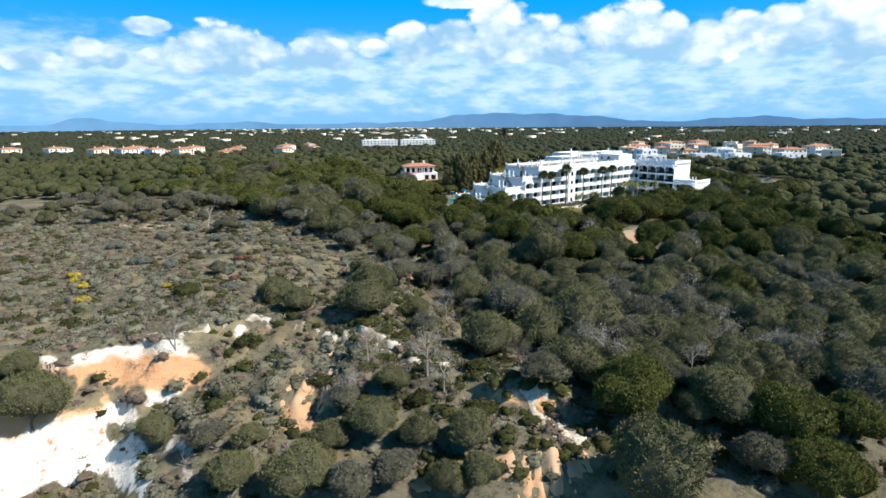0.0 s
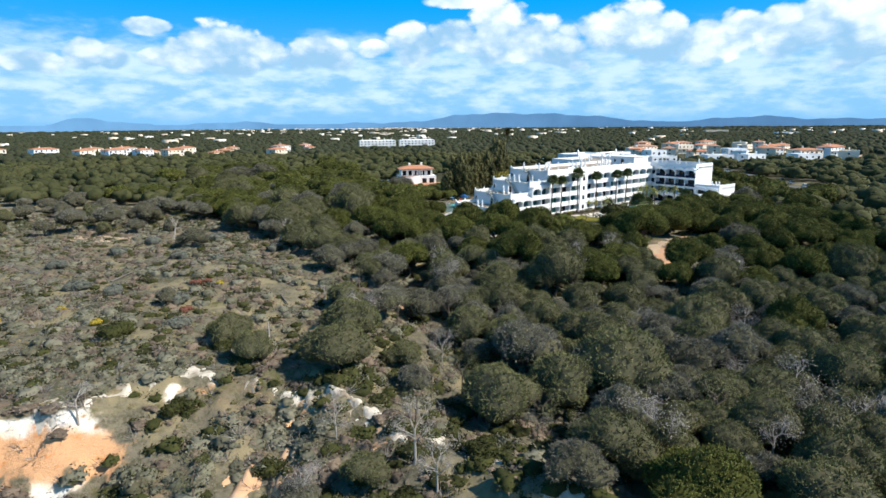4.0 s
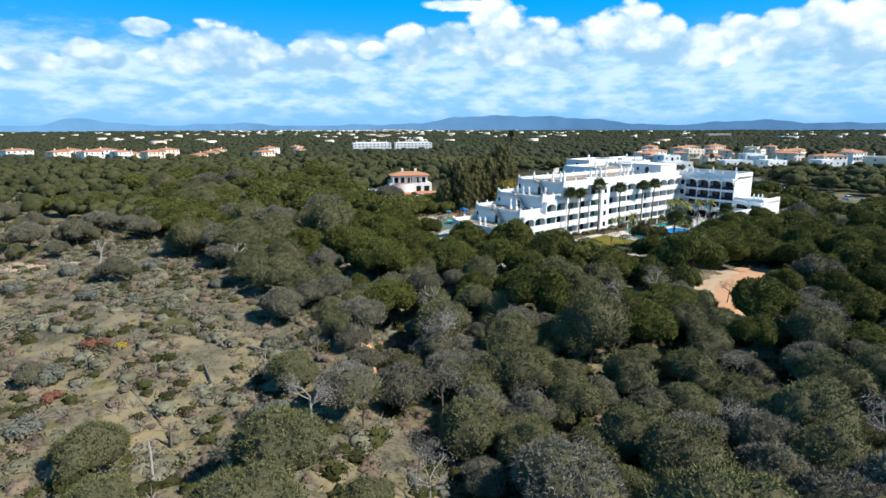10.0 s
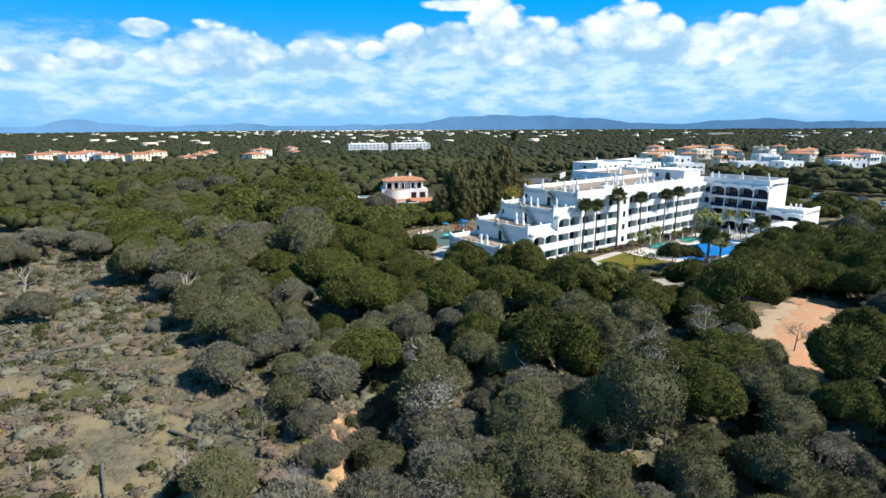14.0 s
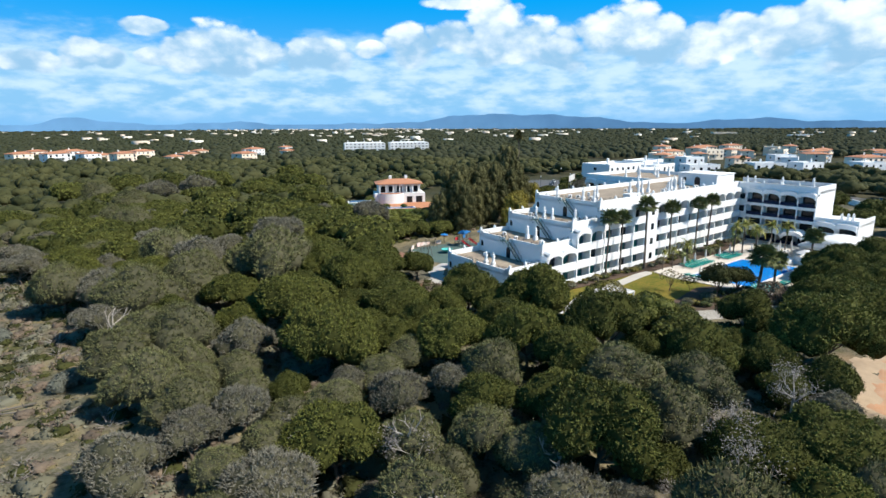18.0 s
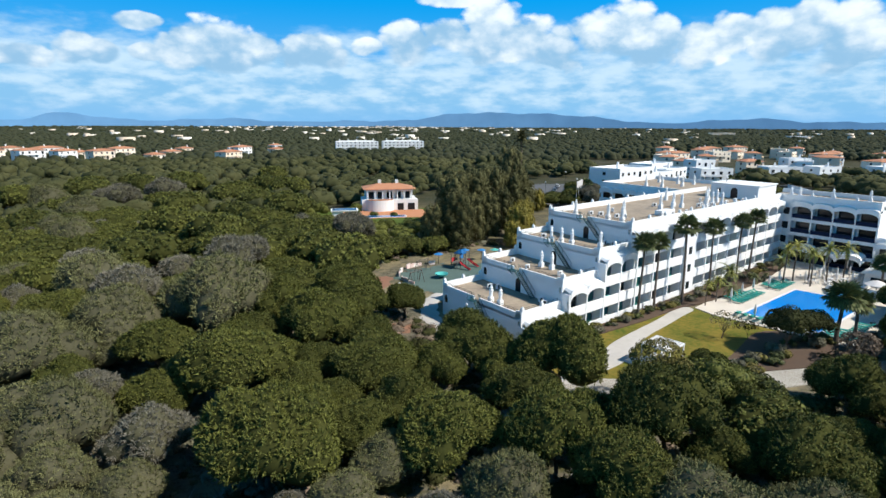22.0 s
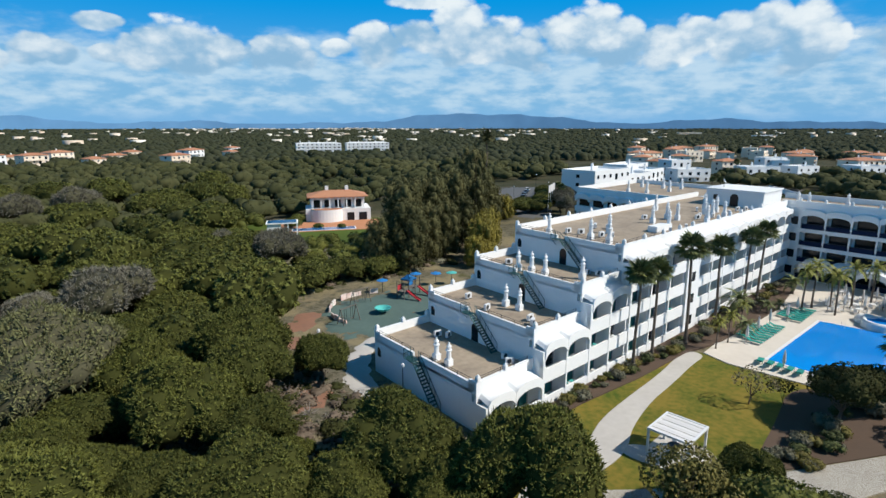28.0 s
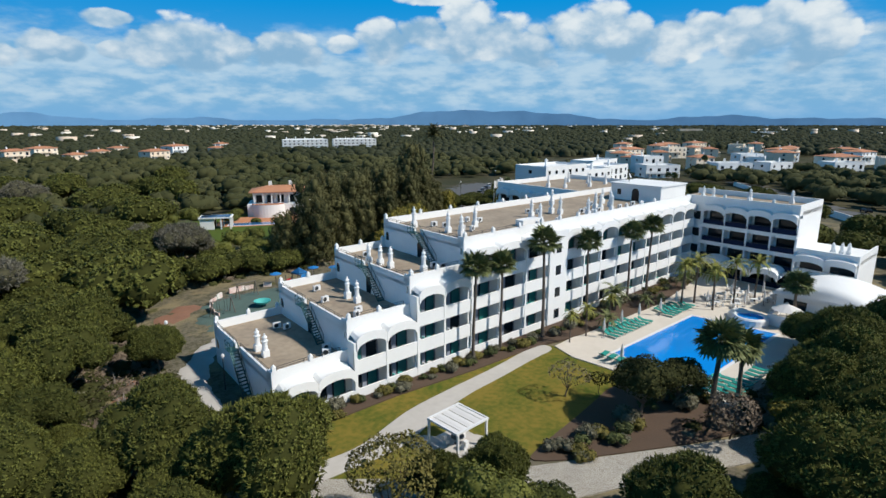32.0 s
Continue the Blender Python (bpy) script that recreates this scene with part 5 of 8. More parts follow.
GREY_PINES_A = [(-102.8, -75, 2.3), (-93, -92.3, 2.6), (-89.4, -23.8, 1.9), (-88.1, -93.1, 2.4), (-87.4, -78.7, 2.2), (-76.9, 18.1, 3.4), (-75.6, 68.9, 4.5), (-69.5, -69.5, 2.2), (-68.2, -94.2, 2.9), (-67.5, 58.7, 3.7), (-61.2, -48.2, 3.8), (-58.8, -20.4, 3.5), (-58.4, 18, 3.4), (-56.3, -114.8, 3), (-55.6, -89.5, 3.6), (-55.5, -39.9, 2.1), (-55.2, -64.1, 2.3), (-54, 51.9, 3.4), (-51.2, -102.2, 2.3), (-49.3, -36, 2.3), (-48.4, -54.9, 3.4), (-48.3, -16.5, 3), (-47, 12.1, 3.2), (-43.6, -1, 3.4), (-42, -30.3, 2), (-36.9, -15.7, 2.4), (-35.8, -38.5, 2.2), (-34.6, -85.3, 4.4), (-34.6, -22.3, 3.3), (-33.7, -79.2, 3.4)]
GREY_PINES_B = [(-32.4, -107, 3.5), (-30.5, 153.7, 6.7), (-29, -71.5, 1.8), (-21.5, 49.7, 5.9), (-14.6, 164.9, 6.8), (-13.3, -67.9, 2.4), (-12.6, -64.7, 2.5), (-7.4, -71.2, 3.3), (-1.8, -92, 3.7), (5.3, -96, 3.8)]
THIN_PINES = [(-116.5, -59.4, 1.4), (-103.2, -58.7, 1.7), (-95.3, -72.7, 1.6), (-76.5, -81.3, 2.7), (-68, -71.2, 2.9), (-66, -49.7, 3.1), (-61.7, -52.3, 2.6), (-60.5, -62.8, 2), (-59.1, -58.8, 2.1), (-58.9, -43.1, 2.1), (-58.7, -33.3, 2.6), (-55.8, -93.4, 2.8), (-50.6, -50.8, 3.2), (-47.3, -26.2, 3), (-45.4, -94.2, 3.3), (-43.5, -39.9, 3.1), (-40.1, -101.8, 3.5), (-37.5, -29.5, 3.1), (-33.8, -39.6, 2.5), (-33.4, -96.8, 2.6), (-27.7, -37.7, 2.7), (-26.8, -108.8, 3.2), (-23.4, -75.4, 2.7), (-18.8, -77.1, 2.8), (-17.8, -65.7, 2.9), (5, -69.3, 4)]
POOL_PINES = [(55, -29, 5.2), (47, -31.5, 5.0), (39.5, -31.8, 4.4), (37, -36.5, 4.6), (43, -36.5, 5.0), (51, -37, 5.2), (30.5, -38, 4.0), (61, -32, 5.4), (33.4, -33.4, 3.0), (66, -38, 5.6), (58, -24.5, 3.6), (-6.2, 18.6, 3.3), (-15.6, -27.5, 4.3), (-10, -19.5, 3.4), (5.6, -18.6, 2.8)]
placed = GREEN_PINES_A + GREEN_PINES_B + GREEN_PINES_C + POOL_PINES
dusty_placed = DUSTY_PINES_A + DUSTY_PINES_B + DUSTY_PINES_C
greys = GREY_PINES_A + GREY_PINES_B
thin_placed = THIN_PINES
# nothing hides the dead tree at the wood's edge, nor the pale lane
GAPS = [(-58.2 - 0.578 * k, 13.2 - 0.816 * k, 3.0) for k in (1, 4, 7, 10, 13)] + [(-47 + 2.2 * k - 0.5 * j, 226 + 10.8 * k - 4 * j, 2.5) for k in range(6) for j in (0, 1, 2)]
clear_of = lambda q: all(math.hypot(q[0] - a, q[1] - b) > 0.75 * q[2] + r for a, b, r in GAPS)
placed, dusty_placed, greys = [[q for q in w if clear_of(q)] for w in (placed, dusty_placed, greys)]
TRACK_MID = ((25, -47.6), (20, -48.6), (16, -49.4), (12, -50.4), (8, -51.6), (4.8, -53.4))
placed = [q for q in placed if all(math.hypot(q[0] - a, q[1] - b) > 0.6 * q[2] + 2.6 for a, b in TRACK_MID)]
dusty_placed = [q for q in dusty_placed if all(math.hypot(q[0] - a, q[1] - b) > 0.6 * q[2] + 2.6 for a, b in TRACK_MID)]
taken = [(x, y, r) for x, y, r in placed + dusty_placed + greys]


HEATH_V, HEATH_U = [50, 84, 100, 113, 125, 141, 158, 170, 182, 200, 230, 262], [30, 12, 0, -7, -16, -32, -38, -57, -62, -78, -113, -180]


def on_heath(u, v):
    return (u < np.interp(v, HEATH_V, HEATH_U)) & (v < 222) & (u > -210)


TRACK = [(42, -40.2, 2.2), (38, -41, 2.4), (33, -43.6, 3.0), (29, -46, 3.2), (25, -47.6, 3.0), (20, -48.6, 2.9), (16, -49.4, 3.0), (12, -50.4, 3.0), (8, -51.6, 2.9), (4.8, -53.4, 2.7), (2.4, -56, 2.3), (-1, -59.5, 1.3), (-7, -63.2, 1.5)]


def open_ground(x, y):
    """True where no wood grows: the hotel's plot, gardens, tracks, houses and roads."""
    u, v = to_uv(x, y)
    if -13 < x < 140 and -46 < y < 60 and not (x > 48 and y < -31):
        return True
    if 8 < x < 70 and 60 <= y < 128:                      # villa
        return True
    if 60 < x < 190 and 60 <= y < 170 and u > 18:         # car park
        return True
    for a, b, r in TRACK:                                 # bare track
        if any((x + 0.578 * k - a) ** 2 + (y + 0.816 * k - b) ** 2 < (r + 3.2) ** 2 for k in (0, 6)):
            return True
    for a, b in ((-14, -15), (-6, -17), (3, -18), (12, -21.5), (18, -24), (24, -27), (30, -30.5), (36, -33.5)):  # cobbled path
        if (x - a) ** 2 + (y - b) ** 2 < 56:
            return True
    if not clear_of((x, y, 4.0)) or on_heath(u, v):
        return True
    return False


rs = random.Random(5)
fill = []
tries = 0
while len(fill) < 330 and tries < 60000:
    tries += 1
    u, v = rs.uniform(-95, 105), rs.uniform(60, 262)
    x, y = to_world(u, v)
    if open_ground(x, y):
        continue
    r = rs.uniform(2.4, 4.6) if v < 150 else rs.uniform(3.2, 5.6)
    if any((x - a) ** 2 + (y - b) ** 2 < ((0.70 if v < 190 else 0.64) * (r + c)) ** 2 for a, b, c in taken):
        continue
    taken.append((x, y, r))
    fill.append((x, y, r))
rs = random.Random(77)
straggle = []
while len(straggle) < 62:
    u, v = rs.uniform(-205, -58), rs.uniform(158, 240)
    r = rs.uniform(1.8, 3.8)
    x, y = to_world(u, v)
    if on_heath(u, min(v, 221)) and clear_of((x, y, r)) and all((x - a) ** 2 + (y - b) ** 2 > (0.8 * (r + c)) ** 2 for a, b, c in taken):
        taken.append((x, y, r))
        straggle.append((x, y, r))
fresh = lambda q: to_uv(q[0], q[1])[1] + 0.35 * to_uv(q[0], q[1])[0] > 150
deep = lambda q: to_uv(q[0], q[1])[1] >= 196
greens = [(x, y, r / 4.8) for x, y, r in placed + [q for k, q in enumerate(fill) if fresh(q) and k % 14]]
olives = [(x, y, r / 4.6) for x, y, r in dusty_placed + straggle[::2] + [q for k, q in enumerate(fill) if not fresh(q) and k % 3]]
greys2 = [(x, y, r / 4.3) for x, y, r in greys + straggle[1::2] + [q for k, q in enumerate(fill) if (k % 14 == 0 if fresh(q) else k % 3 == 0)]]
scatter(None, [q for q in greens if not deep(q)], "umbrella pines of the wood", pines, 0.95, 1.2)
scatter(None, [q for q in greens if deep(q)], "umbrella pines of the wood", far_pines, 0.85, 1.05)
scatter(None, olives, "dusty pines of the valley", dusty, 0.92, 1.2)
scatter(None, greys2, "grey pines of the wood", silvers, 0.85, 1.1)


# woods beyond, too many to count
def dome_proto(seed, segs=7, rings=3):
    rs = np.random.RandomState(seed)
    v = [(0, 0, 1.0)]
    for i in range(1, rings + 1):
        t = 0.62 * math.pi * i / rings
        for j in range(segs):
            p = 6.283 * (j + 0.5 * (i % 2)) / segs
            q = rs.uniform(0.80, 1.15)
            v.append((q * math.sin(t) * math.cos(p), q * math.sin(t) * math.sin(p), 0.25 + 0.75 * q * math.cos(t)))
    f = [(0, 1 + j, 1 + (j + 1) % segs) for j in range(segs)]
    for i in range(rings - 1):
        a, b = 1 + i * segs, 1 + (i + 1) * segs
        for j in range(segs):
            f += [(a + j, b + j, b + (j + 1) % segs), (a + j, b + (j + 1) % segs, a + (j + 1) % segs)]
    return np.array(v), np.array(f)


def many(name, label, category, protos, X, Y, Z, S, H, mat, smooth=False):
    """One object of very many plants: prototypes turned and scaled to their places."""
    rs = np.random.RandomState(len(X))
    Vs, Fs, base = [], [], 0
    for k in range(len(protos)):
        sel = np.arange(len(X)) % len(protos) == k
        V0, F0 = protos[k]
        n = int(sel.sum())
        if not n:
            continue
        a = rs.uniform(0, 6.283, n)
        ca, sa = np.cos(a)[:, None], np.sin(a)[:, None]
        vx = (V0[:, 0] * ca - V0[:, 1] * sa) * S[sel][:, None] + X[sel][:, None]
        vy = (V0[:, 0] * sa + V0[:, 1] * ca) * S[sel][:, None] + Y[sel][:, None]
        vz = V0[:, 2][None, :] * H[sel][:, None] + Z[sel][:, None]
        Vs.append(np.stack([vx, vy, vz], -1).reshape(-1, 3))
        Fs.append((F0[None] + (np.arange(n) * len(V0))[:, None, None] + base).reshape(-1, 3))
        base += n * len(V0)
    return tagged(new(name, tri_mesh(name, np.concatenate(Vs), np.concatenate(Fs), mat, smooth)), label, category, kind="stuff")


def spots(n, seed, keep, vlo, vhi, ang=46, power=1.0):
    """Random places in the wedge of land ahead, nearest denser."""
    rs = np.random.RandomState(seed)
    k = rs.uniform(0, 1, n)
    d = (vlo ** power + k * (vhi ** power - vlo ** power)) ** (1 / power)
    a = np.radians(rs.uniform(-ang, ang, n))
    x, y = to_world(d * np.sin(a), d * np.cos(a))
    m = keep(x, y, d)
    return x[m], y[m], d[m]


VILLAS = ((-14, 432, 16, 10, 2, 28, 1), (-36, 446, 14, 10, 2, 33, 0), (-57, 466, 18, 11, 2, 30, 0), (-80, 476, 15, 10, 2, 36, 1), (62, 374, 17, 10, 2, 34, 1), (20, 420, 12, 9, 1, 30, 1), (-45, 507, 20, 11, 2, 30, 0), (-70, 520, 14, 10, 2, 36, 1), (3, 470, 18, 11, 2, 34, 1), (39, 464, 15, 9, 1, 28, 1), (92, 452, 19, 11, 2, 38, 0), (-24, 486, 12, 9, 1, 30, 1), (-110, 540, 22, 12, 2, 25, 0), (-150, 560, 18, 11, 2, 30, 1),
                                   (60, 520, 14, 9, 1, 32, 1), (130, 470, 12, 9, 1, 30, 1), (-190, 560, 20, 12, 2, 20, 0), (160, 560, 14, 9, 1, 35, 0))
TOWN = [(285, 150, 16, 10, 2, 1), (300, 172, 14, 10, 2, 1), (322, 190, 16, 10, 2, 1), (340, 168, 15, 10, 2, 1), (352, 200, 18, 11, 2, 1), (372, 222, 18, 11, 2, 1), (395, 190, 16, 11, 2, 1), (412, 214, 18, 11, 2, 1), (432, 180, 16, 10, 2, 1), (450, 205, 17, 11, 2, 1), (470, 170, 18, 11, 2, 1),
        (392, 112, 18, 12, 2, 1), (420, 120, 16, 11, 2, 0), (365, 70, 20, 13, 2, 1), (395, 52, 22, 13, 2, 1), (430, 78, 18, 12, 2, 0), (440, 130, 18, 12, 2, 1), (480, 140, 20, 12, 2, 1), (500, 190, 20, 12, 2, 1), (470, 240, 20, 12, 2, 1), (430, 260, 20, 12, 2, 1), (520, 240, 20, 12, 2, 1), (330, 100, 13, 9, 2, 0),
        (560, 200, 20, 12, 2, 1), (300, 118, 12, 9, 2, 1), (540, 120, 20, 12, 1, 0)]
BLOCKS = ((142, 92, 24, 14, 4, 4), (166, 96, 22, 12, 3, 4), (190, 104, 22, 12, 3, 8), (246, 112, 18, 12, 2, -30), (263, 129, 13, 11, 3, -20), (291, 97, 19, 12, 2, -34), (314, 84, 15, 11, 2, -22), (331, 106, 14, 10, 3, -34), (345, 62, 18, 12, 2, -30), (215, 128, 26, 12, 3, 10))
CLEARINGS = [(22, 84, 38), (45, 92, 34), (60, 70, 40), (100, 100, 46), (150, 125, 46), (130, 60, 60), (70, 22, 62), (140, 20, 60), (190, 70, 45), (-37, 283, 6), (-30, 300, 6), (-22, 318, 6),
             (-45, 507, 20), (3, 470, 22), (92, 452, 18), (39, 462, 14), (211, 464, 26), (262, 456, 30), (236, 460, 26), (314, 182, 70), (417, 145, 70), (375, 67, 46), (349, 143, 70), (211, 138, 34), (480, 220, 70), (430, 60, 50)]

for q in [*VILLAS, *TOWN, *BLOCKS]:
    CLEARINGS.append((q[0] - 6, q[1] - 8, q[2] * 0.5 + 9))


def far_keep(x, y, d):
    m = np.ones(len(x), bool)
    for a, b, r in CLEARINGS:
        m &= (x - a) ** 2 + (y - b) ** 2 > r * r
    u, v = to_uv(x, y)
    near = (v < 262) & (u > -95) & (u < 108)
    return m & ~near & ~on_heath(u, v) & (v > 60)


def wood_proto(seed):
    rs = np.random.RandomState(seed)
    lobes = lobes_of(rs, 6, 1.0, 0.30, 0.72, 0.48)
    V0, F0 = dome_core(lobes, seed, 14, 5, 0.2, 0.10, 105)
    return dressed(V0, F0, 60, 0.085, rs, 0.6, 0.08)


domes = [dome_proto(60 + k, 7, 3) for k in range(5)]
tufty = [wood_proto(70 + k) for k in range(5)]
rsn = np.random.RandomState(9)
fx, fy, fd = spots(6400, 6, far_keep, 130, 520, 47, 1.7)
size = 1.5 + 3.6 * rsn.uniform(0, 1, len(fx)) ** 1.4
many("near_wood", "dense umbrella pine wood round the houses", "trees", tufty, fx, fy, height(fx, fy) + 0.7, size, size * rsn.uniform(0.7, 1.25, len(fx)) + rsn.uniform(0, 1.2, len(fx)), M_PINE_MID)
fx, fy, fd = spots(26000, 7, far_keep, 520, 1600, 47, 1.5)
size = 1.8 + 3.6 * rsn.uniform(0, 1, len(fx)) ** 1.4
many("far_wood", "dark green pine woods stretching to the hills", "trees", domes, fx, fy, height(fx, fy) + 1.0, size, size * rsn.uniform(0.7, 1.0, len(fx)) + 1.5, M_PINE_FAR)
fx, fy, fd = spots(10000, 8, far_keep, 1600, 4300, 47, 1.2)
size = rsn.uniform(6, 15, len(fx))
many("far_wood", "dark green pine woods stretching to the hills", "trees", domes, fx, fy, height(fx, fy) - 1.0, size, rsn.uniform(5, 9, len(fx)), M_PINE_FAR)


def shrub_proto(seed, n=58, size=0.092):
    """A low shrub: an uneven mound, its skin broken up by small leaf clumps."""
    rs = np.random.RandomState(seed)
    d = rs.normal(0, 1, (n, 3))
    d[:, 2] = np.abs(d[:, 2]) * 0.9 + 0.03
    d /= np.linalg.norm(d, axis=1)[:, None]
    a = np.arctan2(d[:, 1], d[:, 0])
    m = 1 + 0.22 * np.sin(a * 3 + seed) + 0.14 * np.sin(a * 5 + 2 * seed)
    P = d * np.array([0.95, 0.95, 0.74]) * (m * rs.uniform(0.62, 1.12, n))[:, None]
    V1, F1 = cards(P, d * 0.8 + (0, 0, 0.35), size * 1.5, rs, 1.0, 0.0, 0.55)
    V0, F0 = dome_proto(seed, 9, 3)
    a = np.arctan2(V0[:, 1], V0[:, 0])
    V0 = V0 * np.array([0.66, 0.66, 0.46]) * (1 + 0.22 * np.sin(a * 3 + seed) + 0.14 * np.sin(a * 5 + 2 * seed))[:, None]
    return np.concatenate([V1, V0]), np.concatenate([F1, F0 + len(V1)])


shrubs = [shrub_proto(80 + k) for k in range(6)]


# eroded banks of the cliff: (x, y, radius)
CHALK = [(-105.5, -56.2, 1.4), (-102.5, -55.8, 1.3), (-99.2, -55.4, 1.1), (-96.2, -55.6, 0.7), (-91.7, -55.2, 1.2), (-90.2, -56.8, 0.9), (-86.5, -60.4, 0.8), (-83.5, -63.6, 1.2), (-82.2, -65.2, 1.3), (-81, -67.2, 1.3), (-79.6, -69.2, 1.3), (-78.4, -71, 1.2), (-77, -73.2, 1.0), (-75.6, -76.6, 0.9), (-72.4, -78.8, 0.9), (-69.6, -86.2, 1.0), (-69.2, -89.4, 1.3), (-69.7, -94, 1.4), (-70.2, -96.2, 1.5), (-69.8, -98.6, 1.3), (-68.9, -100.6, 1.2), (-39, -98.8, 0.9), (-39.8, -101.5, 0.8)]
BANKS = [(-93.4, -74.6, 1.8), (-91.6, -73.6, 1.9), (-90.4, -75.4, 2.0), (-91.8, -76.6, 1.8), (-88.6, -73, 1.4), (-86.6, -71.2, 1.2), (-83.6, -67.6, 1.0), (-78.2, -76.4, 1.2), (-78.8, -99.4, 1.5), (-76.6, -101.6, 1.8), (-73.6, -101.2, 1.6), (-71.8, -103, 1.6), (-74.8, -103.6, 1.5), (-86, -94.8, 1.0), (-30.4, -101.6, 0.9), (-34.4, -104, 1.3), (-36.6, -105, 1.4), (-32.4, -105.2, 0.9)]


def heath_keep(x, y, d):
    u, v = to_uv(x, y)
    free = np.ones(len(x), bool)
    for a, b, r in CHALK + BANKS:
        free &= (x - a) ** 2 + (y - b) ** 2 > (0.45 * r) ** 2
    for a, b in ((-14, -15), (-10, -16), (-6, -17), (-1, -17.5), (3, -18), (8, -19.5), (12, -21.5), (15, -23), (18, -24), (21, -25.5), (24, -27), (27, -29), (30, -30.5), (33, -32), (36, -33.5), (28, -49), (23, -49), (18, -49.5), (13, -50.5), (9, -51), (20, -44), (15, -45), (10, -45.5), (25, -43), (5, -53)):
        free &= (x - a) ** 2 + (y - b) ** 2 > 20
    return free & (v > 50) & (v < 250) & (u > -175) & (u < 110) & ~((x > -9) & (x < 120) & (y > -24) & (y < 50))


def bush_field(name, label, n, seed, lo, hi, mat, thin):
    x, y, d = spots(n, seed, heath_keep, 46, 245, 48, 1.8)
    u, v = to_uv(x, y)
    keep = np.random.RandomState(seed + 1).uniform(0, 1, len(x)) < thin(x, y, u, v)
    # bare banks keep few bushes
    e = 0.6
    slope = np.hypot(height(x + e, y) - height(x - e, y), height(x, y + e) - height(x, y - e)) / (2 * e)
    keep &= (slope < 0.72) | (np.random.RandomState(seed + 2).uniform(0, 1, len(x)) < np.where(u > -26, 0.88, 0.16))
    x, y = x[keep], y[keep]
    s = np.random.RandomState(seed + 3).uniform(lo, hi, len(x))
    many(name, label, "bushes", shrubs, x, y, height(x, y) - 0.08, s, s * 0.95, mat)


heathy = lambda x, y, u, v: np.clip(0.30 + 0.70 * (u < -6), 0, 1) * np.clip(0.45 + 0.55 * waves(x, y, 24, 21), 0.12, 1) * np.where((v > 98) & (v < 168), 0.6, 1.0)
bush_field("heath_scrub", "low grey-green heath scrub over the ground", 14000, 31, 0.7, 2.0, M_SCRUB, heathy)
bush_field("green_scrub", "low dark green bushes over the ground", 6500, 41, 0.5, 1.6, M_SCRUB2, lambda x, y, u, v: 0.45 + 0.5 * (waves(x, y, 17, 22) > 0.1))
bush_field("dry_brush", "dry brown brush among the heath", 8000, 51, 0.5, 1.5, M_BRUSH, lambda x, y, u, v: 0.45 + 0.55 * (waves(x, y, 26, 23) > 0.0))
M_STRAW = material("dry_grass", (0.230, 0.190, 0.105), 0.95, spread=0.4, grain=1.0, patch=0.06, second=(0.105, 0.092, 0.045), island=1.0, spec=0.05)
bush_field("tussocks", "tussocks of dry straw-coloured grass on the heath", 11000, 55, 0.22, 0.62, M_STRAW, lambda x, y, u, v: 0.85 * (u < 6))
bush_field("undergrowth", "tall dark bushes under the pines", 3600, 61, 1.0, 2.1, M_SCRUB2, lambda x, y, u, v: 0.75 * (u > -12) + 0.35 * (v < 84) + 0.5 * (v > 172))


def twig_proto(seed, n=26):
    """A leafless shrub: a spray of thin grey twigs."""
    rs = np.random.RandomState(seed)
    d = rs.normal(0, 0.75, (n, 3)) * (1, 1, 0) + (0, 0, 1) * rs.uniform(0.25, 1.0, (n, 1))
    d /= np.linalg.norm(d, axis=1)[:, None]
    a = np.cross(d, rs.normal(0, 1, (n, 3)))
    a /= np.linalg.norm(a, axis=1)[:, None]
    p = d * rs.uniform(0.0, 0.5, (n, 1))
    L = rs.uniform(0.5, 1.0, (n, 1))
    V = np.stack([p - a * 0.03, p + a * 0.03, p + d * L], 1).reshape(-1, 3)
    return V, np.arange(len(V)).reshape(-1, 3)


sprays = [twig_proto(90 + k) for k in range(5)]
x, y, d = spots(9000, 71, heath_keep, 46, 230, 48, 1.8)
u, v = to_uv(x, y)
keep = np.random.RandomState(72).uniform(0, 1, len(x)) < np.where(u < 4, 0.55, 0.22) * (0.35 + 0.65 * (waves(x, y, 19, 24) > 0.0))
x, y = x[keep], y[keep]
s = np.random.RandomState(73).uniform(0.6, 1.9, len(x))
many("twiggy_brush", "leafless grey twigs and dead brush on the heath", "bushes", sprays, x, y, height(x, y) - 0.05, s, s * 0.75, M_TWIG)


def thicket_keep(x, y, d):
    return (x > -32) & (x < -5.5) & (y > -8) & (y < 34)


for name, label, mat, n, seed in (("thicket", "rough green and brown scrub beside the hotel", M_SCRUB2, 5200, 81), ("dry_thicket", "dry brown scrub beside the hotel", M_BRUSH, 3600, 82)):
    x, y, d = spots(n, seed, thicket_keep, 120, 215, 25, 1.9)
    s = np.random.RandomState(seed).uniform(0.5, 1.5, len(x))
    many(name, label, "bushes", shrubs, x, y, height(x, y) - 0.08, s, s * 0.9, mat)

scatter(None, [(24, -34, 0.5), (20, -33, 0.45)], "umbrella pines of the wood", pines)
scatter(None, [(98, 90, 0.85), (104, 86, 0.8), (112, 91, 0.85), (119, 97, 0.8), (107, 96, 0.75), (126, 103, 0.8), (96, 98, 0.9), (134, 110, 0.8)], "umbrella pines of the wood", far_pines)

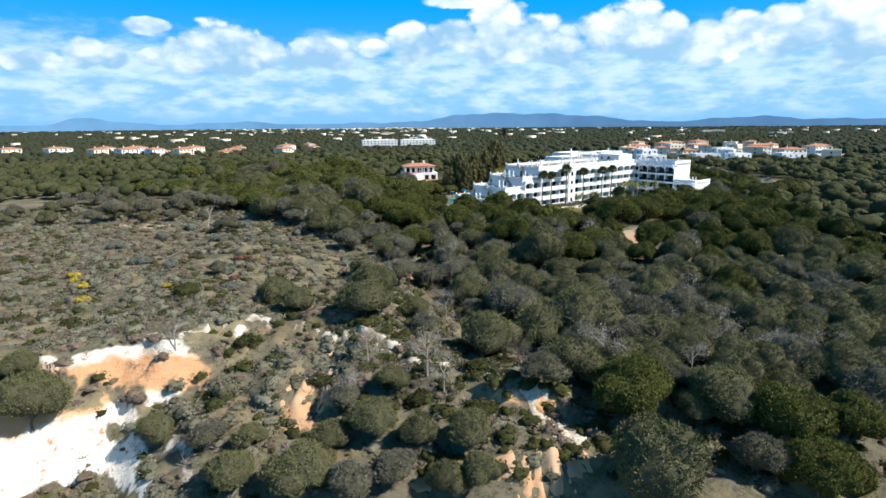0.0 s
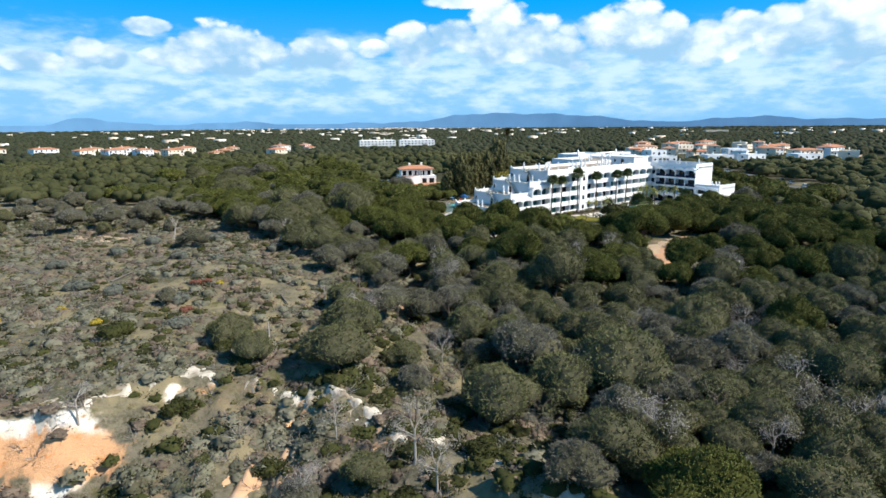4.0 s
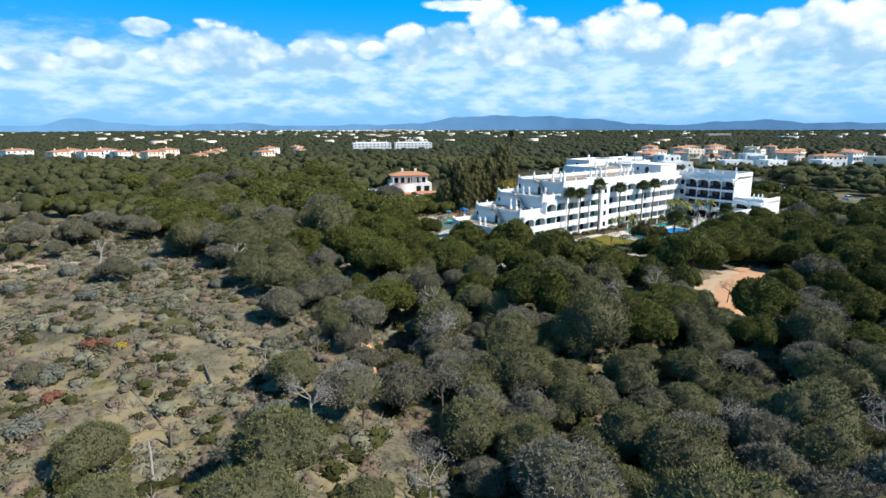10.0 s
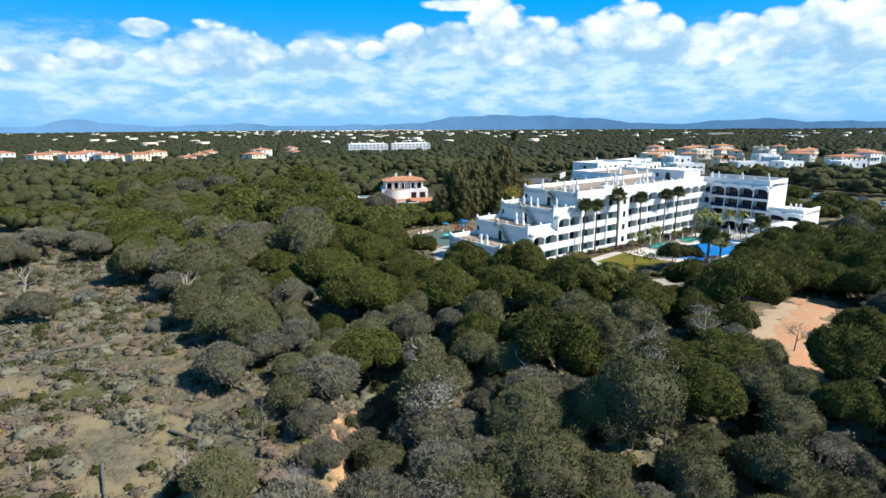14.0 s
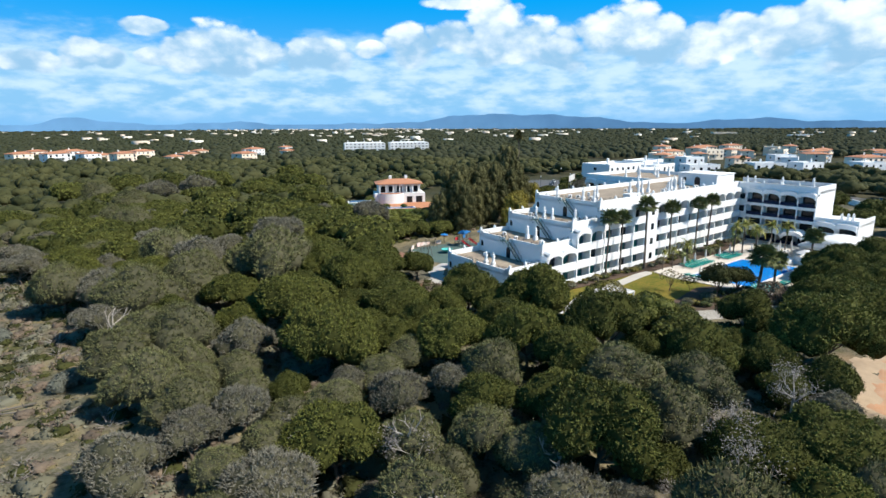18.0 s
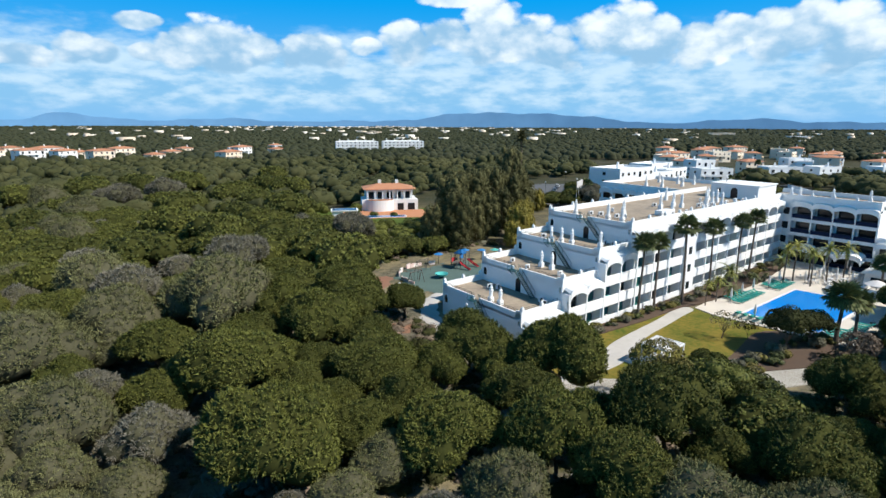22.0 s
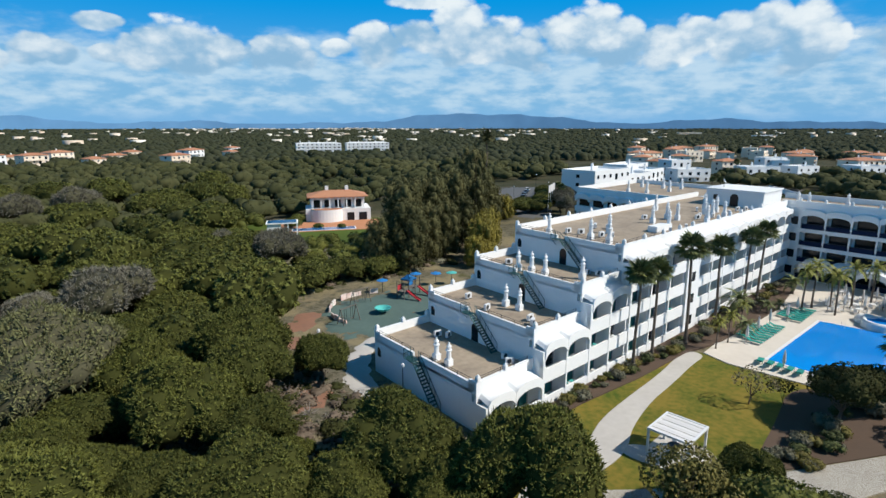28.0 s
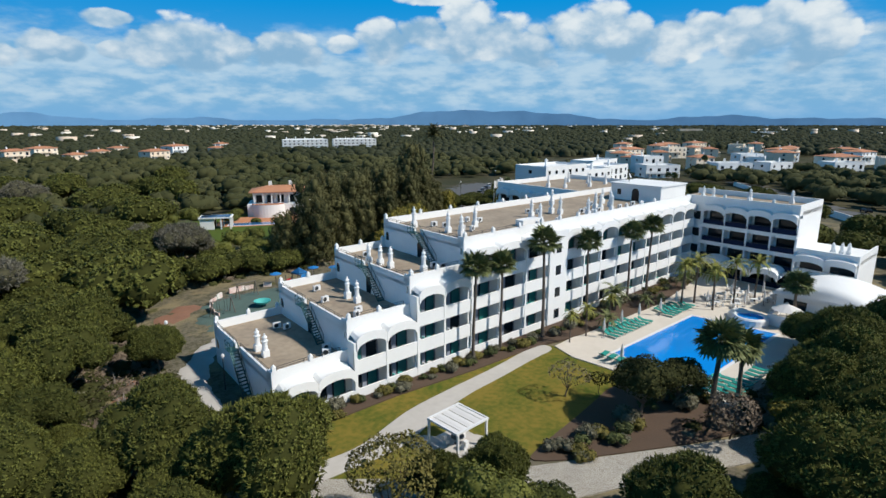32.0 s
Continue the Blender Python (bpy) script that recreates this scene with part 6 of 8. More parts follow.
# ---- palms and garden trees ----
def feather_frond(length, droop, mat, seed, pairs=16, leaf=0.5, name="frond"):
    rs = np.random.RandomState(seed)
    V, F = [], []
    pts = []
    for k in range(pairs + 1):
        f = k / pairs
        pts.append(np.array([length * f * (1 - 0.25 * f * droop), 0, length * (0.55 * f - (0.55 + 0.5 * droop) * f * f)]))
    for k in range(pairs):
        p, q = pts[k], pts[k + 1]
        w = 0.035 * (1 - k / pairs) + 0.008
        b = len(V)
        V += [p + (0, w, 0), p - (0, w, 0), q - (0, w, 0), q + (0, w, 0)]
        F += [(b, b + 1, b + 2), (b, b + 2, b + 3)]
        if k < 2:
            continue
        L = leaf * math.sin(math.pi * (0.12 + 0.85 * k / pairs)) * rs.uniform(0.85, 1.15)
        for sgn in (1, -1):
            tip = p + np.array([0.45 * L, sgn * L * 0.85, -0.35 * L * rs.uniform(0.6, 1.4)])
            b = len(V)
            V += [p, q, tip]
            F += [(b, b + 1, b + 2) if sgn > 0 else (b + 1, b, b + 2)]
    return tri_mesh(name, np.array(V), np.array(F), mat)


def fan_frond(length, mat, seed, blades=11):
    rs = np.random.RandomState(seed)
    V, F = [], []
    stem = length * 0.5
    V += [(0, 0.04, 0), (0, -0.04, 0), (stem, -0.02, 0.0), (stem, 0.02, 0.0)]
    F += [(0, 1, 2), (0, 2, 3)]
    for k in range(blades):
        a = math.radians(-100 + 200 * k / (blades - 1))
        L = length * 0.62 * (1 - 0.25 * abs(a) / 1.75) * rs.uniform(0.9, 1.1)
        d = np.array([math.cos(a), math.sin(a), -0.10 - 0.15 * abs(a)])
        s = np.array([-math.sin(a), math.cos(a), 0.15]) * 0.155 * length * 0.5
        p = np.array([stem, 0, 0])
        b = len(V)
        V += [p, p + d * L * 0.55 + s, p + d * L + (0, 0, -0.2 * L), p + d * L * 0.55 - s]
        F += [(b, b + 1, b + 2), (b, b + 2, b + 3)]
    return tri_mesh("frond", np.array(V), np.array(F), mat)


M_DEADFROND = material("dead_fronds", (0.20, 0.15, 0.10), 0.9, spread=0.3, second=(0.10, 0.075, 0.05), island=0.6)


def crown_of(t, meshes, top, n, seed, low=-0.9, high=1.25):
    rs = random.Random(seed)
    for k in range(n):
        f = new("frond", meshes[k % len(meshes)])
        f.parent = t
        tilt = low + (high - low) * (k + rs.uniform(0.0, 1.0)) / n
        f.matrix_basis = Matrix.Translation(top) @ Euler((0, 0, k * 2.39996 + rs.uniform(-0.2, 0.2))).to_matrix().to_4x4() @ Euler((0, -tilt, 0)).to_matrix().to_4x4() @ Matrix.Scale(rs.uniform(0.85, 1.12), 4)


def make_palm(name, label, height_, meshes, n, seed, r=0.2, skirt=True, lean=0.25, low=-0.9, high=1.25):
    rs = random.Random(seed)
    t = thing(name, label, "palm tree")
    bm = bmesh.new()
    pts = [Vector((lean * (k / 6) ** 2, 0.3 * lean * math.sin(k), height_ * k / 6 - (0.4 if k == 0 else 0))) for k in range(7)]
    for k in range(6):
        rod(bm, pts[k], pts[k + 1], r * (1.35 if k == 0 else 1.0 - 0.05 * k), r * (1.0 - 0.05 * k), 8)
    part("trunk", bm, M_PALMTRUNK, t)
    top = pts[-1]
    if skirt:
        V, F = [], []
        for k in range(26):
            a, l = rs.uniform(0, 6.28), rs.uniform(0.5, 1.1)
            b = len(V)
            c, s = math.cos(a), math.sin(a)
            z0 = top.z - rs.uniform(0.0, 0.5)
            V += [(top.x + c * 0.12 - s * 0.15, top.y + s * 0.12 + c * 0.15, z0), (top.x + c * 0.12 + s * 0.15, top.y + s * 0.12 - c * 0.15, z0), (top.x + c * rs.uniform(0.35, 0.7), top.y + s * rs.uniform(0.35, 0.7), z0 - l)]
            F.append((b, b + 1, b + 2))
        k = new("dead_skirt", tri_mesh("dead_skirt", np.array(V), np.array(F), M_DEADFROND))
        k.parent = t
    crown_of(t, meshes, top, n, seed, low, high)
    return t


def plant_copies(src, rows, group):
    """Copies at rows of (x, y, scale, turn) on the hotel's plot."""
    for k, (x, y, s, a) in enumerate(rows):
        p = on_plot(x, y)
        c = copy_thing(src, Matrix.LocRotScale((p.x, p.y, 0.0), Euler((0, 0, radians(a))), (s, s, s)))
        c["group"] = group


fans = [fan_frond(1.75, M_PALM, 5), fan_frond(1.95, M_PALM, 6)]
tall_fan = make_palm("fan_palm", "tall fan palm with a slender brown trunk", 11.4, fans, 36, 3, 0.19, True, 0.25, -0.55, 1.45)
tall_fan.matrix_world = plot_pose(23.5, -2.9, 0, 10)
tall_fan["group"] = "fan palms along the hotel"
plant_copies(tall_fan, [(28.4, -2.7, 0.95, 70), (35.5, -3.6, 1.12, 130), (46, -3.0, 0.99, 200), (57.5, -2.8, 0.97, 250), (63.5, -2.8, 0.99, 300)], "fan palms along the hotel")
pool_fan = make_palm("fan_palm", "stout fan palm beside the pool", 6.6, [fan_frond(2.3, M_PALM, 7), fan_frond(2.5, M_PALM, 8)], 48, 9, 0.27, True, 0.25, -0.6, 1.45)
pool_fan.matrix_world = plot_pose(35.7, -25.9, 0.0, 20)
pool_fan["group"] = "fan palms by the pool"
plant_copies(pool_fan, [(38.6, -27.2, 0.86, 100), (67.4, -23.4, 0.85, 210)], "fan palms by the pool")
feathers = [feather_frond(2.7, 1.0, M_PALMY, 12), feather_frond(2.4, 0.8, M_PALMY, 13)]
queen = make_palm("feather_palm", "feather palm with arching yellow-green fronds", 6.2, feathers, 22, 14, 0.15, False, 0.15, -0.5, 1.3)
queen.matrix_world = plot_pose(61.5, -9.9, 0.1, 0)
queen["group"] = "feather palms on the pool terrace"
plant_copies(queen, [(64.8, -10.4, 1.05, 40), (63.5, -13.8, 0.95, 85), (69.2, -14.6, 1.0, 140), (67.2, -12.2, 0.9, 190), (72.5, -16.5, 1.0, 20), (40.2, -7.2, 0.62, 230), (36.9, -7.0, 0.6, 290), (47.2, -6.2, 0.55, 330)], "feather palms on the pool terrace")
low_palm = make_palm("dwarf_palm", "short palm with green arching fronds", 1.6, [feather_frond(2.0, 0.9, M_PALM, 15)], 20, 16, 0.22, False, 0.1, -0.4, 1.3)
low_palm.matrix_world = plot_pose(44.2, -7.8, 0.0, 0)
low_palm["group"] = "dwarf palms"
plant_copies(low_palm, [(52, -4.0, 1.5, 50), (56.8, -6.6, 0.8, 100), (70.5, -6.0, 1.2, 10), (60, -7.2, 0.7, 60)], "dwarf palms")
date = make_palm("date_palm", "very tall date palm above the trees", 23.0, [feather_frond(4.8, 0.4, M_CASUARINA, 17, 20, 1.0)], 46, 18, 0.32, True, 1.2, -0.3, 1.5)
date.matrix_world = pose(91.9, 98.6, 0, 0, 0, 40)


def make_casuarina(seed, tall, wide, mat, name="casuarina", label="tall feathery evergreen with drooping brownish foliage", count=5600):
    """A tall ragged tree: one stem, many upswept plumes of fine needles."""
    rs = np.random.RandomState(seed)
    t = thing(name, label, "tree")
    bm = bmesh.new()
    rod(bm, (0, 0, -0.3), (0.2, 0.1, tall * 0.5), 0.28, 0.18, 8)
    rod(bm, (0.2, 0.1, tall * 0.5), (0, 0, tall * 0.93), 0.18, 0.04, 6)
    lob = []
    for k in range(40):
        f = 0.10 + 0.88 * k / 40
        r = wide * (0.45 + 0.75 * math.sin(math.pi * (0.18 + 0.75 * f))) * rs.uniform(0.35, 0.8)
        a = k * 2.4 + rs.uniform(-0.4, 0.4)
        lob.append((r * math.cos(a), r * math.sin(a), tall * f, wide * rs.uniform(0.26, 0.46), wide * rs.uniform(0.32, 0.62)))
        rod(bm, (0.1, 0.05, tall * max(0.06, f - 0.10)), (r * 0.8 * math.cos(a), r * 0.8 * math.sin(a), tall * f), 0.06, 0.02, 4)
    part("trunk", bm, M_BARK, t)
    Vc, Fc = crown_arrays(seed, np.array(lob), count, 0.34, 0.66, -0.8, 2)
    c = new("crown", tri_mesh("crown", Vc, Fc, mat, True))
    c.parent = t
    return t


cas = [make_casuarina(101, 13, 3.4, M_CASUARINA), make_casuarina(102, 16, 3.8, M_CASUARINA), make_casuarina(103, 21.3, 4.4, M_CASUARINA)]
for c, (x, y) in zip(cas, ((29, 52), (44, 64), (75.7, 86.6))):
    c.matrix_world = pose(x, y, 0, 0, 0, x * 7)
    c["group"] = "tall evergreens behind the hotel"
rs = random.Random(77)
for k, (x, y, s) in enumerate(((24, 55, 0.8), (31, 58, 0.95), (36, 56, 0.9), (37, 63, 1.0), (42, 57, 0.85), (49, 70, 0.95), (52, 63, 0.8), (57, 72, 0.95), (60, 78, 1.0), (66, 74, 0.9), (68, 84, 1.05), (74, 79, 0.9), (81, 84, 0.85), (84, 92, 0.8), (63, 90, 0.85), (40, 71, 0.8),
                                ("t", 80, 0.80), ("t", 83, 0.9))):
    if x == "t":
        x = 71.0 + (y - 80)
    c = copy_thing(cas[k % 2] if k < 16 else cas[2], Matrix.LocRotScale((x, y, 0), Euler((0, 0, rs.uniform(0, 6.28))), (s, s, s * rs.uniform(0.9, 1.1))))
yellow_tree = make_casuarina(111, 8.5, 3.0, M_YELLOWLEAF, "yellow_tree", "bushy tree with yellowing leaves", 3000)
yellow_tree.matrix_world = pose(46, 50, 0)
for x, y, s in ((52, 55, 0.95), (60, 62, 0.9), (41, 46.5, 0.7), (87, 84, 0.8)):
    copy_thing(yellow_tree, pose(x, y, 0, 0, 0, x * 9) @ Matrix.Scale(s, 4))


def make_leafy(name, label, seed, tall, wide, mat, count=1500, tuft=0.3, shrink=0.0, n=14, r0=0.14, bark=None):
    rs = np.random.RandomState(seed)
    lob = lobes_of(rs, n, wide, tall * 0.5, tall * 0.82, wide * 0.42)
    t = thing(name, label, "tree")
    part("trunk", trunk_bm(rs, lob, tall * 0.55, r0, 9, 0.25), bark or M_BARK, t)
    Vc, Fc = crown_arrays(seed + 1, lob, count, tuft, shrink, -0.8, 2)
    c = new("crown", tri_mesh("crown", Vc, Fc, mat, True))
    c.parent = t
    return t


def put(t, x, y, s=1.0, a=0.0):
    t.matrix_world = Matrix.LocRotScale((x, y, ground_z(x, y)), Euler((0, 0, radians(a))), (s, s, s))
    return t


M_GARDENLEAF = material("sparse_olive_leaves", (0.15, 0.125, 0.028), 0.8, spread=0.35, second=(0.065, 0.062, 0.015), island=0.9)
put(make_leafy("garden_tree", "open garden tree with sparse yellow-green leaves", 121, 8.4, 2.9, M_GARDENLEAF, 3000, 0.22), 0.6, -19.3)
put(make_leafy("small_pine", "young dark pine beside the cobbled path", 122, 5.0, 2.9, M_PINE, 3400, 0.2, 0.85), 4.6, -23.6, 1.15)
put(make_leafy("small_pine", "young dark pine beside the cobbled path", 123, 4.4, 2.4, M_PINE, 2600, 0.2, 0.85), 8.6, -26.6)
put(make_leafy("garden_pine", "dark bushy pine on the lawn by the pool", 124, 6.2, 3.0, M_SCRUB2, 4400, 0.22, 0.8, 18, 0.2), 28.2, -20.6)
put(make_leafy("garden_pine", "dark bushy pine on the lawn by the pool", 125, 5.2, 2.4, M_SCRUB2, 3400, 0.22, 0.8, 16, 0.18), 32.4, -21.6)
M_BARELEAF = material("sparse_twigs", (0.20, 0.17, 0.09), 0.9, spread=0.3, second=(0.12, 0.10, 0.06), island=0.7)
put(make_leafy("bare_tree", "small nearly bare garden tree", 126, 4.2, 1.9, M_BARELEAF, 420, 0.22, 0.0, 12, 0.10), 25.6, -13.4)
put(make_leafy("bare_tree", "small nearly bare garden tree", 127, 2.8, 1.3, M_SCRUB2, 300, 0.22, 0.0, 10, 0.07), 28.2, -15.6)
put(make_leafy("red_shrub_tree", "reddish-brown leafless shrub tree", 128, 4.2, 2.4, M_BRUSH, 1100, 0.3, 0.0, 14, 0.1), 30.6, -27.5)
put(make_leafy("olive_tree", "yellow-green bushy tree by the pool", 129, 4.2, 1.9, M_YELLOWLEAF, 1900, 0.2, 0.6, 14, 0.15), 35.2, -31.0)
rs = random.Random(31)
for k, (x, y, s) in enumerate(((52, -40, 0.75), (43, -42, 0.8), (60, -41, 0.8), (47, -45, 1.0), (36, -45, 0.95), (55, -43, 1.1), (69, -37, 1.0), (75, -35, 0.9), (64, -41, 1.1), (2, -31, 0.9), (1, 50, 0.75), (8, 52, 0.8), (15, 54, 0.8), (22, 52, 0.7), (-4, 46, 0.7), (3, 58, 0.8), (12, 61, 0.75))):
    c = copy_thing(far_pines[k % 3] if k > 5 else pines[k % 4], Matrix.LocRotScale((x, y, -0.6), Euler((0, 0, rs.uniform(0, 6))), (s, s, s * 0.95)))


# ---- sparse, dead and fallen trees ----
def branchy(bm, rs, p, d, length, r, depth, twigs):
    q = p + d * length
    rod(bm, p, q, r, r * 0.62, 5)
    if depth == 0:
        twigs.append((q, d))
        return
    for k in range(rs.choice((2, 3))):
        e = (d + Vector((rs.uniform(-0.8, 0.8), rs.uniform(-0.8, 0.8), rs.uniform(-0.25, 0.5)))).normalized()
        branchy(bm, rs, p.lerp(q, rs.uniform(0.6, 1.0)), e, length * rs.uniform(0.55, 0.8), r * 0.55, depth - 1, twigs)


def make_sparse(seed, tall, mat, name, label, leaf=True, bark=None, depth=3):
    """A thin-crowned tree: clear stem, twiggy head with few needles."""
    rs = random.Random(seed)
    t = thing(name, label, "tree")
    bm = bmesh.new()
    twigs = []
    top = Vector((rs.uniform(-0.3, 0.3), rs.uniform(-0.3, 0.3), tall * 0.55))
    rod(bm, (0, 0, -0.3), top, 0.15, 0.10, 6)
    for k in range(5):
        a = k * 1.257 + rs.uniform(-0.3, 0.3)
        branchy(bm, rs, top - Vector((0, 0, tall * 0.05 * k)), Vector((math.cos(a), math.sin(a), rs.uniform(0.4, 1.2))).normalized(), tall * 0.20, 0.06, depth, twigs)
    part("trunk", bm, bark or M_BARK, t)
    if leaf:
        n = np.random.RandomState(seed)
        P = np.array([tuple(q) for q, d in twigs for _ in range(13)]) + n.normal(0, 0.42, (13 * len(twigs), 3))
        N = np.array([tuple(d * 0.4 + Vector((0, 0, 0.7))) for q, d in twigs for _ in range(13)])
        V, F = cards(P, N, 0.105, n, 0.8, 0.0, 0.45)
        c = new("crown", tri_mesh("crown", V, F, mat))
        c.parent = t
    return t


sparse = [make_sparse(141, 7.0, M_SILVER, "thin_pine", "spindly pine with a sparse grey crown"), make_sparse(142, 6.2, M_TWIG, "thin_pine", "spindly pine with a sparse dry crown", bark=M_DEADWOOD), make_sparse(143, 7.4, M_DUSTY, "thin_pine", "spindly pine with a sparse olive crown"), make_sparse(144, 5.8, M_TWIG, "thin_pine", "spindly pine with a sparse dry crown", bark=M_DEADWOOD)]
thin = [(x, y, min(max(r / 2.4, 0.8), 1.4)) for x, y, r in thin_placed]
_r = random.Random(8)
while len(thin) < 74:
    _u, _v = _r.uniform(-16, 55), _r.uniform(62, 140)
    _x, _y = to_world(_u, _v)
    if all((_x - a) ** 2 + (_y - b) ** 2 > 16 for a, b, c in thin):
        thin.append((float(_x), float(_y), _r.uniform(0.7, 1.1)))
for t, (x, y, s) in zip(sparse, thin):
    put(t, x, y, s)
    t["group"] = "spindly pines"
for k, (x, y, s) in enumerate(thin[4:]):
    copy_thing(sparse[k % 4], Matrix.LocRotScale((x, y, ground_z(x, y)), Euler((0, 0, k * 2.1)), (s, s, s)))
dead = make_sparse(151, 4.6, M_TWIG, "dead_tree", "bleached dead tree with bare forked limbs", False, M_DEADWOOD, 2)
dead.matrix_world = Matrix.Translation((-58.2, 13.2, ground_z(-58.2, 13.2))) @ Matrix.Rotation(radians(32), 4, Vector((0.578, 0.816, 0))) @ Matrix.Rotation(radians(30), 4, 'Z') @ Matrix.Scale(1.75, 4)
for x, y, s, a in ((-28.1, -61.6, 0.9, 120), (-36.9, -29.5, 1.1, 200), (-28.2, -37.6, 1.0, 300), (-66, -34, 0.5, 80), (-79, 33, 0.9, 50)):
    copy_thing(dead, Matrix.LocRotScale((x, y, ground_z(x, y)), Euler((0.25, 0.1, radians(a))), (s, s, s)))


def fallen_log(xa, ya, xb, yb, r=0.17, lift=0.25, seed=0):
    rs = random.Random(seed)
    a, b = Vector((xa, ya, ground_z(xa, ya) + lift)), Vector((xb, yb, ground_z(xb, yb) + 0.35))
    t = thing("fallen_log", "grey fallen pine trunk with broken branch stubs", "log", group="fallen logs on the heath")
    bm = bmesh.new()
    m = a.lerp(b, 0.5) + Vector((rs.uniform(-0.2, 0.2), rs.uniform(-0.2, 0.2), 0.05))
    rod(bm, a, m, r, r * 0.8, 7)
    rod(bm, m, b, r * 0.8, r * 0.4, 7)
    part("trunk", bm, M_LOG, t)
    for k in range(4):
        p = a.lerp(b, rs.uniform(0.35, 0.98))
        bm = bmesh.new()
        rod(bm, p, p + Vector((rs.uniform(-0.7, 0.7), rs.uniform(-0.7, 0.7), rs.uniform(0.15, 0.7))), 0.05, 0.02, 4)
        part("branch", bm, M_LOG, t)


LOGS = [(-79.8, 0.5, -64.6, 0.6), (-76.4, 2, -66.3, -0.7), (-72.5, -8.6, -66.1, -15.1), (-65.7, -26.4, -62.9, -30.6), (-81, -26.1, -78, -37.2), (-71.7, -28.3, -72, -34.1), (-89.2, -18.9, -83.8, -22), (-72.4, -36.2, -69.4, -35.6), (-62.2, -3.7, -57.5, -1.3),
        (-55.3, -28.1, -54.1, -32.7), (-96, -4, -90, 3), (-86, 12, -77, 16), (-70, 14, -76, 22), (-50, -6, -45, -9), (-98, -44, -93, -49)]
for k, q in enumerate(LOGS):
    fallen_log(*q, seed=k)
for k, (x, y, h) in enumerate(((-80.5, -49.4, 4.2), (-77.8, -40.4, 2.6), (-72.6, -8.4, 1.0), (-80.9, -25.8, 0.9), (-74.5, -17, 0.6), (-70.5, -21, 0.7), (-84, -21.8, 1.0), (-68.8, -24.5, 0.7), (-76.8, -13, 0.6), (-88, -4, 0.9))):
    s = thing("snag", "broken standing dead trunk", "dead trunk", pose(x, y, ground_z(x, y)), group="stumps and snags")
    bm = bmesh.new()
    rod(bm, (0, 0, -0.2), (0.1, 0.05, h * 0.7), 0.16, 0.12, 7)
    rod(bm, (0.1, 0.05, h * 0.7), (0.05, 0.1, h), 0.12, 0.07, 6)
    part("trunk", bm, M_LOG if k else M_DEADWOOD, s)
    bm = bmesh.new()
    rod(bm, (0.05, 0, h * 0.8), (0.5, 0.3, h * 0.95), 0.04, 0.015, 4)
    part("branch", bm, M_LOG, s)


# ---- bushes that stand out ----
def bush(name, label, x, y, r, h, mat, seed, count=420, tuft=0.22):
    rs = np.random.RandomState(seed)
    lob = lobes_of(rs, 9, r, h * 0.35, h * 0.7, r * 0.5)
    t = thing(name, label, "bush", pose(x, y, ground_z(x, y)))
    Vc, Fc = crown_arrays(seed, lob, count, tuft, 0.92, -0.5, 2)
    c = new("foliage", tri_mesh("foliage", Vc, Fc, mat, True))
    c.parent = t
    return t


M_RUST = material("rusty_leaves", (0.22, 0.085, 0.055), 0.9, spread=0.3, second=(0.13, 0.06, 0.04), island=0.8)
M_BLUEGREY = material("blue_grey_leaves", (0.150, 0.155, 0.125), 0.9, spread=0.3, second=(0.085, 0.090, 0.070), island=0.9)
for k, (x, y, r) in enumerate(((-112.5, -21.2, 1.0), (-79.9, -19.5, 0.6), (-113.4, -16.3, 0.9), (-112.8, -29.4, 1.1), (-99.9, -31.1, 0.7), (-113.5, -13, 1.2), (-104, -20, 0.6))):
    bush("gorse_bush", "gorse bush in bright yellow flower", x, y, r, r * 1.1, M_GORSE, 200 + k, 220)
for k, (x, y, r) in enumerate(((-83.4, -17, 1.0), (-87.3, -29.2, 0.9), (-81.5, -17.4, 0.7), (-69, -46, 0.8))):
    bush("rusty_bush", "low rusty brown bush on the heath", x, y, r, r * 0.8, M_RUST, 220 + k, 260)
for k, (x, y, r) in enumerate(((-85.7, -44.8, 2.2), (-87.5, -23.6, 1.8), (-68.6, -43.6, 2.0), (-90, -36, 1.5), (-96, -12, 1.7), (-82, 8, 1.6), (-101, -6, 1.9), (-76, -2, 1.3), (-92, 22, 2.0), (-104, 14, 1.8), (-84, 30, 2.1), (-70, 26, 1.9), (-62, 4, 1.6), (-73, -57, 1.5))):
    bush("grey_bush", "spreading blue-grey heath bush", x, y, r, r * 0.75, M_BLUEGREY, 240 + k, 900, 0.24)
for k, (x, y, r) in enumerate(((-98, -38.5, 2.2), (-86.5, -48.5, 1.6), (-74, -60, 1.6), (-94, -60, 1.4), (-70, -84, 1.6), (-80, -84, 1.4), (-88, -72, 1.5), (-76, -92, 1.6), (-60, -42, 1.5))):
    bush("dark_bush", "dense dark green bush", x, y, r, r * 0.8, M_SCRUB2, 260 + k, 900, 0.24)

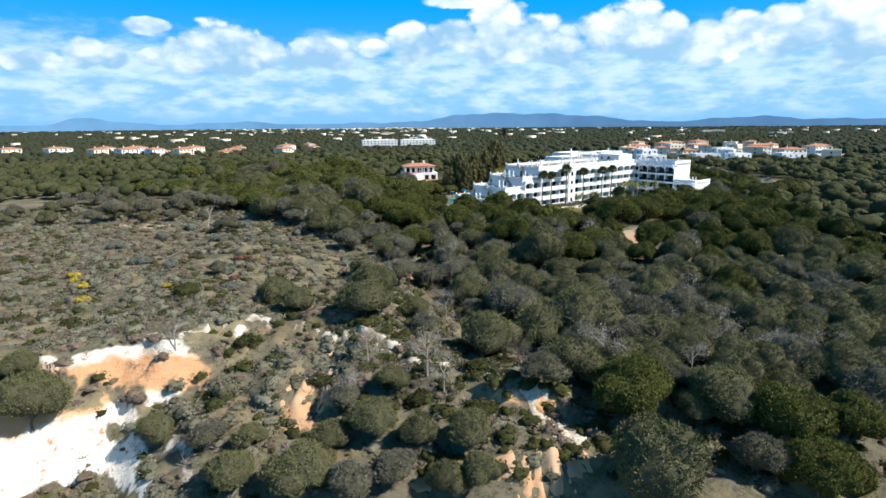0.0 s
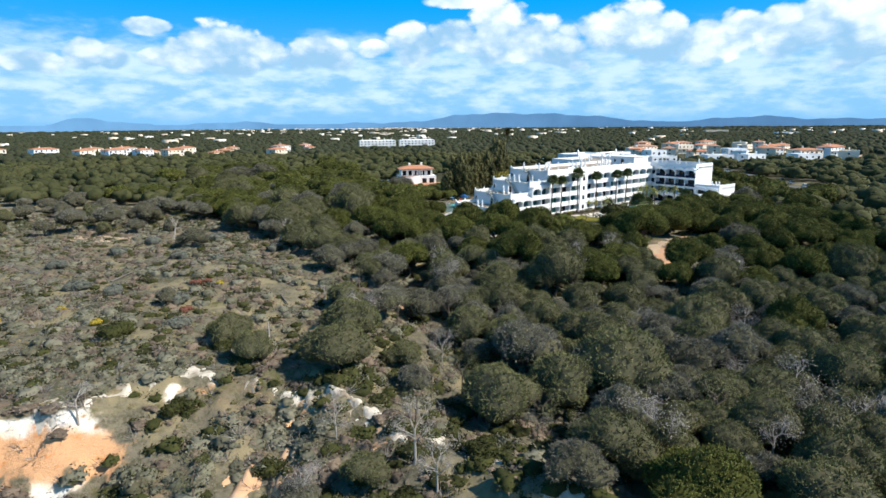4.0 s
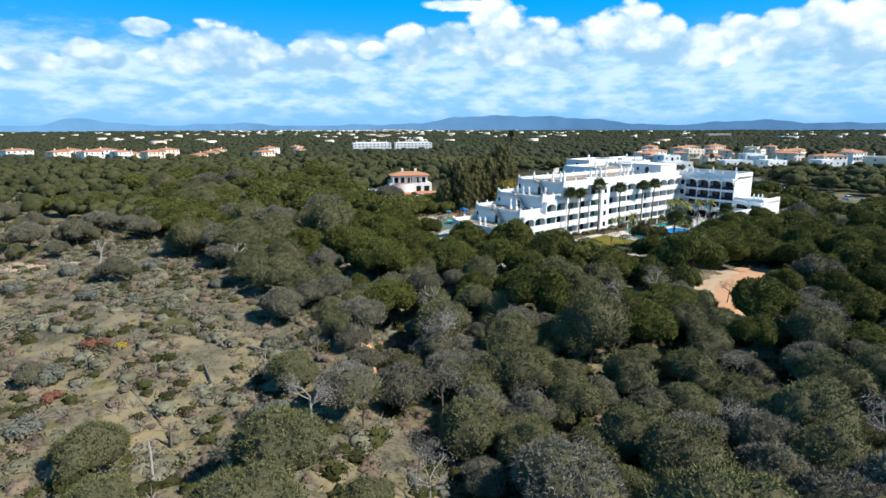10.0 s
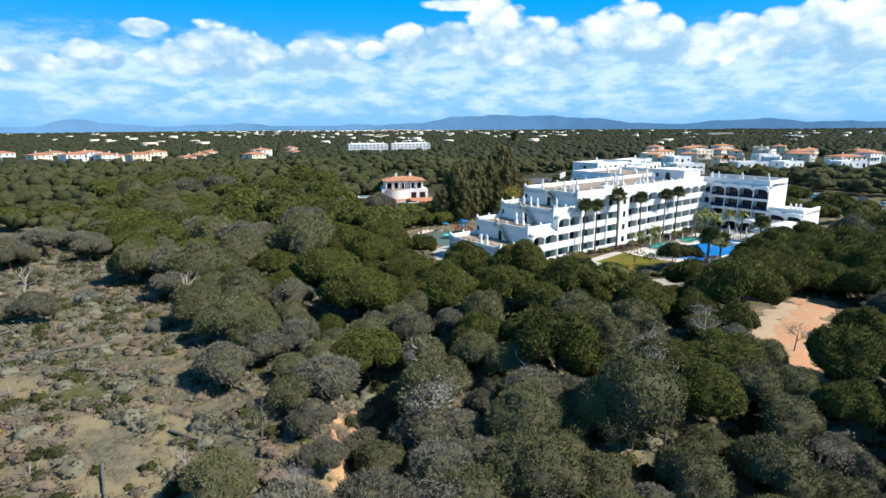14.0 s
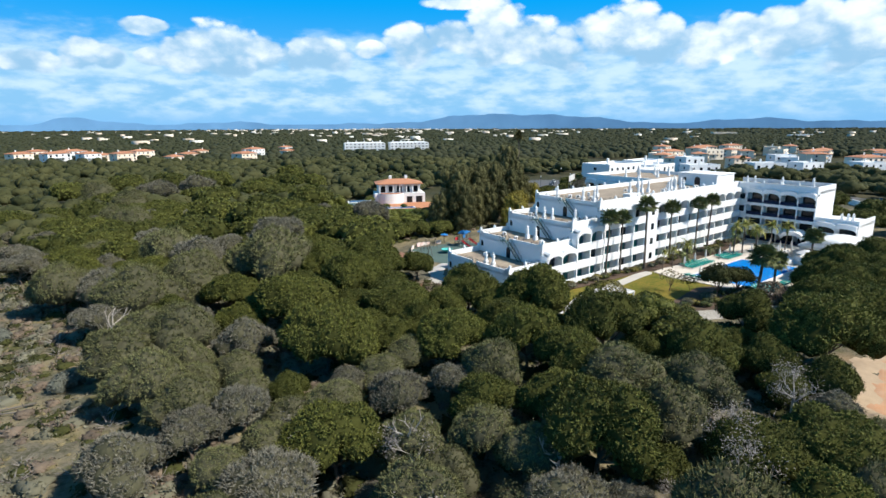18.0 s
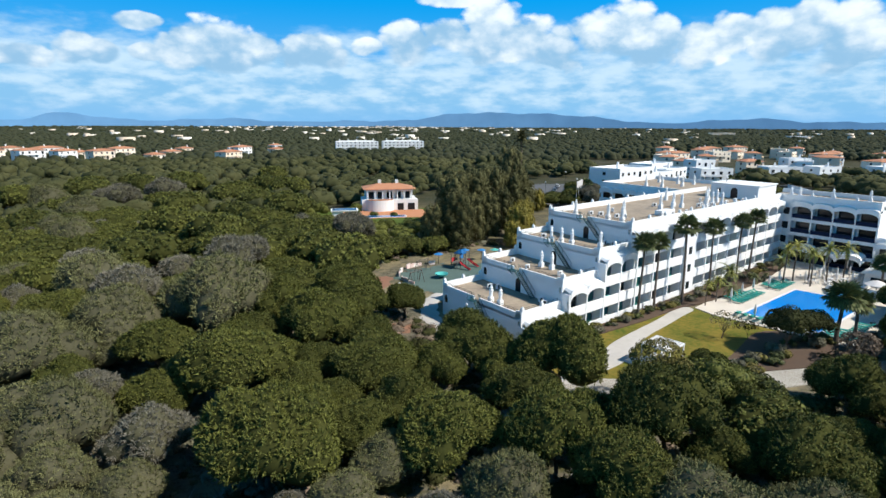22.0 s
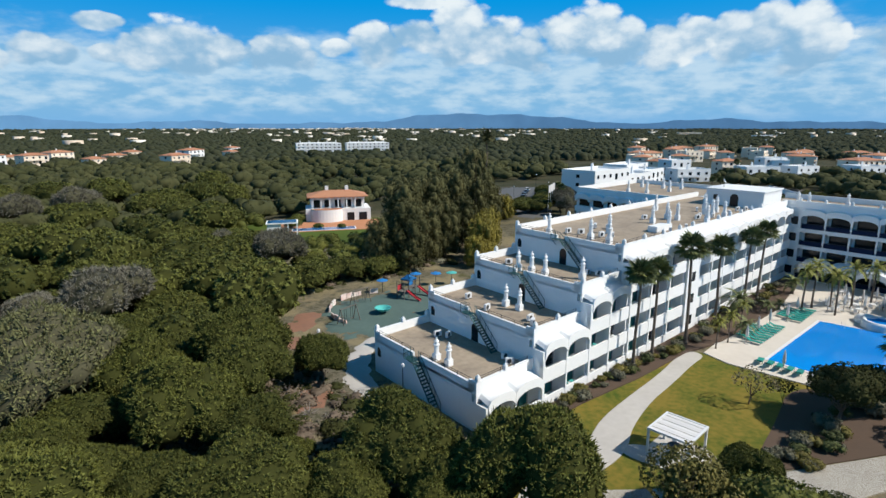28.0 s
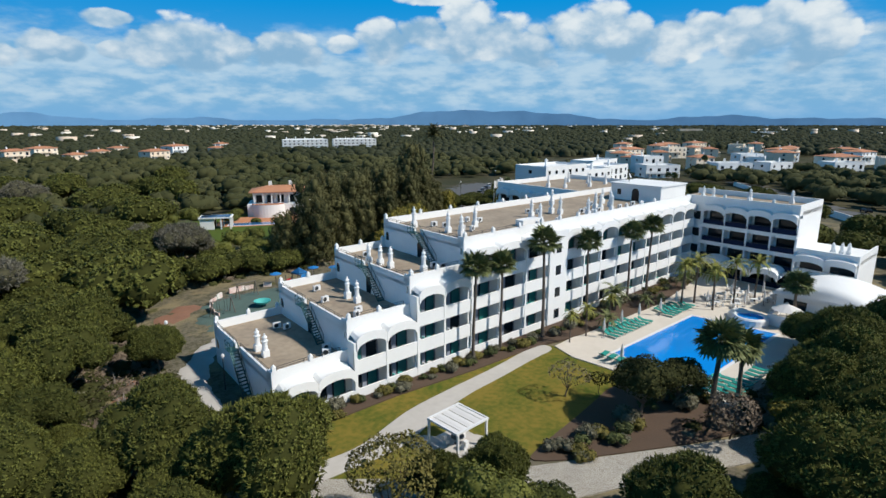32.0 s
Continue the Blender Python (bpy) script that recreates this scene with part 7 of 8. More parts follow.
# ---- houses ----
def gable_roof(bm, w, d, z, rise, over=0.5, hip=True):
    a, b = w / 2 + over, d / 2 + over
    k = min(a, b) if hip else 0.0
    base = [bm.verts.new(p) for p in ((-a, -b, z), (a, -b, z), (a, b, z), (-a, b, z))]
    low = [bm.verts.new(p) for p in ((-a, -b, z - 0.18), (a, -b, z - 0.18), (a, b, z - 0.18), (-a, b, z - 0.18))]
    r0, r1 = (bm.verts.new((-a + k, 0, z + rise)), bm.verts.new((a - k, 0, z + rise))) if a >= b else (bm.verts.new((0, -b + k, z + rise)), bm.verts.new((0, b - k, z + rise)))
    if a >= b:
        bm.faces.new((base[0], base[1], r1, r0))
        bm.faces.new((base[2], base[3], r0, r1))
        bm.faces.new((base[1], base[2], r1))
        bm.faces.new((base[3], base[0], r0))
    else:
        bm.faces.new((base[1], base[2], r1, r0))
        bm.faces.new((base[3], base[0], r0, r1))
        bm.faces.new((base[0], base[1], r0))
        bm.faces.new((base[2], base[3], r1))
    for k in range(4):
        bm.faces.new((base[k], low[k], low[(k + 1) % 4], base[(k + 1) % 4]))
    bm.faces.new(low)


def house(x, y, w, d, storeys, turn, wall, label, roof="hip", seed=0, name="house", z=0.0):
    """A house: walls, roof, chimney, windows each with a frame, a door and a terrace wall."""
    rs = random.Random(seed)
    h = 3.0 * storeys
    t = thing(name, label, "house", pose(x, y, ground_z(x, y) - 0.1 + z, 0, 0, turn))
    part("wall", boxes((-w / 2, w / 2, -d / 2, d / 2, -4.5, h)), wall, t)
    bm = bmesh.new()
    if roof == "hip":
        gable_roof(bm, w, d, h + 0.15, 1.5)
        part("roof", bm, M_TILE, t, "terracotta tiled roof")
    else:
        for q in ((-w / 2, w / 2, -d / 2, -d / 2 + 0.25), (-w / 2, w / 2, d / 2 - 0.25, d / 2), (-w / 2, -w / 2 + 0.25, -d / 2 + 0.25, d / 2 - 0.25), (w / 2 - 0.25, w / 2, -d / 2 + 0.25, d / 2 - 0.25)):
            box(bm, *q, h, h + 0.8)
        part("parapet", bm, wall, t)
    cx = rs.uniform(-w * 0.3, w * 0.3)
    bm = boxes((cx - 0.4, cx + 0.4, -0.35, 0.35, h, h + 2.4))
    lathe(bm, cx, 0, [(0.5, h + 2.4), (0.5, h + 2.5), (0.2, h + 2.8), (0.05, h + 3.0)], 8)
    part("chimney", bm, M_PLASTER, t, "white chimney")
    n = max(2, int(w / 4))
    for f in range(storeys):
        for k in range(n):
            a = -w / 2 + w * (k + 0.5) / n
            ww, hh, z0 = (0.8, 2.1, 0.1) if rs.random() < 0.4 else (0.6, 1.2, 1.0)
            fr = part("window_frame", boxes((a - ww - 0.1, a + ww + 0.1, -d / 2 - 0.06, -d / 2 + 0.02, f * 3 + z0 - 0.1, f * 3 + z0 + hh + 0.1)), M_WHITEPAINT, t)
            part("pane", boxes((a - ww, a + ww, -d / 2 - 0.09, -d / 2 - 0.062, f * 3 + z0, f * 3 + z0 + hh)), M_GLASS, fr)
        for sx in (-1, 1):
            e = sx * w / 2
            fr = part("window_frame", boxes((e - 0.06, e + 0.06, -0.8, 0.8, f * 3 + 0.9, f * 3 + 2.3)), M_WHITEPAINT, t)
            part("pane", boxes((e - 0.09 if sx < 0 else e + 0.062, e - 0.062 if sx < 0 else e + 0.09, -0.7, 0.7, f * 3 + 1.0, f * 3 + 2.2)), M_GLASS, fr)
    if storeys > 1:
        part("veranda", boxes((-w * 0.45, w * 0.2, -d / 2 - 1.8, -d / 2 - 0.1, 2.75, 2.95), (-w * 0.45, w * 0.2, -d / 2 - 1.8, -d / 2 - 1.65, 2.95, 3.8)), wall, t)
        for k in range(4):
            a = -w * 0.43 + k * w * 0.2
            part("column", boxes((a - 0.15, a + 0.15, -d / 2 - 1.8, -d / 2 - 1.5, -0.5, 2.75)), wall, t)
    return t


WHITE_HOUSE, PEACH_HOUSE = "white villa with a terracotta tiled roof among the pines", "cream villa with a terracotta tiled roof among the pines"
seed = 0
for x, y, w, d, st, turn, kind in VILLAS:
    seed += 1
    house(x, y, w, d, st, turn, (M_PLASTER, M_CREAM)[kind], (WHITE_HOUSE, PEACH_HOUSE)[kind], "hip", seed, "house", 2.4)
for x, y in ((211, 464), (258, 452)):
    t = thing("apartment_row", "long white apartment row with arched balconies", "apartments", pose(x, y, 2.6, 0, 0, -18), group="white apartment rows")
    part("wall", boxes((-21, 21, -5, 5, -4.5, 8.2)), M_PLASTER, t)
    bm = bmesh.new()
    gable_roof(bm, 42, 10, 8.4, 0.9, 0.2)
    part("roof", bm, M_PLASTER, t)
    for f in range(3):
        part("balcony", boxes((-21, 21, -5.6, -5.0, f * 2.8 - 0.3, f * 2.8 + 1.0)), M_PLASTER, t)
        for k in range(10):
            a = -18.9 + 4.2 * k
            part("pane", boxes((a - 0.8, a + 0.8, -5.05, -5.01, f * 2.8 + 0.6, f * 2.8 + 2.0)), M_GLASS, t)
    for k in range(11):
        part("pier", boxes((-21 + 4.2 * k - 0.2, -21 + 4.2 * k + 0.2, -5.7, -5.0, -0.4, 8.3)), M_PLASTER, t)
    for k in range(5):
        bm = bmesh.new()
        lathe(bm, -17 + 8.5 * k, 0, [(0.4, 9.0), (0.35, 10.4), (0.5, 10.5), (0.1, 11.2)], 8)
        part("chimney", bm, M_PLASTER, t)
# the settlement beyond the hotel
rs = random.Random(12)
for k, (x, y, w, d, st, kind) in enumerate(TOWN):
    house(x, y, w, d, st, rs.choice((-24, 12, 38, -10, 20)), (M_PLASTER, M_CREAM)[kind], (WHITE_HOUSE, PEACH_HOUSE)[kind], "flat" if k % 4 == 2 else "hip", 60 + k, "house", rs.uniform(0.3, 2.6))
# flat-roofed white blocks next to the hotel
for x, y, w, d, st, turn in BLOCKS:
    seed += 1
    house(x, y, w, d, st, turn, M_PLASTER, "flat-roofed white apartment block with roof terraces", "flat", 90 + seed, "apartment_block", -0.3)
house(1435, 747, 60, 24, 3, -40, M_CREAM, "large far-off ochre building above the woods", "flat", 140, "far_building")
house(1300, 500, 50, 20, 2, -40, M_PLASTER, "large far-off white building above the woods", "flat", 141, "far_building")
# very far houses, no more than specks
rsn = np.random.RandomState(33)
N_FAR = 420
d = np.concatenate([rsn.uniform(900, 3900, 220), rsn.uniform(3300, 4300, 200)])
a = np.radians(np.concatenate([np.where(rsn.uniform(0, 1, 220) < 0.6, rsn.normal(-8, 14, 220), rsn.uniform(-42, 42, 220)), rsn.normal(-8, 7, 200)]))
hx, hy = to_world(d * np.sin(a), d * np.cos(a))
cube = (np.array([(x, y, z) for z in (0, 1) for y in (-0.5, 0.5) for x in (-0.5, 0.5)], float), np.array([(0, 1, 5), (0, 5, 4), (1, 3, 7), (1, 7, 5), (3, 2, 6), (3, 6, 7), (2, 0, 4), (2, 4, 6), (4, 5, 7), (4, 7, 6)]))
many("far_town", "white and cream houses scattered through the distant woods", "houses", [cube], hx, hy, height(hx, hy), rsn.uniform(7, 17, N_FAR), rsn.uniform(5.5, 9.5, N_FAR),
     material("far_render", (0.78, 0.72, 0.64), 0.85, spread=0.2, second=(0.60, 0.46, 0.34), island=0.9, grain=0.05))

# ---- the villa and its pool ----
VT = -24.0
villa = thing("villa", "white two-storey villa with a terracotta roof and columns", "house", pose(47.8, 117, 0, 0, 0, VT))
part("wall", boxes((-9.5, 9.5, -4.5, 6, -0.5, 3.6)), M_PLASTER, villa)
part("wall", boxes((-8, 8, -1.5, 6, 3.6, 7.0)), M_PLASTER, villa)
bm = bmesh.new()
gable_roof(bm, 17, 9.6, 7.1, 1.5, 0.5)
bm.transform(Matrix.Translation((0, 1.6, 0)))
part("roof", bm, M_TILE, villa, "terracotta tiled roof")
bm = bmesh.new()
n = 16
arc = [(-3.5 + 4.6 * math.cos(math.pi + math.pi * k / n), -4.4 + 3.2 * math.sin(math.pi + math.pi * k / n)) for k in range(n + 1)]
prism(bm, arc, -0.5, 3.7)
part("bow_front", bm, M_PLASTER, villa, "curved white front wall")
bm = bmesh.new()
prism(bm, [(x * 1.0, y) for x, y in arc], 3.7, 3.82)
part("balcony_edge", bm, M_TILE, villa)
for k in range(7):
    a = -7.5 + 2.5 * k
    part("column", boxes((a - 0.18, a + 0.18, -3.6, -3.25, 3.6, 6.5)), M_PLASTER, villa)
part("porch_beam", boxes((-7.9, 7.9, -3.7, -3.2, 6.5, 6.9)), M_PLASTER, villa)
part("porch_roof", boxes((-8.3, 8.3, -4.0, -1.4, 6.9, 7.08)), M_TILE, villa)
for k in range(5):
    a = -6.2 + 3.1 * k
    part("pane", boxes((a - 0.9, a + 0.9, -1.56, -1.52, 3.7, 6.0)), M_GLASS, villa)
part("pane", boxes((2.5, 4.6, -4.56, -4.52, 0.1, 2.4)), M_GLASS, villa)
part("pane", boxes((6, 8.4, -4.56, -4.52, 0.1, 2.4)), M_GLASS, villa)
for sx in (-3, 3):
    bm = boxes((sx - 0.5, sx + 0.5, 1.5, 2.5, 7.2, 9.8))
    part("chimney", bm, M_PLASTER, villa)
hut = thing("pool_house", "small white pool house with a dark flat roof", "pool house", pose(24.5, 104.5, 0, 0, 0, VT))
part("wall", boxes((-3.4, 0.0, -2.3, 2.3, -0.3, 2.9)), M_PLASTER, hut)
part("roof", boxes((-3.7, 4.4, -2.7, 2.7, 2.9, 3.15)), M_PLASTER, hut)
part("roof_covering", boxes((-3.3, 4.0, -2.3, 2.3, 3.15, 3.2)), M_SOLAR, hut, "dark flat roof covering")
for sx, sy in ((1.8, -2.4), (4.1, -2.4), (4.1, 2.4), (1.8, 2.4), (4.1, 0)):
    part("column", boxes((sx - 0.14, sx + 0.14, sy - 0.14, sy + 0.14, -0.3, 2.9)), M_PLASTER, hut)
part("pane", boxes((-0.02, 0.03, -1.2, 1.2, 0.1, 2.2)), M_GLASS, hut)


def villa_slab(name, outline, z1, mat, label, category):
    bm = bmesh.new()
    prism(bm, outline, -0.3, z1)
    bm.transform(pose(46, 112, 0, 0, 0, VT))
    return tagged(part(name, bm, mat), label, category, kind="structure")


villa_slab("villa_lawn", [(-34, -30), (-36, -10), (-18, 6), (12, 4), (12, -12), (4, -30), (-16, -36)], 0.0, material("green_lawn", (0.085, 0.12, 0.022), 0.95, spread=0.4, grain=0.7, patch=0.12, second=(0.05, 0.075, 0.015), bump=0.3, spec=0.1), "green lawn round the villa", "lawn")
villa_slab("villa_terrace", [(-17, -15), (-17, -1), (-9, 0.5), (11, 1), (11, -15)], 0.05, M_TERRACE, "terracotta paved pool terrace", "terrace")
villa_slab("villa_pool_rim", [(-14.0, -13.9), (-14.0, -10), (3.4, -10), (3.4, -13.9)], 0.09, M_WHITEPAINT, "white rim of the villa pool", "pool")
villa_slab("villa_pool_water", [(-13.6, -13.5), (-13.6, -10.4), (3.0, -10.4), (3.0, -13.5)], 0.12, water_material("villa_water", (0.03, 0.16, 0.42)), "blue water of the villa pool", "pool")
for k, (x, y, r, h) in enumerate(((30, 109, 2.4, 3.2), (36, 106, 1.0, 1.2), (33, 112, 2.0, 4.0), (41, 102.5, 0.9, 1.0), (20, 112, 3.0, 5.5), (14, 108, 3.2, 6), (16, 98, 2.2, 2.4), (12, 92, 2.6, 2.8), (27, 82, 2.6, 3.2), (34, 78, 3.0, 4.0), (20, 76, 3.0, 4.2), (40, 80, 2.6, 4), (13, 80, 2.8, 3.2), (30, 70, 3.0, 5), (22, 66, 3.2, 5), (14, 64, 3.0, 5), (8, 70, 3.2, 5), (38, 72, 2.6, 4.5), (18, 58, 3, 5), (10, 56, 2.8, 4.6))):
    bush("garden_bush", "dense green garden bush near the villa", x, y, r, h, M_PINE, 300 + k, 900, 0.3)

# ---- the hotel's garden ----
def at_plot(name, label, category, x, y, z=0.0, turn=0.0, group=""):
    return thing(name, label, category, plot_pose(x, y, z, turn), group)


pg = at_plot("pergola", "white garden pergola with a slatted roof over a paved square", "pergola", 11.0, -14.2, 0.02, 2)
for sx in (-1.75, 1.75):
    for sy in (-1.75, 1.75):
        part("post", boxes((sx - 0.09, sx + 0.09, sy - 0.09, sy + 0.09, 0, 2.5)), M_WHITEPAINT, pg)
for sy in (-1.75, 1.75):
    part("beam", boxes((-1.95, 1.95, sy - 0.08, sy + 0.08, 2.5, 2.68)), M_WHITEPAINT, pg)
for sx in (-1.86, 1.86):
    part("beam", boxes((sx - 0.08, sx + 0.08, -1.66, 1.66, 2.5, 2.68)), M_WHITEPAINT, pg)
M_CANVAS = material("off_white_canvas", (0.70, 0.68, 0.66), 0.85, spread=0.2, second=(0.55, 0.52, 0.50), by_object=0.6)
for k in range(8):
    part("canvas_strip", boxes((-1.75 + 0.44 * k, -1.75 + 0.44 * k + 0.40, -1.66, 1.66, 2.56 + 0.03 * (k % 2), 2.60 + 0.03 * (k % 2))), M_CANVAS, pg)
part("paved_base", boxes((-2.3, 2.3, -2.3, 2.3, -0.2, 0.04)), M_PAVING, pg)
part("table", (lambda b: (lathe(b, 0.2, 0.2, [(0.3, 0.04), (0.05, 0.08), (0.05, 0.7), (0.6, 0.72), (0.6, 0.76)], 12), b)[-1])(bmesh.new()), M_RAIL, pg)
for a in (20, 140, 260):
    c, s = math.cos(radians(a)), math.sin(radians(a))
    part("chair", boxes((0.2 + c - 0.22, 0.2 + c + 0.22, 0.2 + s - 0.22, 0.2 + s + 0.22, 0.05, 0.48), (0.2 + 1.2 * c - 0.2, 0.2 + 1.2 * c + 0.2, 0.2 + 1.2 * s - 0.2, 0.2 + 1.2 * s + 0.2, 0.48, 0.9)), M_WHITEPAINT, pg)


def make_lounger():
    t = thing("sun_lounger", "green canvas sun lounger with a white frame", "sun lounger", group="sun loungers by the pool")
    part("bed", boxes((-0.32, 0.32, -1.0, 0.35, 0.30, 0.38)), M_LOUNGER, t)
    bm = boxes((-0.32, 0.32, 0, 0.75, 0, 0.07))
    bm.transform(Matrix.Translation((0, 0.35, 0.31)) @ Euler((radians(28), 0, 0)).to_matrix().to_4x4())
    part("backrest", bm, M_LOUNGER, t)
    for sx in (-0.28, 0.28):
        for sy in (-0.85, 0.3):
            part("leg", boxes((sx - 0.03, sx + 0.03, sy - 0.03, sy + 0.03, 0, 0.3)), M_WHITEPAINT, t)
    return t


lounger = make_lounger()
spots_l = [(42.5 + 1.05 * k, -9.6 - 0.02 * k, 8) for k in range(9)] + [(43.5 + 1.1 * k, -8.0, 170) for k in range(6)] + [(55.8 + 1.05 * k, -10.6, 5) for k in range(7)] + [(56.5 + 1.1 * k, -9.0, 170) for k in range(5)] + [(38 + 1.1 * k, -26.6, 178) for k in range(9)] + [(37.2 + 1.1 * k, -24.6, 4) for k in range(5)] + [(36.6, -12.4 - 1.05 * k, 95) for k in range(5)]
for k, (x, y, a) in enumerate(spots_l):
    p = plot_pose(x, y, 0.15, a + (k * 37 % 11) - 5)
    if k == 0:
        lounger.matrix_world = p
    else:
        copy_thing(lounger, p)


def make_parasol(open_=False):
    t = thing("parasol", "open white parasol on a pole" if open_ else "closed beige parasol on the pool terrace", "parasol", group="parasols")
    bm = bmesh.new()
    rod(bm, (0, 0, 0), (0, 0, 2.5), 0.035, n=6)
    part("pole", bm, M_RAIL, t)
    part("foot", (lambda b: (lathe(b, 0, 0, [(0.3, 0.0), (0.28, 0.08), (0.05, 0.1)], 10), b)[-1])(bmesh.new()), M_PAVING, t)
    prof = [(1.9, 2.05), (1.92, 2.08), (1.0, 2.5), (0.05, 2.85)] if open_ else [(0.10, 0.95), (0.20, 1.2), (0.16, 1.9), (0.05, 2.6)]
    part("canopy", (lambda b: (lathe(b, 0, 0, prof, 10), b)[-1])(bmesh.new()), M_CANVAS, t)
    return t


para = make_parasol()
for k, (x, y) in enumerate(((41.6, -9.0), (46.2, -8.8), (50.8, -8.8), (55.0, -9.8), (60.2, -9.6), (64.2, -12.6), (66.5, -14.2), (68.6, -16.4), (70.6, -13.6), (72.4, -15.4), (71.4, -18.2), (74.2, -12.6), (36.2, -15.0), (75.6, -16.6))):
    if k == 0:
        para.matrix_world = plot_pose(x, y, 0.14)
    else:
        copy_thing(para, plot_pose(x, y, 0.14, k * 31))
big_para = make_parasol(True)
big_para.matrix_world = plot_pose(64.4, -23.4, 0.5)
tset = thing("cafe_table", "round white cafe table on the terrace", "table", plot_pose(65.6, -13.4, 0.14), group="cafe tables")
part("top", (lambda b: (lathe(b, 0, 0, [(0.5, 0.72), (0.5, 0.76)], 12), b)[-1])(bmesh.new()), M_WHITEPAINT, tset)
part("stem", (lambda b: (lathe(b, 0, 0, [(0.25, 0.0), (0.04, 0.05), (0.04, 0.72)], 8), b)[-1])(bmesh.new()), M_RAIL, tset)
cset = thing("cafe_chair", "white cafe chair on the terrace", "chair", plot_pose(66.5, -13.4, 0.14, 90), group="cafe chairs")
part("seat", boxes((-0.22, 0.22, -0.22, 0.22, 0.42, 0.46)), M_WHITEPAINT, cset)
part("backrest", boxes((-0.22, 0.22, 0.19, 0.23, 0.46, 0.85)), M_WHITEPAINT, cset)
for sx in (-0.19, 0.19):
    for sy in (-0.19, 0.19):
        part("leg", boxes((sx - 0.02, sx + 0.02, sy - 0.02, sy + 0.02, 0, 0.42)), M_WHITEPAINT, cset)
rs = random.Random(8)
tables = [(67.8, -11.6), (69.6, -15.2), (70.0, -12.0), (71.6, -16.8), (72.8, -13.8), (74.4, -15.0), (73.6, -18.0), (75.8, -12.0), (67.2, -16.0), (76.6, -17.6)]
for x, y in tables:
    copy_thing(tset, plot_pose(x, y, 0.14))
for x, y in [(65.6, -13.4)] + tables:
    for k in range(4):
        a = k * 90 + rs.uniform(-20, 20)
        if (x, y) == (65.6, -13.4) and k == 0:
            continue
        copy_thing(cset, plot_pose(x + 0.8 * math.cos(radians(a)), y + 0.8 * math.sin(radians(a)), 0.14, a - 90))
tub = at_plot("whirlpool", "white rounded whirlpool with curved walls at the pool's end", "whirlpool", 62.2, -19.6, 0.14, 0)
part("wall", (lambda b: (lathe(b, 0, 0, [(2.3, 0), (2.3, 0.9), (2.1, 1.1), (1.8, 1.1), (1.7, 0.8)], 20), b)[-1])(bmesh.new()), M_PLASTER, tub)
part("water", (lambda b: (lathe(b, 0, 0, [(1.75, 0.86), (1.75, 0.88)], 16), b)[-1])(bmesh.new()), M_WATER, tub)
part("slope", (lambda b: (lathe(b, 1.6, 1.9, [(1.6, 0), (1.5, 0.6), (1.0, 1.0), (0.3, 1.2)], 16), b)[-1])(bmesh.new()), M_PLASTER, tub)
rim = bmesh.new()
PO = [(38.0, -12.3), (59.0, -12.7), (60.9, -24.0), (38.1, -23.4)]
PI = [(38.4, -12.7), (58.6, -13.1), (60.5, -23.6), (38.5, -23.0)]
for k in range(4):
    prism(rim, [PO[k], PO[(k + 1) % 4], PI[(k + 1) % 4], PI[k]][::-1], 0.05, 0.2)
rim.transform(SKEW)
tagged(part("pool_rim", rim, M_WHITEPAINT), "white coping round the swimming pool", "pool", kind="structure")
lad = at_plot("pool_ladder", "curved chrome ladder at the pool edge", "ladder", 58.2, -16.0, 0.1, 90)
for sx in (-0.22, 0.22):
    bm = bmesh.new()
    rod(bm, (sx, 0, 0), (sx, 0, 0.8), 0.025)
    rod(bm, (sx, 0, 0.8), (sx, -0.5, 0.7), 0.025)
    part("rail", bm, M_WHITEPAINT, lad)

# domed hall and its terrace
hall = thing("domed_hall", "white hall with a shallow vaulted roof", "hall")
hpart("wall", boxes((71, 82.6, -31.5, -20.0, -0.5, 3.0)), M_PLASTER, hall)
bm = bmesh.new()
n = 14
rows = []
for k in range(n + 1):
    f = k / n
    rows.append([bm.verts.new((x, -31.9 + 12.3 * f, 3.0 + 2.0 * math.sin(math.pi * f) * g)) for x, g in ((70.4, 0.55), (73, 0.85), (76.8, 1.0), (80.4, 0.9), (83.0, 0.6))])
for a, b in zip(rows, rows[1:]):
    for q in range(4):
        bm.faces.new((a[q], a[q + 1], b[q + 1], b[q]))
side = [r[0] for r in rows]
bm.faces.new(side + [bm.verts.new((70.4, -19.6, 2.7)), bm.verts.new((70.4, -31.9, 2.7))])
hpart("vault", bm, M_PLASTER, hall, "shallow white vaulted roof", True)
hpart("window", boxes((70.95, 70.99, -24, -21, 0.6, 2.2)), M_GLASS, hall)
hpart("terrace_wall", boxes((63.4, 63.7, -34, -21.4, -0.5, 1.7), (63.7, 71, -21.7, -21.4, -0.5, 1.7)), M_PLASTER, hall)
hpart("terrace_floor", boxes((63.7, 71, -34, -21.7, -0.3, 0.9)), M_POOLDECK, hall)
hpart("rail", (lambda b: (rail_run(b, [(63.5, -21.5), (63.5, -34)], 1.7, 0.6, 1.4), b)[-1])(bmesh.new()), M_WHITEPAINT, hall, "white terrace railing")
for k in range(3):
    bm = bmesh.new()
    hood(bm, 4.0 + 4.4 * k + 0.02, 4.0 + 4.4 * (k + 1) - 0.02, -1.0, 2.6, 2.0, 1.0)
    bm.transform(Matrix(((0, 1, 0, 80.4), (-1, 0, 0, 0), (0, 0, 1, 0), (0, 0, 0, 1))))
    hpart("arcade_canopy", bm, M_PLASTER, hotel, "white arched canopy over the terrace")

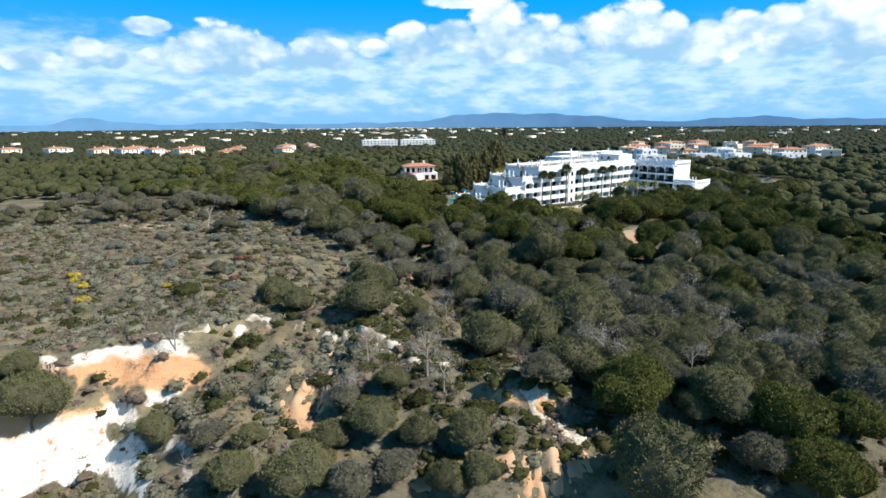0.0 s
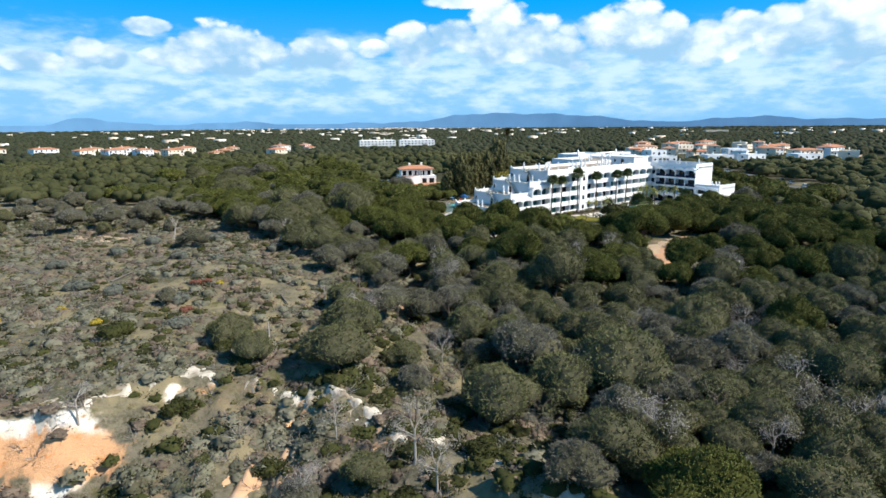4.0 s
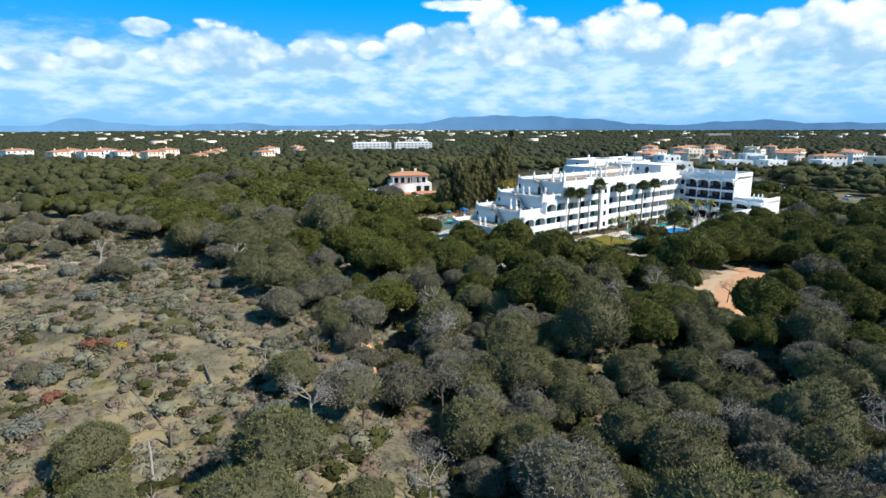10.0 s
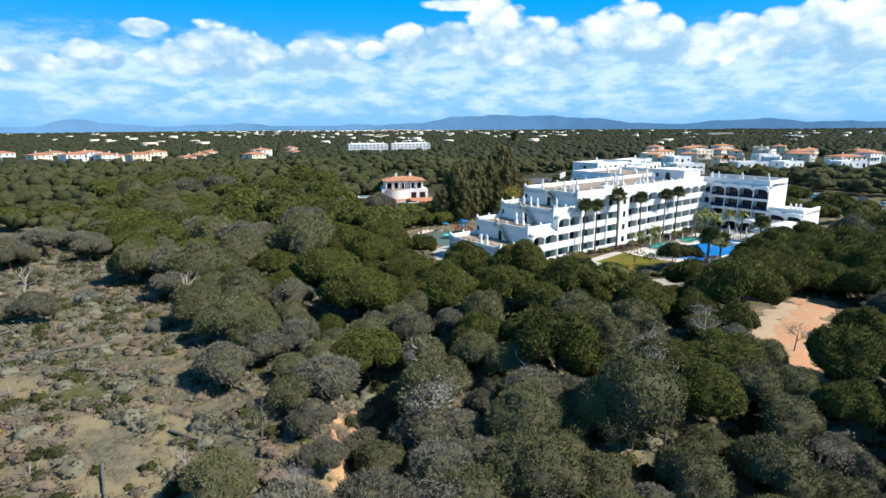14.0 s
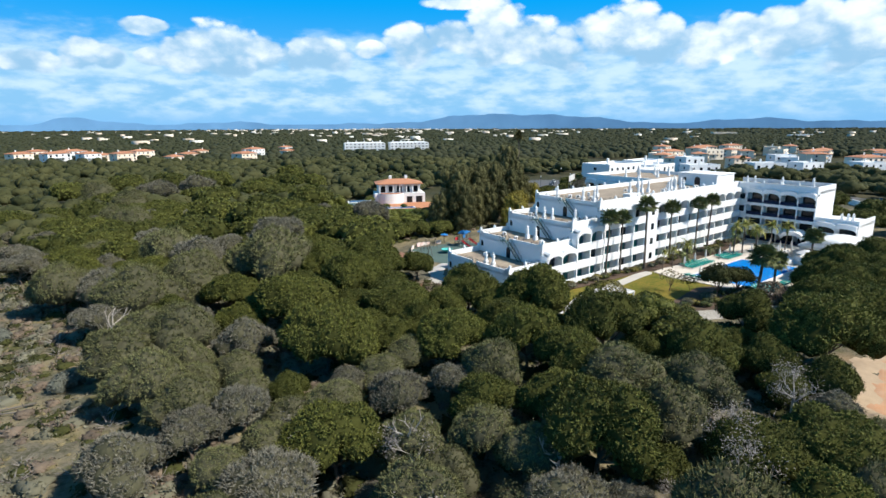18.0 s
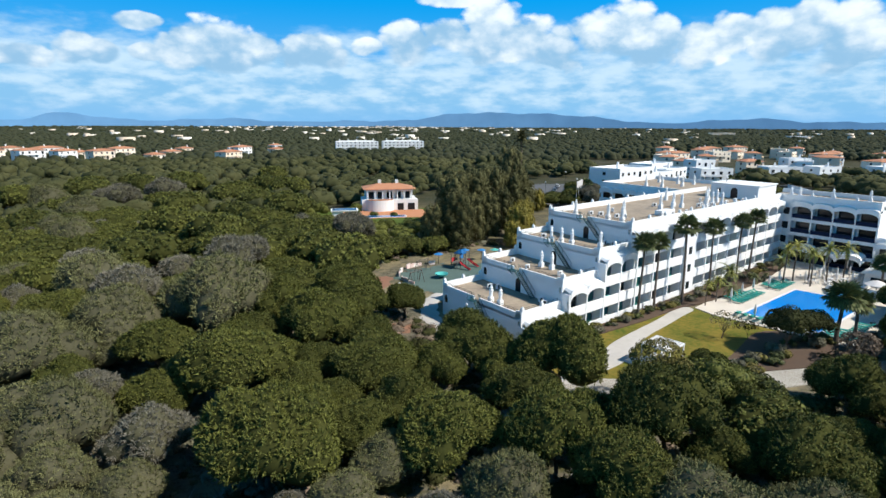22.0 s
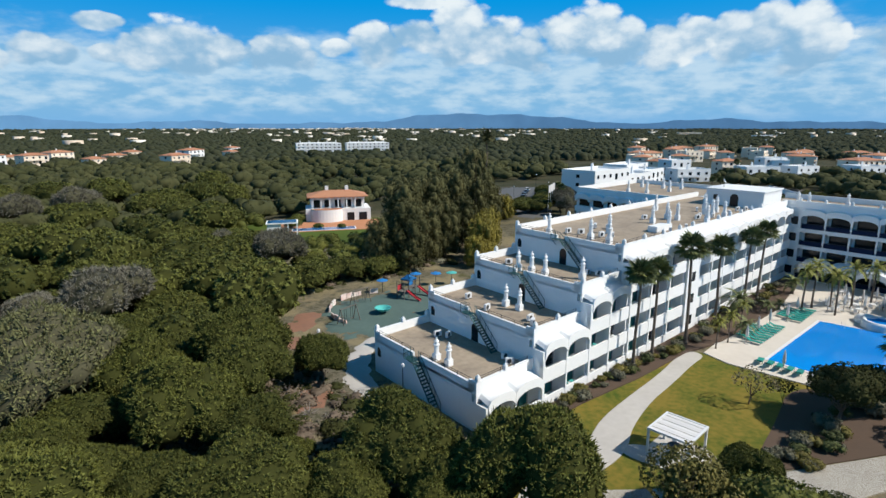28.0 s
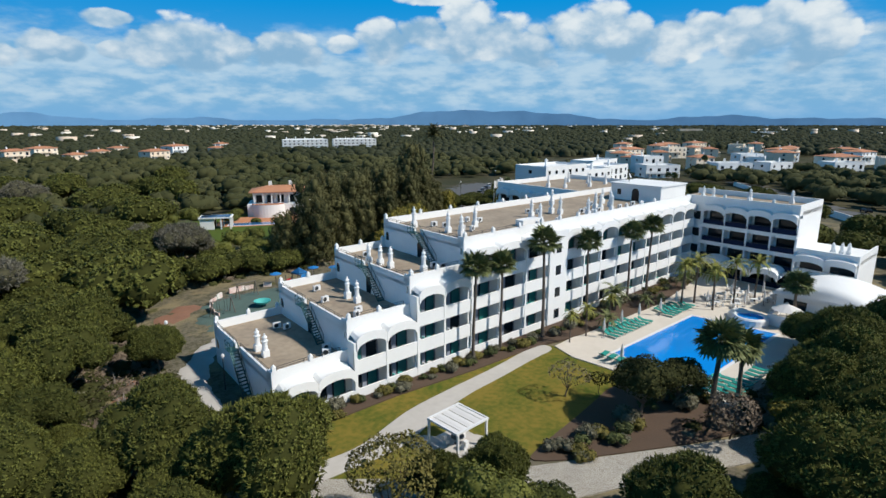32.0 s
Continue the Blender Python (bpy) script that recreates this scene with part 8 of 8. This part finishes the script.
# beds and round shrubs along the front
def bed(outline, z=0.035):
    bm = bmesh.new()
    prism(bm, [tuple(on_plot(x, y)[:2]) for x, y in outline], -0.3, z)
    return tagged(part("flower_bed", bm, M_SOIL), "brown mulched flower bed", "flower bed", kind="structure")


bed([(0, -1.5), (0, -3.4), (12, -3.6), (22, -4.6), (33, -5.0), (40, -6.6), (60, -7.2), (82, -4.2), (82, -1.5)], 0.16)
bed(rounded([(16.5, -19.0), (24, -18.2), (33, -16.6), (37, -22.4), (37.4, -31.5), (30, -29.0), (22, -24.8), (13.5, -19.8)]))
rs = random.Random(44)
M_HEDGE = material("clipped_leaves", (0.085, 0.098, 0.030), 0.85, spread=0.35, grain=4, second=(0.035, 0.045, 0.014), island=0.9, by_object=0.9)
sh = [bush("round_shrub", "round clipped shrub in a flower bed", 1, -2.6, 0.6, 0.9, M_HEDGE, 400, 260, 0.14), bush("round_shrub", "low olive-green shrub in a flower bed", 3, -2.6, 0.8, 0.8, M_SCRUB, 401, 260, 0.16), bush("round_shrub", "low olive-brown shrub in a flower bed", 5, -2.8, 0.7, 0.7, M_GARDENLEAF, 402, 240, 0.15)]
for s in sh:
    s["group"] = "shrubs in the beds"
for k in range(62):
    x = 1 + 72 * (k + rs.uniform(0, 1)) / 62
    y = -1.9 - rs.uniform(0, 1.3 + 0.03 * x)
    p = on_plot(x, y)
    s = rs.uniform(0.6, 1.25)
    copy_thing(sh[k % 3], Matrix.LocRotScale((p.x, p.y, 0.1), Euler((0, 0, rs.uniform(0, 6))), (s, s, s * rs.uniform(0.8, 1.2))))
for k in range(26):
    x, y = rs.uniform(16, 36), 0
    y = -19.5 - (x - 16) * 0.15 - rs.uniform(0, 3.2)
    p = on_plot(x, y)
    s = rs.uniform(0.7, 1.6)
    copy_thing(sh[k % 3], Matrix.LocRotScale((p.x, p.y, 0.0), Euler((0, 0, rs.uniform(0, 6))), (s, s, s)))
for k in range(14):
    p = on_plot(9 + 1.1 * (k % 7) + 0.3 * (k // 7), -26.6 - 0.55 * (k % 7) - 1.4 * (k // 7))
    copy_thing(sh[0], Matrix.LocRotScale((p.x, p.y, 0.0), Euler((0, 0, k)), (1.3, 1.3, 1.2)))


def lamp_post(x, y, h=3.6):
    t = thing("garden_lamp", "dark garden lamp post with a white lantern", "lamp post", pose(x, y, ground_z(x, y)), group="garden lamps")
    bm = bmesh.new()
    rod(bm, (0, 0, -0.2), (0, 0, h), 0.06, 0.045, 8)
    part("post", bm, M_RAIL, t)
    part("lantern", (lambda b: (lathe(b, 0, 0, [(0.10, h), (0.2, h + 0.1), (0.2, h + 0.35), (0.05, h + 0.5)], 8), b)[-1])(bmesh.new()), M_WHITEPAINT, t)


for x, y in ((-1.6, 9.6), (-2.4, -11.2), (-4, 24)):
    lamp_post(x, y)
for x, y, h in ((98.2, 91.6, 8.4), (120, 96, 8.0), (140, 120, 8.0)):
    lamp_post(x, y, h)


# paths, track and bare ground laid over the land
def drape(name, spots_, mat, label, lift=0.10, step=0.7, seed=3, kind="structure", rag=0.0):
    """A thin skin over the land where any of the rounds (x, y, r) covers it, with a ragged edge."""
    xs = [q[0] for q in spots_]
    ys = [q[1] for q in spots_]
    R = max(q[2] for q in spots_) + 2
    gx_, gy_ = np.meshgrid(np.arange(min(xs) - R, max(xs) + R, step), np.arange(min(ys) - R, max(ys) + R, step))
    f = np.full(gx_.shape, -9.0)
    for x, y, r in spots_:
        f = np.maximum(f, 1 - np.hypot(gx_ - x, gy_ - y) / r)
    f = f + 0.22 * waves(gx_, gy_, 4.0, seed) + 0.12 * waves(gx_, gy_, 1.7, seed + 1) + rag * waves(gx_, gy_, 1.3, seed + 2)
    m = f > 0
    gz_ = height(gx_, gy_) + lift * np.clip(f * 6, -1.5, 1) 
    ids = np.arange(gx_.size).reshape(gx_.shape)
    c = m[:-1, :-1] | m[1:, :-1] | m[:-1, 1:] | m[1:, 1:]
    Qd = np.stack([ids[:-1, :-1], ids[:-1, 1:], ids[1:, 1:], ids[1:, :-1]], -1)[c]
    used, inv = np.unique(Qd, return_inverse=True)
    Vd = np.stack([gx_.ravel(), gy_.ravel(), gz_.ravel()], 1)[used]
    return tagged(new(name, tri_mesh(name, Vd, inv.reshape(-1, 4), mat, True)), label, "ground", kind=kind)


M_ORANGE = material("orange_sand", (0.50, 0.25, 0.125), 0.95, spread=0.4, grain=1.5, patch=0.3, second=(0.46, 0.34, 0.24), bump=0.5, bump_scale=5)
M_PALESAND = material("pale_sand", (0.48, 0.36, 0.24), 0.95, spread=0.4, grain=1.5, patch=0.3, second=(0.33, 0.24, 0.16), bump=0.5, bump_scale=5)
M_REDSOIL = material("red_soil", (0.27, 0.135, 0.085), 0.95, spread=0.4, grain=1.5, patch=0.3, second=(0.17, 0.10, 0.07), bump=0.5, bump_scale=5)
M_CHALK = material("white_sandstone", (0.60, 0.54, 0.45), 0.95, spread=0.9, grain=1.8, patch=0.3, second=(0.27, 0.21, 0.14), bump=0.8, bump_scale=4)
M_BANK = material("ochre_sandstone", (0.58, 0.31, 0.15), 0.95, spread=0.6, grain=1.6, patch=0.35, second=(0.50, 0.38, 0.27), bump=0.9, bump_scale=4)
drape("white_ledge", CHALK, M_CHALK, "white sandstone ledge along the cliff's edge", 0.06, 0.25, 31, rag=0.35)
drape("ochre_bank", BANKS, M_BANK, "crumbling ochre sandstone bank", 0.08, 0.25, 33, rag=0.35)
drape("track", TRACK, M_ORANGE, "bare orange sandy track through the pines", 0.14)
drape("track", [(9, -47.2, 2.6), (13, -46.5, 2.6), (18, -45.5, 2.4), (6, -49.5, 2.2), (23, -44.5, 2.2)], M_PALESAND, "pale dry earth beside the sandy track", 0.11, seed=5)
drape("gully", [(-45.7, -28.2, 1.6), (-47.2, -32.5, 1.8), (-48.6, -36.5, 1.8), (-49.8, -40.5, 1.8), (-51, -44, 1.5)], M_ORANGE, "eroded orange gully in the heath", 0.16, seed=7)
drape("clearing", [(-20.2, 44, 3.6), (-17, 45, 3), (-13, 46.5, 2.8), (-23.5, 42, 2.6), (-22.9, 30, 2.0), (-20, 27, 1.6)], M_PALESAND, "bare sandy ground under the trees", 0.12, seed=9)
drape("clearing", [(-9.2, 16, 2.6), (-8, 19, 2.2), (-4, 31, 2.2), (-1.0, 36.5, 2.4), (1.4, 39.5, 2.2)], M_REDSOIL, "reddish bare soil beside the hotel", 0.09, seed=11)
drape("clearing", [(-90, 41.6, 4), (-95, 44, 4.4), (-84, 40, 2.4), (-100, 48, 4)], M_PALESAND, "bare sandy clearing on the heath", 0.12, seed=13)
drape("clearing", [(88, -58, 2.6), (93, -57, 2.4), (83, -60, 2.0)], M_PALESAND, "bare sandy clearing in the wood", 0.12, seed=15)
drape("lane", [(-47 + 2.2 * k, 226 + 10.8 * k, 3.4) for k in range(6)] + [(-36.7 + 7.5 * k, 282.9 + 17 * k, 5.5) for k in range(9)], M_PAVING, "pale lane between the pines", 0.3, 1.4, 17)
SIDE = [(-3.6, -9), (-4.3, -2), (-4.5, 5), (-4.3, 11), (-3.0, 16), (-1.2, 20), (2, 23.6), (7, 25.8), (14, 26.6), (21, 27.2), (28, 27.8)]
drape("side_path", [(a[0] + (b[0] - a[0]) * k / 6, a[1] + (b[1] - a[1]) * k / 6, 1.5) for a, b in zip(SIDE, SIDE[1:]) for k in range(6)], M_PAVING, "pale paved path round the hotel's end", 0.09, 0.5, 19)
drape("car_park", [(112, 108, 13), (124, 116, 14), (136, 124, 14), (106, 94, 9), (148, 132, 14), (100, 84, 6)], M_ASPHALT, "grey asphalt car park", 0.16, 1.4, 21)
drape("road", [(150 + 9 * k, -22 + 8.5 * k, 6) for k in range(12)], M_ASPHALT, "asphalt road beyond the hotel", 0.2, 1.5, 23)

# ---- the playground ----
drape("play_surface", [(8, 32, 6), (12, 34, 7), (16, 36, 6.5), (9, 38, 4.5), (20, 36, 6)], M_RUBBER, "grey-green rubber playground surface", 0.12, 0.6, 25)


def at_ground(name, label, x, y, turn=0.0, category="play equipment"):
    return thing(name, label, category, pose(x, y, 0.06, 0, 0, turn))


for x, y, a in ((5.2, 33.4, 15), (11.0, 40.0, 10)):
    sw = at_ground("swing", "dark wooden swing frame on the playground", x, y, a)
    for sx in (-1.6, 1.6):
        for sy in (-0.7, 0.7):
            bm = bmesh.new()
            rod(bm, (sx, sy, 0), (sx * 0.94, 0, 2.3), 0.07, n=6)
            part("leg", bm, M_LOG, sw)
    bm = bmesh.new()
    rod(bm, (-1.7, 0, 2.3), (1.7, 0, 2.3), 0.08, n=6)
    part("crossbar", bm, M_LOG, sw)
    for sx in (-0.6, 0.6):
        for q in (-0.2, 0.2):
            bm = bmesh.new()
            rod(bm, (sx + q, 0, 0.5), (sx + q, 0, 2.3), 0.02, n=4)
            part("rope", bm, M_RAIL, sw)
        part("seat", boxes((sx - 0.24, sx + 0.24, -0.1, 0.1, 0.46, 0.5)), M_LOG, sw)
tw = at_ground("play_tower", "wooden play tower with red slides and blue roofs", 19.4, 38.6, 20)
for cx in (-1.6, 1.6):
    for sx in (-0.7, 0.7):
        for sy in (-0.7, 0.7):
            part("post", boxes((cx + sx - 0.06, cx + sx + 0.06, sy - 0.06, sy + 0.06, 0, 2.9)), M_LOG, tw)
    part("platform", boxes((cx - 0.8, cx + 0.8, -0.8, 0.8, 1.2, 1.3)), M_LOG, tw)
    bm = bmesh.new()
    gable_roof(bm, 1.7, 1.7, 2.95, 0.8, 0.1)
    part("roof", bm, M_RED if cx < 0 else M_BLUE, tw)
    bm = bmesh.new()
    for k in range(8):
        f, g = k / 8, (k + 1) / 8
        za, zb = 1.25 * (1 - f) ** 1.3 + 0.12, 1.25 * (1 - g) ** 1.3 + 0.12
        vs = [bm.verts.new(p) for p in ((cx - 0.3, -0.8 - 2.6 * f, za), (cx + 0.3, -0.8 - 2.6 * f, za), (cx + 0.3, -0.8 - 2.6 * g, zb), (cx - 0.3, -0.8 - 2.6 * g, zb))]
        bm.faces.new(vs)
        for q in (0, 1):
            e = 0.3 if q else -0.3
            w4 = [bm.verts.new(p) for p in ((cx + e, -0.8 - 2.6 * f, za), (cx + e, -0.8 - 2.6 * g, zb), (cx + e, -0.8 - 2.6 * g, zb + 0.2), (cx + e, -0.8 - 2.6 * f, za + 0.2))]
            bm.faces.new(w4)
    part("slide", bm, M_RED, tw)
part("bridge", boxes((-0.8, 0.8, -0.4, 0.4, 1.18, 1.25)), M_LOG, tw)
part("panel", boxes((0.9, 2.3, 0.72, 0.78, 1.3, 2.1)), M_BLUE, tw)
part("panel", boxes((-2.3, -0.9, 0.72, 0.78, 1.3, 2.1)), M_RED, tw)
see = at_ground("seesaw", "turquoise shell-shaped play seat", 11.2, 33.7, 30)
part("bowl", (lambda b: (lathe(b, 0, 0, [(0.3, 0.25), (1.1, 0.6), (1.3, 0.9), (1.2, 0.9), (0.4, 0.4)], 14), b)[-1])(bmesh.new()), M_CYAN, see)
part("stem", boxes((-0.15, 0.15, -0.15, 0.15, 0, 0.3)), M_RAIL, see)
for x, y, m in ((17.0, 43.0, M_BLUE), (24.0, 43.0, M_BLUE), (27.0, 41.0, M_BLUE), (29.5, 39.6, M_CYAN)):
    u = thing("playground_parasol", "blue parasol beside the playground", "parasol", pose(x, y, 0), group="playground parasols")
    bm = bmesh.new()
    rod(bm, (0, 0, 0), (0, 0, 2.3), 0.05, n=6)
    part("pole", bm, M_RAIL, u)
    part("canopy", (lambda b: (lathe(b, 0, 0, [(1.0, 2.1), (1.0, 2.13), (0.5, 2.3), (0.05, 2.45)], 10), b)[-1])(bmesh.new()), m, u)
M_MURAL = material("faded_mural", (0.72, 0.70, 0.66), 0.8, spread=0.5, grain=0.9, patch=0.4, second=(0.55, 0.22, 0.16))
fence = thing("playground_wall", "low white playground wall with faded red paint", "wall")
for k in range(13):
    a0, a1 = radians(196 - 10 * k), radians(196 - 10 * (k + 1) + 1.0)
    bm = bmesh.new()
    p = [(13 + r * math.cos(a), 35.5 + r * math.sin(a)) for r, a in ((8.6, a0), (8.6, a1), (8.8, a1), (8.8, a0))]
    if k % 4 == 3:
        continue
    prism(bm, p, -0.3, 0.5 + 0.4 * ((k * 0.618) % 1))
    part("panel", bm, M_MURAL, fence)


# ---- cars ----
def make_car(mat, label):
    t = thing("parked_car", label, "car", group="parked cars")
    bm = boxes((-0.85, 0.85, -2.1, 2.1, 0.3, 0.85))
    bmesh.ops.bevel(bm, geom=bm.edges[:], offset=0.12, segments=2, affect="EDGES")
    part("body", bm, mat, t)
    bm = bmesh.new()
    lo = [bm.verts.new(p) for p in ((-0.78, -1.3, 0.85), (0.78, -1.3, 0.85), (0.78, 1.5, 0.85), (-0.78, 1.5, 0.85))]
    hi = [bm.verts.new(p) for p in ((-0.62, -0.7, 1.42), (0.62, -0.7, 1.42), (0.62, 1.1, 1.42), (-0.62, 1.1, 1.42))]
    for k in range(4):
        bm.faces.new((lo[k], lo[(k + 1) % 4], hi[(k + 1) % 4], hi[k]))
    bm.faces.new(hi)
    part("windows", bm, M_GLASS, t)
    part("car_roof", boxes((-0.62, 0.62, -0.68, 1.08, 1.42, 1.47)), mat, t)
    for sx in (-0.8, 0.8):
        for sy in (-1.3, 1.35):
            bm = bmesh.new()
            rod(bm, (sx - 0.1, sy, 0.32), (sx + 0.1, sy, 0.32), 0.32, n=12)
            part("wheel", bm, M_RAIL, t)
    return t


cars = [make_car(M_WHITEPAINT, "white car parked on the asphalt"), make_car(material("silver_paint", (0.45, 0.46, 0.48), 0.3, 0.6, spread=0.05), "silver car parked on the asphalt"), make_car(M_GLASS, "black car parked on the asphalt"), make_car(material("grey_paint", (0.16, 0.17, 0.19), 0.35, 0.4, spread=0.05), "dark grey car parked on the asphalt")]
rs = random.Random(3)
for k in range(15):
    x, y = 104 + 3.2 * k, 90 + 2.6 * k + (6 if k % 2 else 0)
    m = pose(x, y, 0.12, 0, 0, 130 + rs.uniform(-4, 4))
    if k < 4:
        cars[k].matrix_world = m
    else:
        copy_thing(cars[rs.randrange(4)], m)
for k, (x, y) in enumerate(((168, -6), (178, 4), (188, 13), (160, -14))):
    copy_thing(cars[k], pose(x + 3, y - 6, 0.15, 0, 0, 134))
wl = thing("road_wall", "long white garden wall beside the road", "wall")
for k in range(16):
    x, y = 138 + 6.3 * k, -24 + 5.95 * k
    bm = boxes((-4.2, 4.2, -0.15, 0.15, -0.3, 1.8))
    bm.transform(pose(x, y, 0, 0, 0, 43.4))
    part("wall_panel", bm, M_PLASTER, wl)
for k in range(9):
    fp = thing("flag_pole", "tall white flag pole in the hotel's grounds", "flag pole", pose(104 + 3.5 * k, 82 + 2.2 * k, 0), group="flag poles") if k < 3 else None
    if fp:
        bm = bmesh.new()
        rod(bm, (0, 0, 0), (0, 0, 9.5), 0.07, 0.04, 6)
        part("pole", bm, M_WHITEPAINT, fp)
        part("flag", boxes((0.05, 1.1, -0.02, 0.02, 7.0, 9.3)), M_CANVAS, fp)
rs = random.Random(19)
for k, (x, y, s) in enumerate(((100, 70, 1.0), (106, 76, 0.9), (112, 84, 0.95), (118, 78, 0.9), (96, 62, 0.8), (124, 92, 0.9), (128, 70, 0.9), (110, 62, 0.9), (104, 52, 0.8))):
    c = copy_thing(silvers[k % 2] if k % 3 else sparse[0], Matrix.LocRotScale((x, y, -0.1), Euler((0, 0, rs.uniform(0, 6))), (s, s, s * 1.1)))
for x, y, s in ((108, 80, 0.75), (116, 88, 0.7), (172, 60, 0.75), (178, 66, 0.7), (250, 90, 0.9)):
    copy_thing(tall_fan, pose(x, y, 0, 0, 0, x) @ Matrix.Scale(s, 4))
for k, (x, y, s) in enumerate(((140, 60, 1.1), (150, 50, 1.2), (158, 68, 1.1), (165, 45, 1.2), (132, 48, 1.0), (170, 30, 1.1), (128, 34, 1.0), (120, 22, 1.0), (126, 8, 1.1), (135, 18, 1.1), (118, -2, 1.0), (112, -14, 1.0), (122, -22, 1.1), (108, -26, 1.0), (132, -10, 1.1), (145, 30, 1.2), (150, 10, 1.1), (102, -36, 1.0), (112, -40, 1.1), (124, -38, 1.1))):
    c = copy_thing(far_pines[k % 3], Matrix.LocRotScale((x, y, -0.2), Euler((0, 0, k * 1.9)), (s, s, s)))
